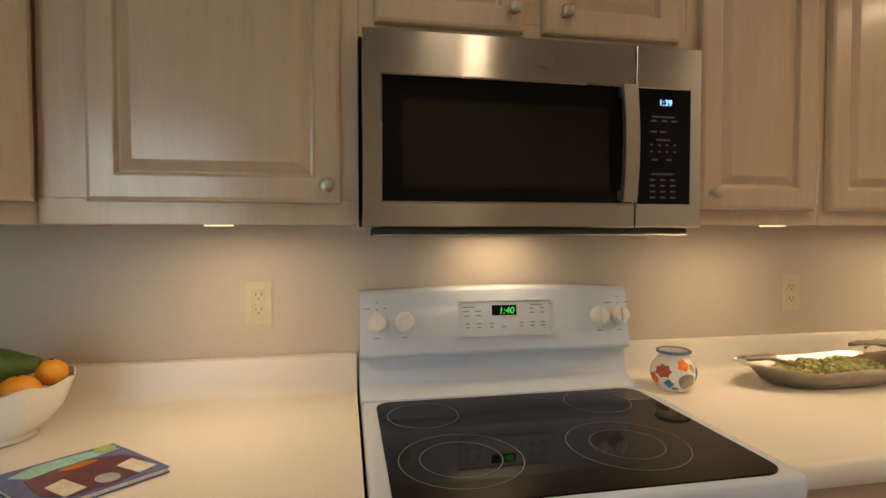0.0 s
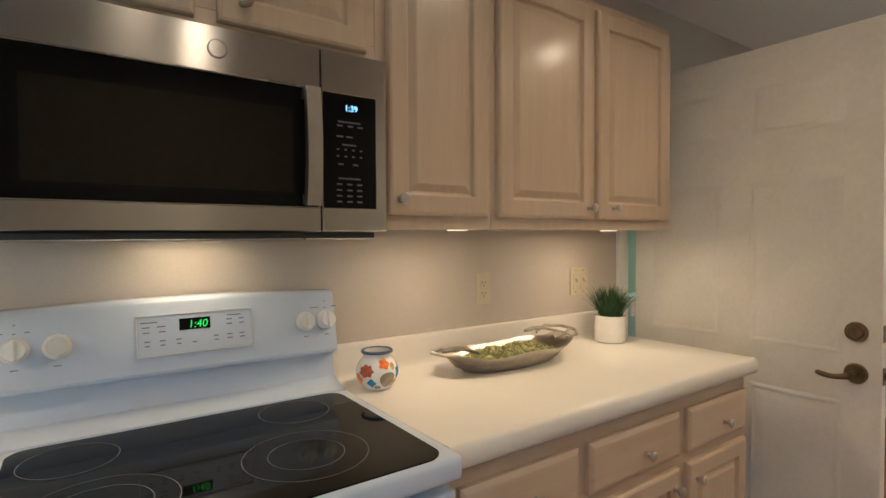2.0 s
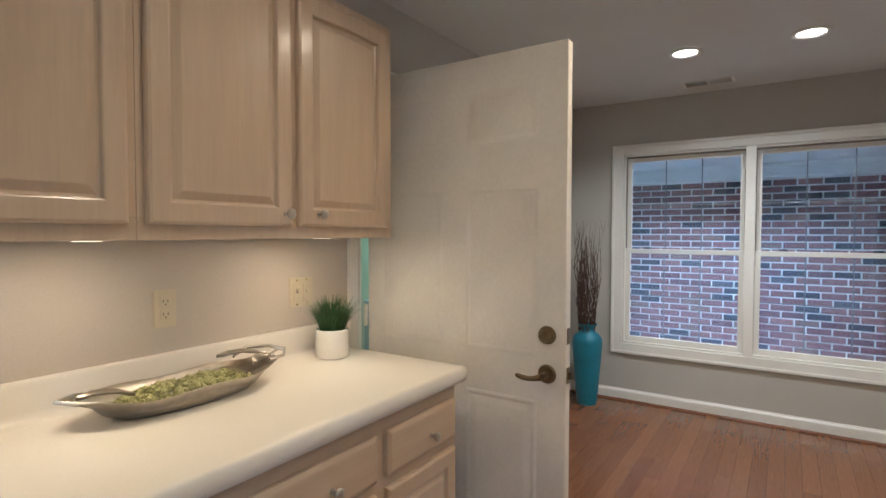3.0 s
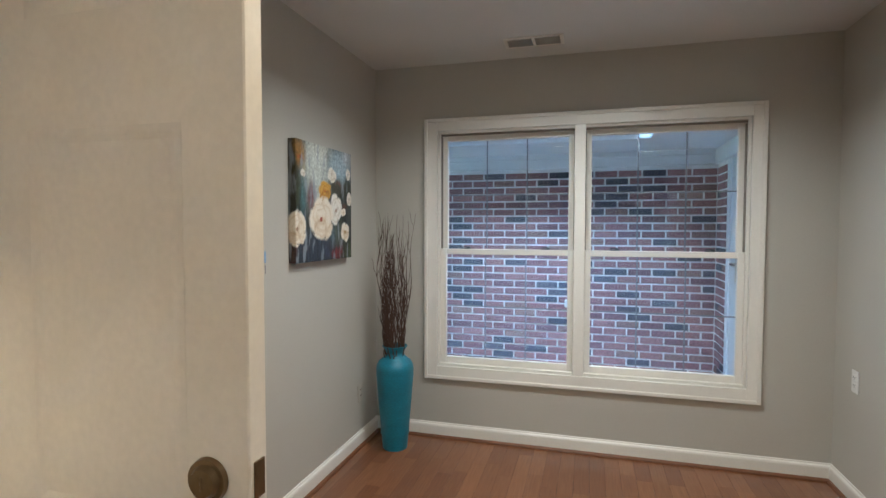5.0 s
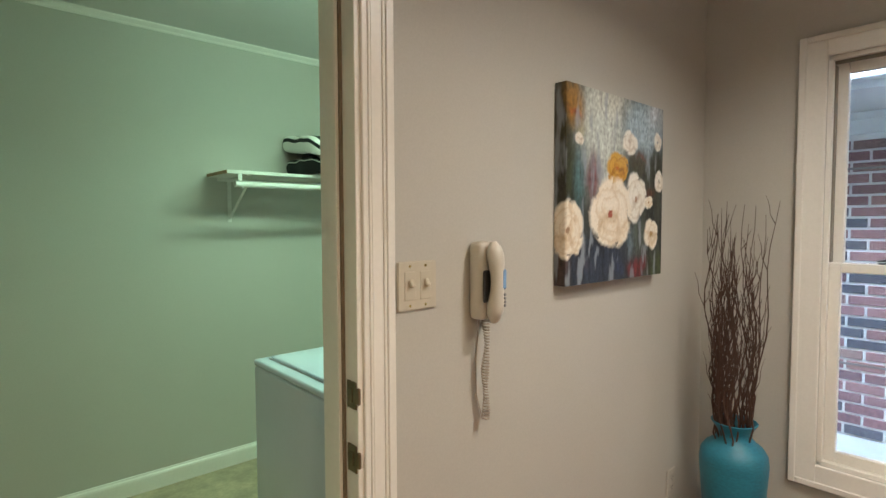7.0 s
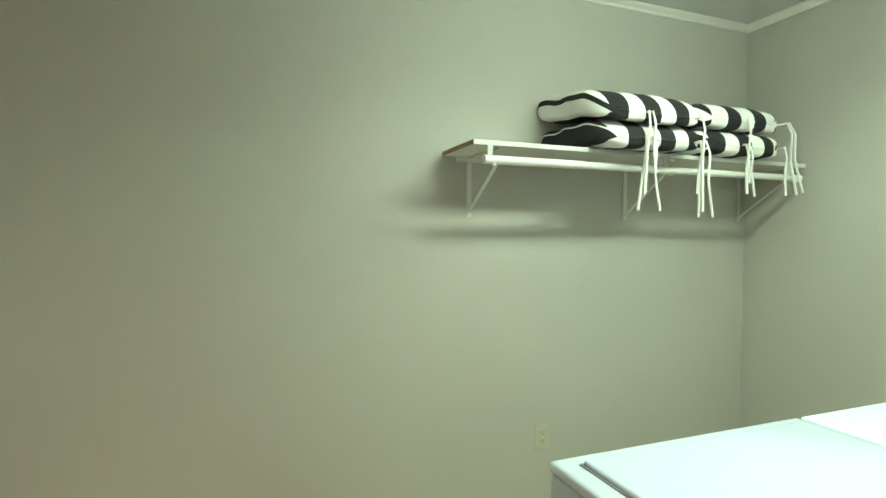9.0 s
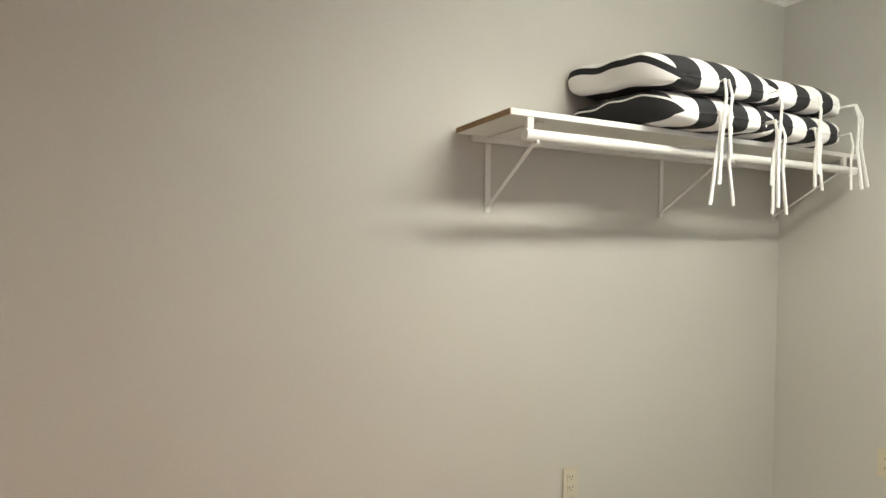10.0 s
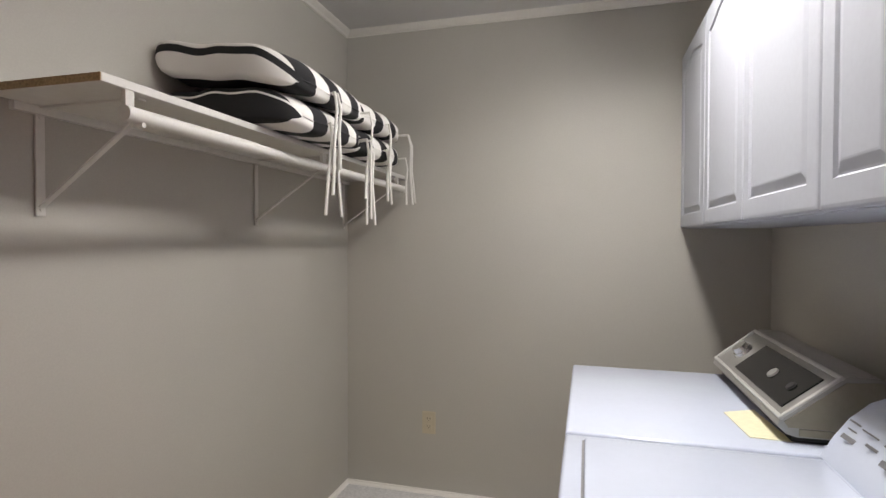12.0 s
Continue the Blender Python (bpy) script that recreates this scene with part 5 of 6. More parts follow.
for k in range(54):
    a, sp = rnd.uniform(0, 2 * math.pi), rnd.uniform(0.01, 0.080) if k % 7 else rnd.uniform(0.10, 0.145)
    top = rnd.uniform(1.16, 1.50) if k % 3 else rnd.uniform(1.02, 1.25)
    bx, by = 4.300 + 0.035 * math.cos(a), -0.228 + 0.035 * math.sin(a)
    tx, ty = 4.300 + sp * math.cos(a), -0.228 + sp * math.sin(a)
    ph1, ph2, amp = rnd.uniform(0, 6), rnd.uniform(0, 6), rnd.uniform(0.006, 0.022)
    pts, rad = [], []
    for j in range(13):
        f = j / 12
        z = 0.45 + (top - 0.45) * f
        g = f ** 1.15
        bulge = 0.018 * math.sin(f * 3.1)
        pts.append((bx + (tx - bx) * g + amp * math.sin(f * 11 + ph1) + bulge * math.cos(a), by + (ty - by) * g + amp * math.sin(f * 13 + ph2) + bulge * math.sin(a), z))
        rad.append(0.0034 * (1 - f) + 0.0008)
    bm = tube(bmesh.new(), pts, rad, 5)
    for q in range(5):
        j = rnd.randint(4, 11)
        p = Vector(pts[j])
        b = rnd.uniform(0, 6.28)
        h = rnd.uniform(0.07, 0.16)
        c, o = math.cos(b), math.sin(b)
        tube(bm, [p, p + Vector((0.018 * c, 0.018 * o, h * 0.35)), p + Vector((0.022 * c, 0.022 * o, h * 0.7)), p + Vector((0.034 * c, 0.034 * o, h))], [0.0017, 0.0013, 0.0010, 0.0006], 4)
    part("branch", bm, TWIG, br, smooth=True)

# ---- on the worktop ----
CT = 0.9145
jar = thing("painted_jar", (0.480, -0.158, CT), "small white ceramic jar painted with orange, blue and grey flowers", "jar")


def jar_r(h):
    t = h / 0.120
    return 0.046 + 0.0255 * math.sin(math.pi * min(1, max(0, (t - 0.02) / 0.86))) ** 0.8


JP = [(0.040, 0.0), (0.045, 0.002)] + [(jar_r(0.120 * k / 14), 0.004 + 0.116 * k / 14) for k in range(15)] + [(0.052, 0.123), (0.053, 0.127), (0.050, 0.129), (0.045, 0.126), (0.046, 0.10), (0.060, 0.06), (0.045, 0.012), (0.0, 0.010)]
part("body", lathe(JP, 0.480, -0.158, CT, 40), CERAMIC, jar, smooth=True)
bm = lathe([(0.0505, 0.120), (0.0540, 0.1225), (0.0545, 0.1275), (0.0500, 0.1305), (0.0445, 0.1265)], 0.480, -0.158, CT, 40)
bmesh.ops.delete(bm, geom=[f for f in bm.faces if len(f.verts) > 4], context="FACES_ONLY")
part("rim", bm, surface("blue_grey_glaze", (0.10, 0.14, 0.24), 0.2, bump=0.02), jar, "blue-grey glazed rim", smooth=True)


def jar_patch(ang, h, w, t, material, label, petals=0):
    """A painted blot that hugs the jar's side."""
    bm = bmesh.new()
    n, rings = 20, 4
    prev = None
    for i in range(rings + 1):
        loop = []
        for k in range(n):
            a = 2 * math.pi * k / n
            s = (i / rings) * (1 + (0.16 * math.cos(petals * a) if petals else 0.06 * math.sin(3 * a + ang)))
            hh = h + t * s * math.sin(a)
            r = jar_r(hh - 0.004) + 0.0007
            al = radians(ang) + w * s * math.cos(a) / 0.070
            loop.append(bm.verts.new((0.480 + r * math.cos(al), -0.158 + r * math.sin(al), CT + hh)))
        if prev:
            for k in range(n):
                bm.faces.new((prev[k], prev[(k + 1) % n], loop[(k + 1) % n], loop[k]))
        prev = loop
    bmesh.ops.remove_doubles(bm, verts=bm.verts, dist=1e-6)
    part("painted_flower", bm, material, jar, label, smooth=True)


G = lambda nme, c: surface(nme, c, 0.2, big=0.2, fine=0.1, scale=40, bump=0.05)
GO, GB, GG, GR, GY = G("orange_glaze", (0.75, 0.17, 0.03)), G("blue_glaze", (0.03, 0.20, 0.42)), G("grey_brown_glaze", (0.28, 0.24, 0.19)), G("rust_glaze", (0.42, 0.10, 0.06)), G("ochre_glaze", (0.50, 0.33, 0.10))
for ang, h, w, t, mm, lb, pt in ((-96, 0.092, 0.020, 0.016, GO, "orange painted flower", 5), (-88, 0.040, 0.028, 0.026, GG, "grey-brown painted flower", 0), (-45, 0.058, 0.018, 0.022, GB, "blue painted flower", 5),
                                 (-150, 0.070, 0.026, 0.020, GR, "rust painted flower", 7), (-135, 0.030, 0.015, 0.014, GB, "blue painted flower", 4), (-60, 0.024, 0.015, 0.012, GY, "ochre painted flower", 5),
                                 (-118, 0.014, 0.014, 0.007, GG, "grey painted leaf", 0), (-70, 0.082, 0.010, 0.012, GY, "ochre painted leaf", 0), (0, 0.06, 0.03, 0.025, GO, "orange painted flower", 6), (180, 0.04, 0.02, 0.02, GO, "orange painted flower", 5),
                                 (-10, 0.03, 0.02, 0.015, GR, "rust painted flower", 5)):
    jar_patch(ang, h, w, t, mm, lb, pt)

jar.scale, jar.location = (0.84, 0.84, 0.84), (0.473, -0.160, CT)
TX, TY = 0.962, -0.180
tray = thing("silver_tray", (TX, TY, CT), "oblong hammered silver dish with leaf handles, filled with dried moss", "dish")


def oval(a, f):
    """The dish's outline: a long soft oval, pointed a little at the ends."""
    return 0.272 * f * math.copysign(abs(math.cos(a)) ** 0.85, math.cos(a)), 0.106 * f * math.copysign(abs(math.sin(a)) ** 0.9, math.sin(a))


bm = bmesh.new()
prev = None
NA = 56
for i, (f, h) in enumerate([(0.30, 0.003), (0.60, 0.0), (0.70, 0.004), (0.84, 0.022), (0.95, 0.043), (1.04, 0.055), (1.06, 0.057), (1.04, 0.052), (0.93, 0.038), (0.80, 0.018), (0.60, 0.007), (0.28, 0.007)]):
    loop = []
    for k in range(NA):
        a = 2 * math.pi * k / NA
        x, y = oval(a, f)
        end = abs(math.cos(a)) ** 4
        w = 0.004 * math.sin(7 * a) * (f > 0.9) + 0.016 * end * (f > 0.8)
        loop.append(bm.verts.new((TX + x, TY + y, CT + h + w)))
    if prev:
        for k in range(NA):
            bm.faces.new((prev[k], prev[(k + 1) % NA], loop[(k + 1) % NA], loop[k]))
    else:
        bm.faces.new(list(reversed(loop)))
    prev = loop
bm.faces.new(prev)
part("dish", bm, SILVER, tray, smooth=True)


def metal_leaf(bm, base, tip, width, lift):
    """A veined, slightly cupped metal leaf from base to tip."""
    b, t = Vector(base), Vector(tip)
    d = t - b
    s = Vector((-d.y, d.x, 0)).normalized()
    rows = []
    for k in range(9):
        f = k / 8
        w = width * math.sin(math.pi * min(1, f * 0.96 + 0.03)) ** 0.8
        c = b + d * f + Vector((0, 0, lift * math.sin(math.pi * f)))
        rows.append([bm.verts.new(c + s * w * q + Vector((0, 0, abs(q) * 0.008 - 0.002 * (k % 2)))) for q in (-1, -0.5, 0, 0.5, 1)])
    top = [[bm.verts.new(v.co + Vector((0, 0, 0.0025))) for v in r] for r in rows]
    for g, flip in ((rows, 0), (top, 1)):
        for p, q in zip(g, g[1:]):
            for j in range(4):
                bm.faces.new((p[j], p[j + 1], q[j + 1], q[j]))
    for j in (0, 4):
        for k in range(8):
            bm.faces.new((rows[k][j], rows[k + 1][j], top[k + 1][j], top[k][j]))


bm = bmesh.new()
metal_leaf(bm, (TX + 0.275, TY + 0.01, CT + 0.070), (TX + 0.123, TY + 0.055, CT + 0.085), 0.026, 0.012)
metal_leaf(bm, (TX + 0.263, TY - 0.01, CT + 0.070), (TX + 0.187, TY - 0.035, CT + 0.062), 0.024, 0.010)
tube(bm, [(TX + 0.175, TY + 0.045, CT + 0.080), (TX + 0.234, TY + 0.062, CT + 0.098), (TX + 0.307, TY + 0.045, CT + 0.092), (TX + 0.339, TY + 0.005, CT + 0.078), (TX + 0.307, TY - 0.030, CT + 0.070), (TX + 0.252, TY - 0.030, CT + 0.066)], [0.004, 0.006, 0.006, 0.006, 0.005, 0.004], 8)
tube(bm, [(TX + 0.275, TY + 0.0, CT + 0.072), (TX + 0.339, TY + 0.03, CT + 0.080), (TX + 0.369, TY + 0.035, CT + 0.076)], [0.006, 0.004, 0.002], 8)
part("leaf_handle", bm, SILVER, tray, "cast silver leaf handle", smooth=True)
bm = bmesh.new()
metal_leaf(bm, (TX - 0.275, TY + 0.0, CT + 0.070), (TX - 0.158, TY - 0.035, CT + 0.058), 0.020, 0.012)
tube(bm, [(TX - 0.193, TY + 0.035, CT + 0.062), (TX - 0.263, TY + 0.030, CT + 0.076), (TX - 0.316, TY + 0.0, CT + 0.078), (TX - 0.281, TY - 0.025, CT + 0.068), (TX - 0.211, TY - 0.035, CT + 0.058)], [0.004, 0.005, 0.005, 0.005, 0.003], 8)
part("leaf_handle", bm, SILVER, tray, "cast silver leaf handle", smooth=True)
moss = thing("dried_moss", (TX, TY, CT + 0.02), "heap of dried olive-green moss in the silver dish", "moss")
bm = bmesh.new()
rnd = random.Random(5)
for k in range(230):
    a, f = rnd.uniform(0, 2 * math.pi), rnd.uniform(0, 1) ** 0.5
    x, y = oval(a, 0.70 * f)
    r = rnd.uniform(0.009, 0.020)
    h = 0.024 + 0.024 * (1 - f ** 2) + rnd.uniform(-0.006, 0.010)
    ball(bm, (TX + x, TY + y, CT + h), r, (1, rnd.uniform(0.6, 1), rnd.uniform(0.5, 0.9)), 1, pose(0, 0, 0, rnd.uniform(0, 60), 0, rnd.uniform(0, 180)))
for v in bm.verts:
    v.co += Vector([rnd.uniform(-0.003, 0.003) for _ in range(3)])
for k in range(260):
    a, f = rnd.uniform(0, 2 * math.pi), rnd.uniform(0, 1) ** 0.5
    x, y = oval(a, 0.74 * f)
    p = Vector((TX + x, TY + y, CT + 0.032 + 0.024 * (1 - f ** 2)))
    d = Vector((rnd.uniform(-1, 1), rnd.uniform(-1, 1), rnd.uniform(0.1, 0.9))) * 0.016
    tube(bm, [p, p + d * 0.5 + Vector((0, 0, 0.002)), p + d], [0.0013, 0.001, 0.0004], 3)
part("moss_clumps", bm, MOSS, moss, kind="stuff")

pot = thing("plant_pot", (1.552, -0.143, CT), "white ceramic pot on the worktop's far end", "plant pot")
PR = [(0.056, 0.0), (0.062, 0.003), (0.064, 0.016), (0.062, 0.085), (0.060, 0.104), (0.0575, 0.106), (0.055, 0.103), (0.055, 0.09), (0.0, 0.088)]
part("pot_body", lathe(PR, 1.552, -0.143, CT, 40), CERAMIC, pot, smooth=True)
gr = thing("ornamental_grass", (1.552, -0.143, CT + 0.10), "tuft of dark green artificial grass in the white pot", "plant")
bm = bmesh.new()
rnd = random.Random(3)
for k in range(420):
    a, f = rnd.uniform(0, 2 * math.pi), rnd.uniform(0, 1) ** 0.5
    p = Vector((1.552 + 0.042 * f * math.cos(a), -0.143 + 0.042 * f * math.sin(a), CT + 0.088))
    lean = 0.018 + 0.050 * f * rnd.uniform(0.5, 1.25)
    hgt = rnd.uniform(0.105, 0.170) - 0.02 * f
    d = Vector((math.cos(a + rnd.uniform(-0.5, 0.5)), math.sin(a + rnd.uniform(-0.5, 0.5)), 0))
    s = Vector((-d.y, d.x, 0))
    w = rnd.uniform(0.0016, 0.0028)
    rows = []
    for j in range(5):
        g = j / 4
        c = p + d * lean * g ** 1.7 + Vector((0, 0, hgt * g * (1 - 0.10 * g)))
        ww = w * (1 - g ** 2 * 0.92)
        rows.append([bm.verts.new(c - s * ww), bm.verts.new(c + d * ww * 0.5), bm.verts.new(c + s * ww)])
    for u, v in zip(rows, rows[1:]):
        for j in range(2):
            bm.faces.new((u[j], u[j + 1], v[j + 1], v[j]))
part("blades", bm, GRASS, gr, kind="stuff")
part("soil", disc(bmesh.new(), (1.552, -0.143, CT + 0.0885), (0, 0, 1), 0.0545, 0.004, 24), MOSS, gr, "mossy filler")

# fruit bowl
FX, FY = -1.142, -0.215
bowl = thing("fruit_bowl", (FX, FY, CT), "white porcelain bowl with a scalloped rim, holding fruit", "bowl")
BP = [(0.074, 0.0), (0.078, 0.002), (0.074, 0.012), (0.084, 0.018), (0.118, 0.046), (0.145, 0.082), (0.163, 0.120), (0.170, 0.142), (0.165, 0.143), (0.156, 0.120), (0.136, 0.085), (0.108, 0.055), (0.070, 0.026), (0.0, 0.022)]
BP = [(r * (0.947 - 0.10 * min(1, h / 0.12)), h * 0.85) for r, h in BP]
part("bowl_body", lathe(BP, FX, FY, CT, 72, lambda a, i: (1 + 0.014 * math.cos(9 * a) * (3 < i < 11), 0.004 * math.cos(9 * a) * (5 < i < 9))), CERAMIC, bowl, smooth=True)


def fruit(name, x, y, z, r, scale, material, label, turn=None):
    t = thing(name, (x, y, z - r * scale[2]), label, "fruit", "fruit in the bowl")
    part("fruit_body", ball(bmesh.new(), (x, y, z), r, scale, 3, turn), material, t, smooth=True)
    tip = Vector((x, y, z)) + (turn.to_3x3() if turn else Matrix.Identity(3)) @ Vector((0, 0, r * scale[2]))
    part("stem", ball(bmesh.new(), tip, 0.0045, (1, 1, 0.6), 1), TWIG, t, "small dry stem end")


fruit("orange", FX + 0.108, FY + 0.004, CT + 0.134, 0.030, (1, 1, 0.94), ORANGE, "small orange resting against the white bowl's rim")
fruit("orange", FX + 0.078, FY - 0.058, CT + 0.108, 0.040, (1, 1, 0.92), ORANGE, "large orange in the front of the white bowl")
fruit("orange", FX - 0.030, FY + 0.065, CT + 0.112, 0.040, (1, 1, 0.94), ORANGE, "orange at the back of the white bowl")
fruit("orange", FX - 0.070, FY - 0.045, CT + 0.105, 0.040, (1, 1, 0.94), ORANGE, "orange in the white bowl")
t = thing("avocado", (FX + 0.0, FY + 0.0, CT + 0.12), "dark green pear-shaped fruit on top of the oranges", "fruit", "fruit in the bowl")
bm = bmesh.new()
m = pose(FX + 0.018, FY - 0.005, CT + 0.152, 0, 88, 6)
bm = lathe([(0.0, -0.055), (0.020, -0.052), (0.034, -0.040), (0.040, -0.022), (0.040, -0.004), (0.034, 0.018), (0.024, 0.040), (0.018, 0.058), (0.012, 0.070), (0.0, 0.074)], steps=28)
bmesh.ops.transform(bm, matrix=m, verts=bm.verts)
part("fruit_body", bm, AVOCADO, t, smooth=True)

# picture book, its cover made of flat coloured shapes
bk = thing("picture_book", (-0.880, -0.42, CT), "thin picture book with a blue and plum cover on the worktop", "book")
CLR = lambda nme, c: surface(nme, c, 0.35, big=0.18, fine=0.1, scale=30, grain=120, bump=0.02)
P00, P10, P01, P11 = Vector((-1.025, -0.445)), Vector((-0.879, -0.579)), Vector((-0.875, -0.316)), Vector((-0.729, -0.450))


def cover(u, v, z):
    """From shares of the cover (u along its foot, v up it) to the place."""
    q = (P00 * (1 - u) + P10 * u) * (1 - v) + (P01 * (1 - u) + P11 * u) * v
    return Vector((q.x, q.y, CT + z))


def cover_shape(pts, z, t, material, label):
    bm = bmesh.new()
    lo, hi = [bm.verts.new(cover(u, v, z)) for u, v in pts], [bm.verts.new(cover(u, v, z + t)) for u, v in pts]
    for k in range(len(pts)):
        j = (k + 1) % len(pts)
        bm.faces.new((lo[k], lo[j], hi[j], hi[k]))
    bm.faces.new(hi), bm.faces.new(list(reversed(lo)))
    return part(label[0], bm, material, bk, label[1])


def blob(cu, cv, ru, rv, n=16):
    return [(cu + ru * math.cos(2 * math.pi * k / n), cv + rv * math.sin(2 * math.pi * k / n)) for k in range(n)]


PAPER = CLR("book_paper", (0.68, 0.63, 0.53))
cover_shape([(0.012, 0.012), (0.988, 0.012), (0.988, 0.988), (0.012, 0.988)], 0.0022, 0.0072, PAPER, ("page_block", "cream page block"))
cover_shape([(0, 0), (1, 0), (1, 1), (0, 1)], 0.0004, 0.0017, CLR("book_blue", (0.10, 0.13, 0.33)), ("back_cover", "blue back cover"))
cover_shape([(0, 0), (1, 0), (1, 1), (0, 1)], 0.0095, 0.0017, CLR("book_blue_front", (0.10, 0.13, 0.33)), ("front_cover", "blue front cover"))
cover_shape([(0.16, 0.10), (0.05, 0.32), (0.04, 0.60), (0.08, 0.88), (0.20, 0.97), (0.24, 0.70), (0.27, 0.45), (0.33, 0.22)], 0.0113, 0.0004, CLR("book_teal", (0.30, 0.62, 0.58)), ("teal_shape", "teal shape on the cover"))
cover_shape([(0.33, 0.16), (0.27, 0.42), (0.25, 0.66), (0.38, 0.90), (0.60, 0.97), (0.90, 0.90), (0.97, 0.60), (0.95, 0.25), (0.75, 0.12)], 0.0114, 0.0006, CLR("book_plum", (0.12, 0.035, 0.055)), ("plum_shape", "plum figure shape on the cover"))
cover_shape([(0.62, 0.20), (0.55, 0.36), (0.88, 0.40), (0.93, 0.22)], 0.0121, 0.0004, PAPER, ("cream_shape", "cream block on the cover"))
cover_shape([(0.62, 0.74), (0.55, 0.90), (0.88, 0.95), (0.93, 0.78)], 0.0121, 0.0004, PAPER, ("cream_shape", "cream block on the cover"))
cover_shape(blob(0.34, 0.56, 0.06, 0.16), 0.0121, 0.0004, CLR("book_orange", (0.50, 0.17, 0.03)), ("orange_shape", "orange shape on the cover"))
cover_shape(blob(0.82, 0.58, 0.11, 0.09), 0.0122, 0.0005, CLR("book_grey", (0.36, 0.40, 0.42)), ("grey_shape", "grey shape on the cover"))
cover_shape(blob(0.10, 0.88, 0.09, 0.09), 0.0122, 0.0005, CLR("book_lime", (0.36, 0.52, 0.16)), ("green_shape", "light green shape on the cover"))

# ---- laundry ----
sh = thing("wall_shelf", (4.0, 1.95, 1.66), "white melamine shelf on brackets with a hanging rod", "shelf")
SX0, SX1, SYF = 3.144, 4.868, 1.788
part("board", boxes((SX0 + 0.002, SX1, SYF, 2.098, 1.664, 1.682), bevel=0.0015), MELAMINE, sh)
part("raw_edge", boxes((SX0, SX0 + 0.0022, SYF + 0.001, 2.097, 1.665, 1.681)), CHIP, sh, "raw brown chipboard end")
part("wall_cleat", boxes((SX0 + 0.06, SX1, 2.092, 2.109, 1.645, 1.664), bevel=0.001), MELAMINE, sh)
for bx in (3.268, 4.080, 4.820):
    bm = bmesh.new()
    box(bm, bx - 0.011, bx + 0.011, 2.103, 2.1085, 1.415, 1.664, bevel=0.0015)
    box(bm, bx - 0.010, bx + 0.010, 1.815, 2.103, 1.6585, 1.6635, bevel=0.0012)
    bmesh.ops.create_cube(bm, size=1, matrix=look((bx, 1.9600, 1.532), (bx, 2.104, 1.435)) @ Matrix.Diagonal((0.014, 0.004, 0.345, 1)))
    for z in (1.430, 1.640):
        disc(bm, (bx, 2.1015, z), (0, -1, 0), 0.0045, 0.003, 12)
    b = part("bracket", bm, MELAMINE, sh, "white steel shelf bracket")
    bm = bmesh.new()
    tube(bm, [(bx - 0.055, 1.800, 1.660), (bx - 0.055, 1.796, 1.640), (bx - 0.055, 1.786, 1.610), (bx - 0.055, 1.772, 1.592), (bx - 0.055, 1.756, 1.592)], 0.0055, 8)
    box(bm, bx - 0.066, bx - 0.044, 1.790, 1.802, 1.628, 1.664, bevel=0.001)
    part("rod_hook", bm, MELAMINE, b, smooth=True)
bm = tube(bmesh.new(), [(3.176, 1.768, 1.609), (3.6, 1.768, 1.609)], 0.0165, 20)
part("rod", bm, MELAMINE, sh, "white hanging rod", smooth=True)
bm = tube(bmesh.new(), [(3.6, 1.768, 1.609), (4.80, 1.768, 1.609)], 0.0145, 20)
part("rod_sleeve", bm, MELAMINE, sh, smooth=True)

STR1, STR2, STR3, STR4 = [stripe_mat("striped_cotton", s) for s in (0.96, 0.44, 0.38, 0.80)]


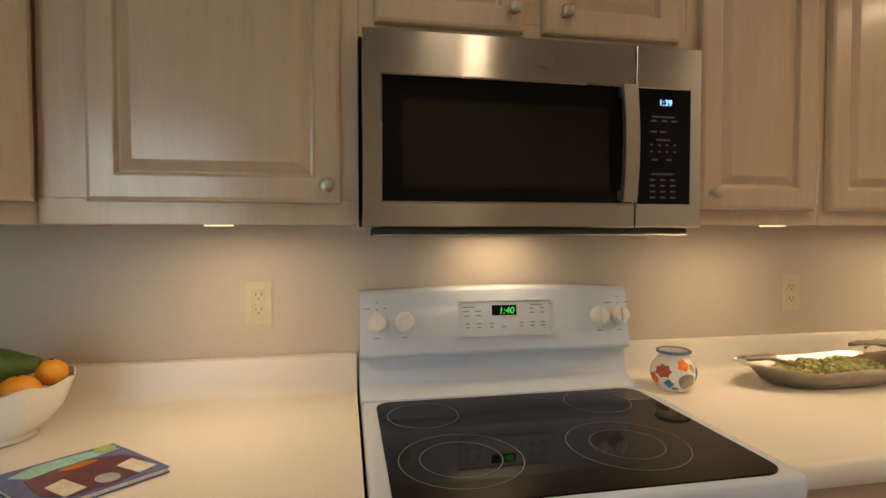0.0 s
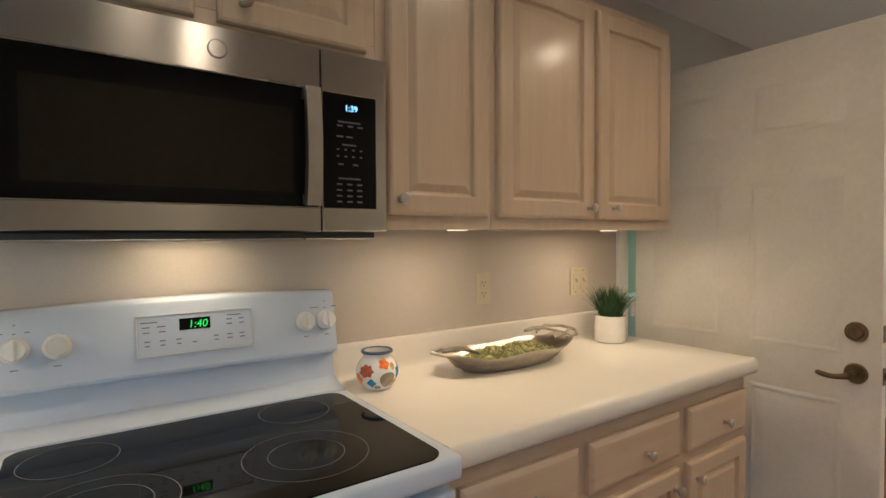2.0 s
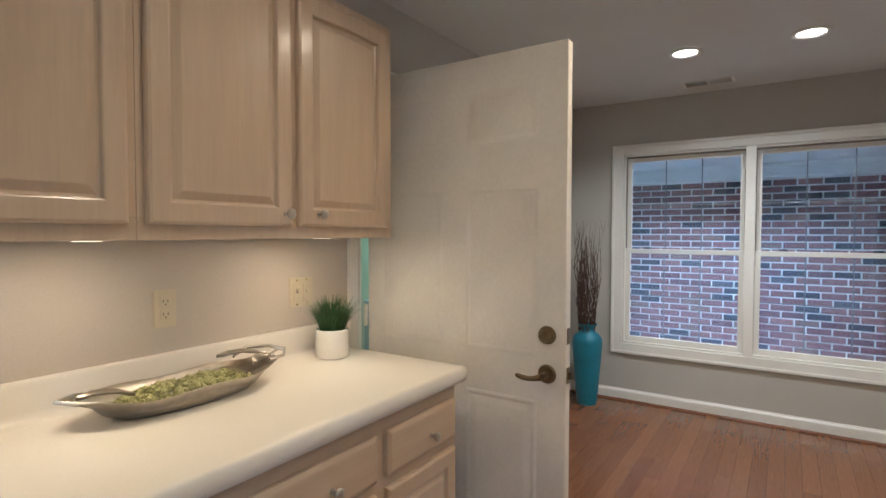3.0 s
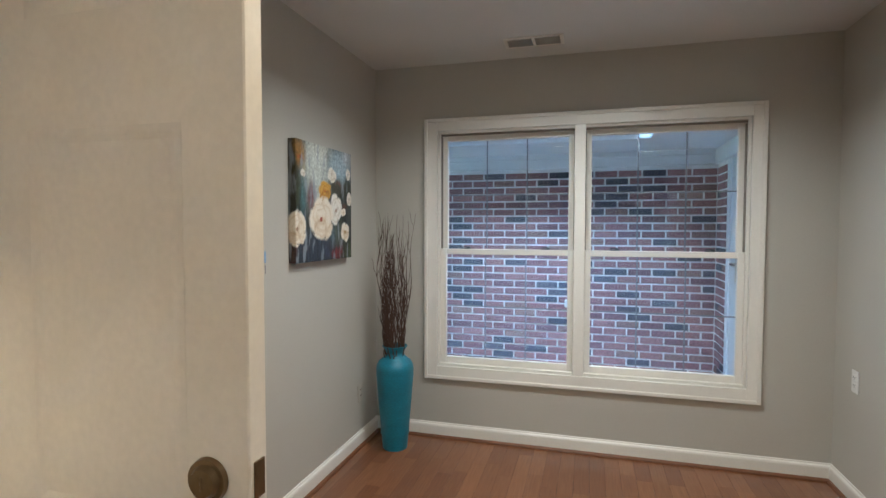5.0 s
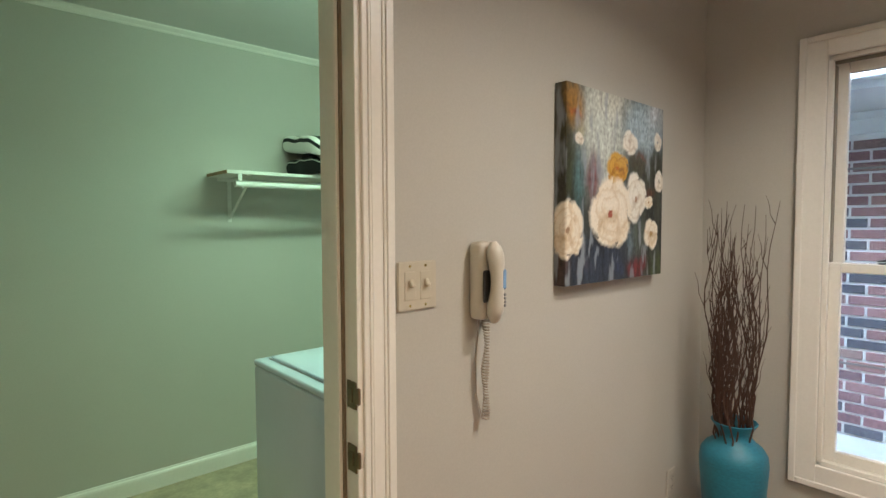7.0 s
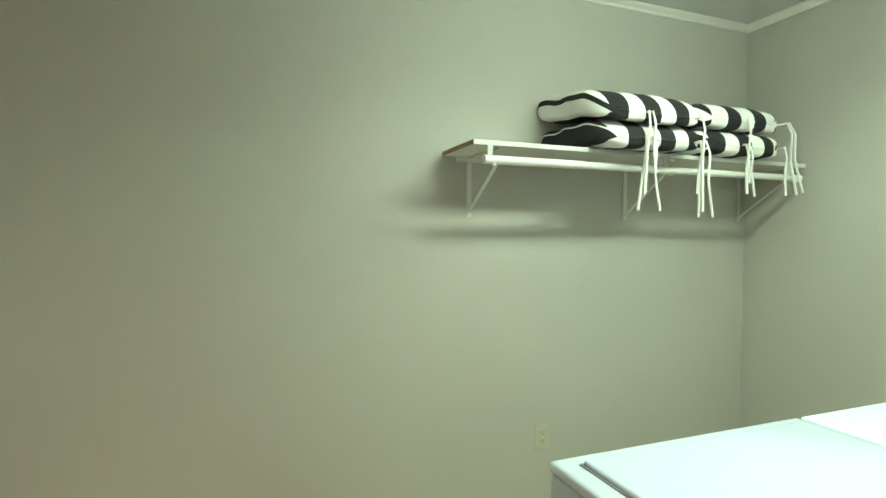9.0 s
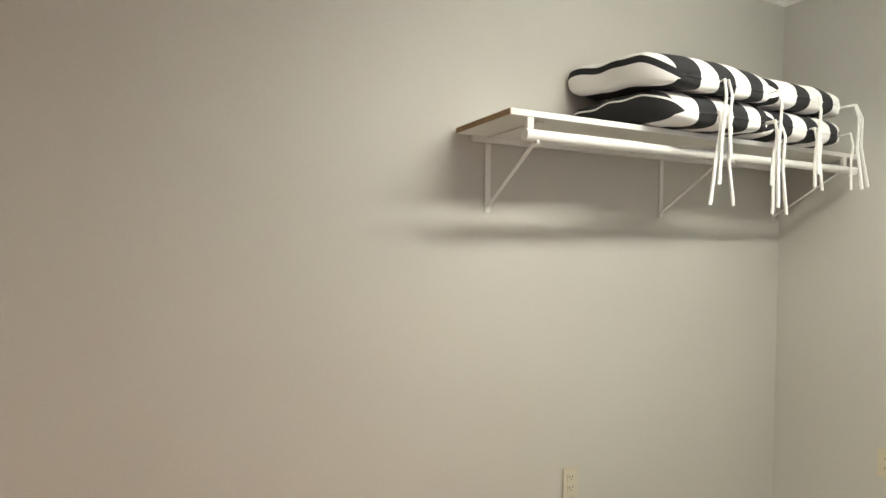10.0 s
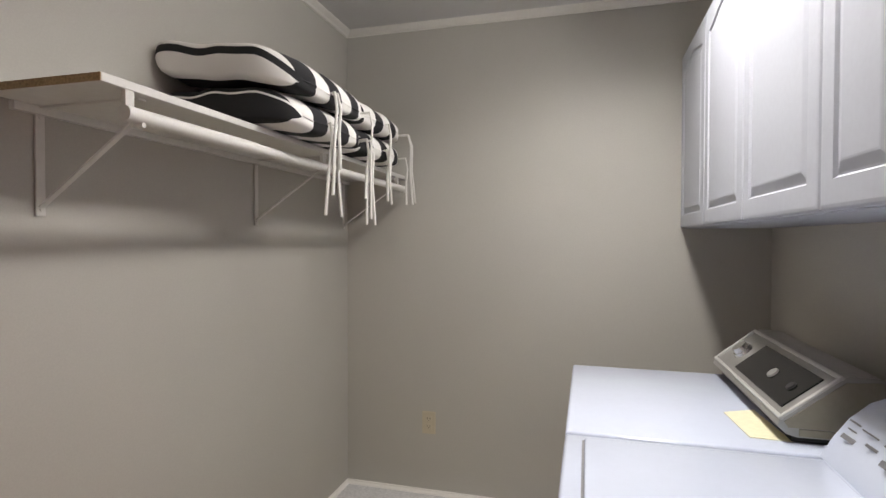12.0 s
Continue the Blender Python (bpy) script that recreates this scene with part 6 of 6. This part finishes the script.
def cushion(x0, x1, z0, material, yfront, label, sag=0.0, seed=1, strings=(), rise=0.012, boxing=0.0):
    """A soft box cushion, seamed at top and foot, its front sagging over the shelf."""
    r = random.Random(seed)
    t = thing("seat_cushion", ((x0 + x1) / 2, 1.95, z0), label, "cushion", "striped cushions")
    nx, ny = 26, 30
    yb, th = 2.094, 0.114
    bm = bmesh.new()
    layers = []
    for side in (1, -1):
        g = []
        for i in range(nx + 1):
            row = []
            for j in range(ny + 1):
                u, v = 0.5 - 0.5 * math.cos(math.pi * i / nx), 0.5 - 0.5 * math.cos(math.pi * j / ny)
                eu, ev = 1 - abs(2 * u - 1) ** (5 + 10 * min(1, 1.6 * v)), 1 - abs(2 * v - 1) ** (5 if v < 0.5 else 30)
                thick = th / 2 * (0.08 + 0.92 * max(0, ev) ** 0.46) * (0.66 + 0.34 * max(0, eu) ** 0.5) * (0.90 + 0.10 * (1 - (2 * u - 1) ** 2))
                y = yfront + (yb - yfront) * v
                # the front corners are rounded in plan, the front itself bows a little
                rc = max(0.0, 1 - (y - yfront) / 0.095)
                hw = (x1 - x0) / 2 - 0.060 * (1 - math.sqrt(max(0.0, 1 - rc * rc)))
                x = (x0 + x1) / 2 + hw * (2 * u - 1)
                y += 0.020 * (2 * u - 1) ** 4 * (1 - v)
                # puckers where the ties and the seam pull the cloth
                pk = max(0.0, 1 - 6 * v) * 0.0035 * math.sin(40 * x + 2 * seed) + max(0.0, abs(2 * u - 1) - 0.8) * 0.012 * math.sin(46 * y + seed)
                cx = 0.008 * math.sin(9 * v + seed) * (abs(2 * u - 1) ** 3)
                wob = 0.007 * noise.noise(Vector((x * 9, y * 9, seed))) + pk * side
                out = max(0.0, (SYF - y) / (SYF - yfront))
                zc = z0 + th / 2 - sag * out ** 1.5 + rise * max(0.0, v - 0.3)
                row.append(bm.verts.new((x + cx, y, zc + side * thick + wob)))
            g.append(row)
        layers.append(g)
        for i in range(nx):
            for j in range(ny):
                bm.faces.new((g[i][j], g[i + 1][j], g[i + 1][j + 1], g[i][j + 1]))
    a, b = layers
    lower = {}
    rim = [(i, 0) for i in range(nx)] + [(nx, j) for j in range(ny)] + [(i, ny) for i in range(nx, 0, -1)] + [(0, j) for j in range(ny, 0, -1)]
    mids = []
    cxm, cym = (x0 + x1) / 2, (yfront + yb) / 2
    for i, j in rim:
        p = (a[i][j].co + b[i][j].co) / 2
        d = Vector(((i == nx) - (i == 0), (j == ny) - (j == 0), 0))
        mids.append(bm.verts.new(p + d * 0.0035 if j != ny else p))
    for k in range(len(rim)):
        q = (k + 1) % len(rim)
        (i, j), (i2, j2) = rim[k], rim[q]
        bm.faces.new((a[i][j], a[i2][j2], mids[q], mids[k]))
        bm.faces.new((mids[k], mids[q], b[i2][j2], b[i][j]))
        if i == i2 and i in (0, nx):
            for ii, jj, kk in ((i, j, k), (i2, j2, q)):
                full = (a[ii][jj].co - b[ii][jj].co).length
                s = 1 if i else -1
                for vert, d in ((a[ii][jj], 0.0), (mids[kk], full / 2), (b[ii][jj], full)):
                    lower[(vert, i)] = s * (boxing + d)
    # cloth length across the cushion, from its middle, drives the stripes
    run = {}
    for g in layers:
        for j in range(ny + 1):
            m = nx // 2
            run[g[m][j]] = 0.0
            for i in range(m, nx):
                run[g[i + 1][j]] = run[g[i][j]] + (g[i + 1][j].co - g[i][j].co).length
            for i in range(m, 0, -1):
                run[g[i - 1][j]] = run[g[i][j]] - (g[i - 1][j].co - g[i][j].co).length
    for k, (i, j) in enumerate(rim):
        s = (i == nx) - (i == 0)
        run[mids[k]] = run[a[i][j]] + s * 0.5 * (a[i][j].co - b[i][j].co).length * (0 < j < ny)
    uv = bm.loops.layers.uv.new("cloth")
    middle = set(mids)
    for f in bm.faces:
        for lp in f.loops:
            lp[uv].uv = (run[lp.vert], 0)
        for i in (0, nx):
            if all((lp.vert, i) in lower for lp in f.loops) and any(lp.vert in middle for lp in f.loops):
                for lp in f.loops:
                    lp[uv].uv = (lower[(lp.vert, i)], 0)
    part("cover", bm, material, t, smooth=True)
    for frac, lenz, dx in strings:
        bm = bmesh.new()
        x = x0 + (x1 - x0) * frac
        zt = z0 + th / 2 - sag
        x -= 0.030 * (frac > 0.93)
        tube(bm, [(x, yfront + (0.050 if frac > 0.93 else 0.006), zt + 0.004), (x + dx * 0.2, yfront - 0.014, zt + 0.008), (x + dx * 0.4 + 0.003, yfront - 0.022, zt - 0.04), (x + dx * 0.5 - 0.004, yfront - 0.018, zt - lenz * 0.5), (x + dx, yfront - 0.016, zt - lenz)],
             [0.0030, 0.0042, 0.0046, 0.0050, 0.0054], 6)
        part("tie_tape", bm, COTTON, t, "white cotton tie tape", smooth=True)
    return t


ZS = 1.683
cushion(3.618, 4.105, ZS, STR1, 1.655, "black and white striped seat cushion, lowest on the shelf", 0.036, 1, ((0.36, 0.27, -0.045), (0.38, 0.27, 0.05), (0.90, 0.20, -0.02), (0.96, 0.29, -0.01), (0.99, 0.29, 0.05)), boxing=0.148 * 3.46 - 0.006)
cushion(3.600, 4.090, ZS + 0.110, STR2, 1.640, "black and white striped seat cushion on top of another", 0.056, 2, ((0.38, 0.30, -0.02), (0.40, 0.22, 0.02), (0.96, 0.36, 0.01)), 0.056, boxing=0.148 * 2.94 + 0.052)
cushion(4.150, 4.625, ZS, STR3, 1.700, "black and white striped seat cushion, low in the farther pile", 0.022, 3, ((0.42, 0.20, 0.01), (0.45, 0.21, 0.04), (0.97, 0.20, 0.01)))
cushion(4.135, 4.610, ZS + 0.108, STR4, 1.690, "black and white striped seat cushion on the farther pile", 0.026, 4, ((0.45, 0.26, 0.01), (0.97, 0.30, 0.08), (0.99, 0.29, 0.11)))


def machine(x0, x1, label, kind):
    t = thing(kind, ((x0 + x1) / 2, 0.5, 0), label, kind.replace("_", " "), "laundry machines")
    part("body", boxes((x0, x1, 0.19, 0.941, 0.015, 0.880), bevel=0.010, seg=3), ENAMEL, t, smooth=True)
    part("top_panel", boxes((x0 - 0.001, x1 + 0.001, 0.19, 0.945, 0.881, 0.905), bevel=0.009, seg=3), ENAMEL, t, smooth=True)
    return t


MX0, MXM, MX1 = 2.925, 3.627, 4.330
wash = machine(MX0 + 0.003, MXM - 0.007, "white top-loading washer with a closed lid", "washing_machine")
part("lid", boxes((MX0 + 0.050, MXM - 0.052, 0.430, 0.900, 0.903, 0.917), bevel=0.006, seg=3), ENAMEL, wash, "white closed lid", smooth=True)
# flat grey sheet under the lid; its colour draws the shadow line
part("lid_shade", boxes((MX0 + 0.045, MXM - 0.047, 0.425, 0.905, 0.9055, 0.9075)), GREYINK, wash, "grey sheet coloured as the shadow round the lid")


def console(x0, x1, prof, material, parent, name, label):
    bm = bmesh.new()
    a, b = [bm.verts.new((x0, y, z)) for y, z in prof], [bm.verts.new((x1, y, z)) for y, z in prof]
    for k in range(len(prof)):
        j = (k + 1) % len(prof)
        bm.faces.new((a[k], a[j], b[j], b[k]))
    bm.faces.new(a), bm.faces.new(list(reversed(b)))
    return part(name, bm, material, parent, label, smooth=True)


WP = [(0.19, 0.906), (0.418, 0.906), (0.414, 0.915), (0.395, 0.950), (0.366, 0.992), (0.328, 1.027), (0.285, 1.045), (0.255, 1.053), (0.19, 1.053)]
wc = console(MX0 + 0.006, MXM + 0.001, WP, ENAMEL, wash, "console", "white rounded control console")
for k, (dx, du, w, h) in enumerate(((0.03, 0.022, 0.030, 0.004), (0.035, 0.006, 0.020, 0.003), (0.05, -0.012, 0.040, 0.010), (0.10, 0.02, 0.05, 0.003), (0.12, 0.0, 0.03, 0.006), (0.18, 0.018, 0.05, 0.004), (0.20, -0.01, 0.05, 0.012), (0.27, 0.01, 0.04, 0.004))):
    m = pose(MXM - 0.008 - dx, 0.3805 - du * 0.56, 0.974 + du * 0.83, 0, 0, 0) @ pose(0, 0, 0, 32, 0, 0)
    bm = bmesh.new()
    bmesh.ops.create_cube(bm, size=1, matrix=m @ pose(0, 0, 0, 0, 0, 25) @ Matrix.Diagonal((w, 0.006, h, 1)))
    part("printed_mark", bm, GREYINK, wc, "grey printed mark")
for dx in (0.34, 0.50):
    q = Vector((0, 0.85, 0.53))
    bm = disc(bmesh.new(), (MXM - dx, 0.390, 0.977), q, 0.026, 0.030, 28, 0.023)
    part("dial", bm, WHITEPL, wc, "white control dial", smooth=True)

dry = machine(MXM + 0.006, MX1 - 0.003, "white dryer with a silver control console", "tumble_dryer")
DP = [(0.19, 0.920), (0.440, 0.920), (0.462, 0.926), (0.478, 0.942), (0.474, 0.956), (0.350, 1.058), (0.338, 1.064), (0.28, 1.062), (0.19, 1.0)]


def console_end_bm(x0, x1):
    """The thin end plate of the dryer's console, a little inside its outline."""
    bm = bmesh.new()
    rows = [(0.20, 0.942), (0.458, 0.942), (0.466, 0.954), (0.346, 1.050), (0.28, 1.054), (0.20, 0.998)]
    a, b = [bm.verts.new((x0, y, z)) for y, z in rows], [bm.verts.new((x1, y, z)) for y, z in rows]
    for k in range(len(rows)):
        j = (k + 1) % len(rows)
        bm.faces.new((a[k], a[j], b[j], b[k]))
    bm.faces.new(a), bm.faces.new(list(reversed(b)))
    return bm


SILVERPL = surface("silver_grey_plastic", (0.36, 0.35, 0.325), 0.32, 0.5, big=0.05, fine=0.04, bump=0.02)
DARKSIDE = surface("warm_grey_plastic", (0.30, 0.27, 0.20), 0.5, big=0.05, fine=0.04, bump=0.02)
dc = console(MXM + 0.065, MX1 - 0.010, DP, SILVERPL, dry, "console", "silver control console")
part("console_end", boxes((MXM + 0.062, MXM + 0.0655, 0.20, 0.436, 0.923, 0.940), bevel=0.001), DARKSIDE, dc)
part("end_panel", console_end_bm(MXM + 0.0615, MXM + 0.0648), DARKSIDE, dc, "olive-grey plastic end")
SL = math.degrees(math.atan2(1.058 - 0.956, 0.474 - 0.350))


def on_console(x, s, out=0.0):
    """A plane on the dryer's sloping face: x runs along it, s metres up the slope from its foot."""
    a = radians(SL)
    y, z = 0.474 - s * math.cos(a), 0.956 + s * math.sin(a)
    return pose(x, y + out * math.sin(a), z + out * math.cos(a), 0, 0, 180) @ pose(0, 0, 0, SL, 0, 0)


bm = bmesh.new()
q = bmesh.ops.create_cube(bm, size=1, matrix=on_console(3.940, 0.080) @ Matrix.Diagonal((0.40, 0.112, 0.006, 1)))
bmesh.ops.bevel(bm, geom=list({e for v in q["verts"] for e in v.link_edges}), offset=0.002, affect="EDGES")
part("display_panel", bm, BLACKGLASS, dc, "dark control window")
bm = bmesh.new()
for dx, ds, w, h in ((4.005, 0.006, 0.628, 0.010), (4.005, 0.158, 0.628, 0.010), (3.697, 0.082, 0.010, 0.142), (4.314, 0.082, 0.010, 0.142)):
    q = bmesh.ops.create_cube(bm, size=1, matrix=on_console(dx, ds, 0.002) @ Matrix.Diagonal((w, h, 0.009, 1)))
    bmesh.ops.bevel(bm, geom=list({e for v in q["verts"] for e in v.link_edges}), offset=0.002, affect="EDGES")
part("console_rim", bm, surface("pale_silver_plastic", (0.55, 0.54, 0.51), 0.3, 0.3, bump=0), dc, "pale silver raised rim")
part("console_foot", boxes((MXM + 0.075, MX1 - 0.015, 0.200, 0.447, 0.9055, 0.922), bevel=0.001), DARK, dc, "dark recessed foot")
for x, r in ((4.215, 0.027),):
    bm = bmesh.new()
    bmesh.ops.create_cone(bm, cap_ends=True, segments=36, radius1=r * 1.2, radius2=r * 1.1, depth=0.010, matrix=on_console(x, 0.080, 0.005))
    bmesh.ops.create_cone(bm, cap_ends=True, segments=36, radius1=r, radius2=r * 0.85, depth=0.018, matrix=on_console(x, 0.080, 0.015))
    part("dial", bm, STEEL, dc, "chrome control dial", smooth=True)
for x, r, mat in ((3.93, 0.017, SILVERPL), (3.80, 0.013, DARK)):
    bm = bmesh.new()
    bmesh.ops.create_cone(bm, cap_ends=True, segments=28, radius1=r, radius2=r * 0.9, depth=0.006, matrix=on_console(x, 0.078, 0.005))
    part("button", bm, mat, dc, "round console button", smooth=True)
note = thing("paper_note", (3.80, 0.52, 0.9055), "pale yellow paper lying on the dryer's top", "paper")
bm = bmesh.new()
pp = [(3.885, 0.545), (3.925, 0.462), (3.700, 0.444), (3.705, 0.530)]
lo, hi = [bm.verts.new((x, y, 0.9055)) for x, y in pp], [bm.verts.new((x, y, 0.9065 + 0.001 * (k % 2))) for k, (x, y) in enumerate(pp)]
for k in range(4):
    bm.faces.new((lo[k], lo[(k + 1) % 4], hi[(k + 1) % 4], hi[k]))
bm.faces.new(hi), bm.faces.new(lo)
part("sheet", bm, surface("yellow_paper", (0.76, 0.71, 0.48), 0.8, bump=0.02), note)

CABZ = 2.165
for x0, x1, n in ((3.150, 3.432, 1), (3.4325, 4.390, 2), (4.3905, 4.868, 1)):
    cab = thing("laundry_wall_cabinet", ((x0 + x1) / 2, 0.32, 1.41), "white raised-panel wall cabinet with %s above the laundry machines" % ("two doors" if n == 2 else "one door"), "cabinet", "laundry wall cabinets")
    part("body", boxes((x0, x1, 0.1415, 0.480, 1.412, CABZ), bevel=0.001), LAUNDRYCAB, cab)
    w = (x1 - x0) / n
    for k in range(n):
        d0, d1 = x0 + k * w + 0.002, x0 + (k + 1) * w - 0.002
        part("door", panel_bm(d1 - d0, CABZ - 1.419, FOIL, facing_north(d1, 0.4805, 1.415), 0.030), LAUNDRYCAB, cab)

# far end of the south wall: a white closed door
d4 = thing("door_4", (3.4, SY, 0), "closed white painted door in the south wall", "door", kind="structure")
part("slab", boxes((2.98, 3.80, SY + 0.001, SY + 0.012, 0.004, 2.035), bevel=0.003), TRIM, d4)
part("casing", boxes((3.805, 3.885, SY, SY + 0.020, 0.0, 2.12), (2.895, 2.975, SY, SY + 0.020, 0.0, 2.12), (2.975, 3.805, SY, SY + 0.020, 2.04, 2.12), bevel=0.003), TRIM, d4)
bm = disc(bmesh.new(), (3.73, SY + 0.016, 0.92), (0, 1, 0), 0.03, 0.008, 28)
tube(bm, [(3.73, SY + 0.02, 0.92), (3.73, SY + 0.055, 0.92), (3.66, SY + 0.055, 0.918), (3.62, SY + 0.055, 0.915)], 0.010, 10)
part("lever_handle", bm, BRONZE, d4, "aged brass lever handle", smooth=True)

# glass door behind the start of the walk, where the daylight comes in
d5 = thing("door_5", (-1.60, SY, 0), "white framed glass door in the south wall", "door", kind="structure")
part("frame", frame_bm(-2.10, -1.10, 0.0, 2.05, -2.03, -1.17, 0.10, 1.98, SY - 0.10, SY - 0.02), TRIM, d5)
part("pane", boxes((-2.04, -1.16, SY - 0.066, SY - 0.060, 0.09, 1.99)), GLASS, d5, "clear glass pane").visible_shadow = False

# ---- many alike pieces last: floor boards, bricks ----
def slab_mesh(name, w, d, h, material, bevel):
    bm = boxes((-w / 2, w / 2, -d / 2, d / 2, -h, 0))
    top = [e for e in bm.edges if all(v.co.z > -1e-6 for v in e.verts)]
    bmesh.ops.bevel(bm, geom=top, offset=bevel, segments=1, affect="EDGES")
    me = bpy.data.meshes.new(name)
    bm.to_mesh(me)
    bm.free()
    me.materials.append(material)
    return me


rnd = random.Random(21)
PW = 0.083
lens = [0.45, 0.6, 0.75, 0.9, 1.05, 1.2, 1.4]
shared = {}
verts, faces = [], []


def slab_raw(x0, x1, y0, y1, z, b=0.0008, h=0.018):
    i = len(verts)
    verts.extend([(x0, y0, z - h), (x1, y0, z - h), (x1, y1, z - h), (x0, y1, z - h), (x0, y0, z - b), (x1, y0, z - b), (x1, y1, z - b), (x0, y1, z - b),
                  (x0 + b, y0 + b, z), (x1 - b, y0 + b, z), (x1 - b, y1 - b, z), (x0 + b, y1 - b, z)])
    for k in range(4):
        j = (k + 1) % 4
        faces.append((i + k, i + j, i + 4 + j, i + 4 + k))
        faces.append((i + 4 + k, i + 4 + j, i + 8 + j, i + 8 + k))
    faces.append((i + 8, i + 9, i + 10, i + 11))


count = 0
rows_n = int(abs(SY) / PW) + 1
for r in range(rows_n):
    y1 = -r * PW
    y0 = max(SY, y1 - PW)
    x = WX - rnd.uniform(0.0, 0.6)
    edges = [WX, max(x, KX0)]
    while edges[-1] > KX0:
        edges.append(max(KX0, edges[-1] - rnd.choice(lens)))
    for xb, xa in zip(edges, edges[1:]):
        if xb - xa < 0.02:
            continue
        if xa > 1.7 and y1 - y0 > 0.08 and count < 290:
            key = round(xb - xa, 3)
            if key not in shared:
                shared[key] = slab_mesh("floorboard", key - 0.0006, PW - 0.0006, 0.017, PLANK_A, 0.0005)
            o = new("floorboard", shared[key])
            o.parent = floor
            o.location = Vector(((xa + xb) / 2, (y0 + y1) / 2, 0)) - WORLD[floor]
            count += 1
        else:
            slab_raw(xa + 0.0004, xb - 0.0004, y0 + 0.0004, y1 - 0.0004, 0.0)
me = bpy.data.meshes.new("floorboards_joined")
me.from_pydata(verts, [], faces)
me.materials.append(PLANK_B)
o = new("floorboards_joined", me)
o.parent = floor
o.location = -WORLD[floor]
tagged(o, kind="stuff")

BL, BHt, JT = 0.1880, 0.0525, 0.0152
bm = bmesh.new()
box(bm, 0, 0.05, -BL / 2, BL / 2, -BHt / 2, BHt / 2, bevel=0.0025)
brick = bpy.data.meshes.new("brick")
bm.to_mesh(brick)
bm.free()
brick.materials.append(BRICK_A)
bm = bmesh.new()
box(bm, 0, 0.05, -BL / 4 + 0.0025, BL / 4 - 0.0025, -BHt / 2, BHt / 2, bevel=0.0025)
half = bpy.data.meshes.new("brick_half")
bm.to_mesh(half)
bm.free()
half.materials.append(BRICK_A)
rnd = random.Random(9)
verts, faces = [], []
count = 0
for r in range(28):
    z = 0.085 + BHt / 2 + r * (BHt + JT)
    if z > 1.93:
        break
    y = -2.437
    if r % 2:
        o = new("brick", half)
        o.parent = bwall
        o.location = Vector((BX + rnd.uniform(0, 0.002), y + BL / 4, z)) - WORLD[bwall]
        y += BL / 2 + JT
    while y < 2.9:
        c = y + BL / 2
        if c < -0.15 and count < 285:
            o = new("brick", brick)
            o.parent = bwall
            o.location = Vector((BX + rnd.uniform(0, 0.003), c, z)) - WORLD[bwall]
            count += 1
        else:
            i = len(verts)
            verts.extend([(x, yy, zz) for x in (BX + 0.001, BX + 0.05) for yy, zz in ((c - BL / 2, z - BHt / 2), (c + BL / 2, z - BHt / 2), (c + BL / 2, z + BHt / 2), (c - BL / 2, z + BHt / 2))])
            faces.extend([(i, i + 1, i + 2, i + 3), (i, i + 4, i + 5, i + 1), (i + 1, i + 5, i + 6, i + 2), (i + 2, i + 6, i + 7, i + 3), (i + 3, i + 7, i + 4, i)])
        y += BL + JT
    # the return of the wall at its corner
    x = BX - JT
    while x > 5.90:
        short = (r % 2 and x > BX - 2 * JT) or x - BL < 5.85
        w = BL / 2 if short else BL
        o = new("brick", half if short else brick)
        o.parent = bwall
        o.matrix_basis = Matrix.Translation(Vector((x - w / 2, -2.4375, z)) - WORLD[bwall]) @ pose(0, 0, 0, 0, 0, -90)
        x -= w + JT
me = bpy.data.meshes.new("bricks_joined")
me.from_pydata(verts, [], faces)
me.materials.append(BRICK_B)
o = new("bricks_joined", me)
o.parent = bwall
o.location = -WORLD[bwall]
tagged(o, kind="stuff")
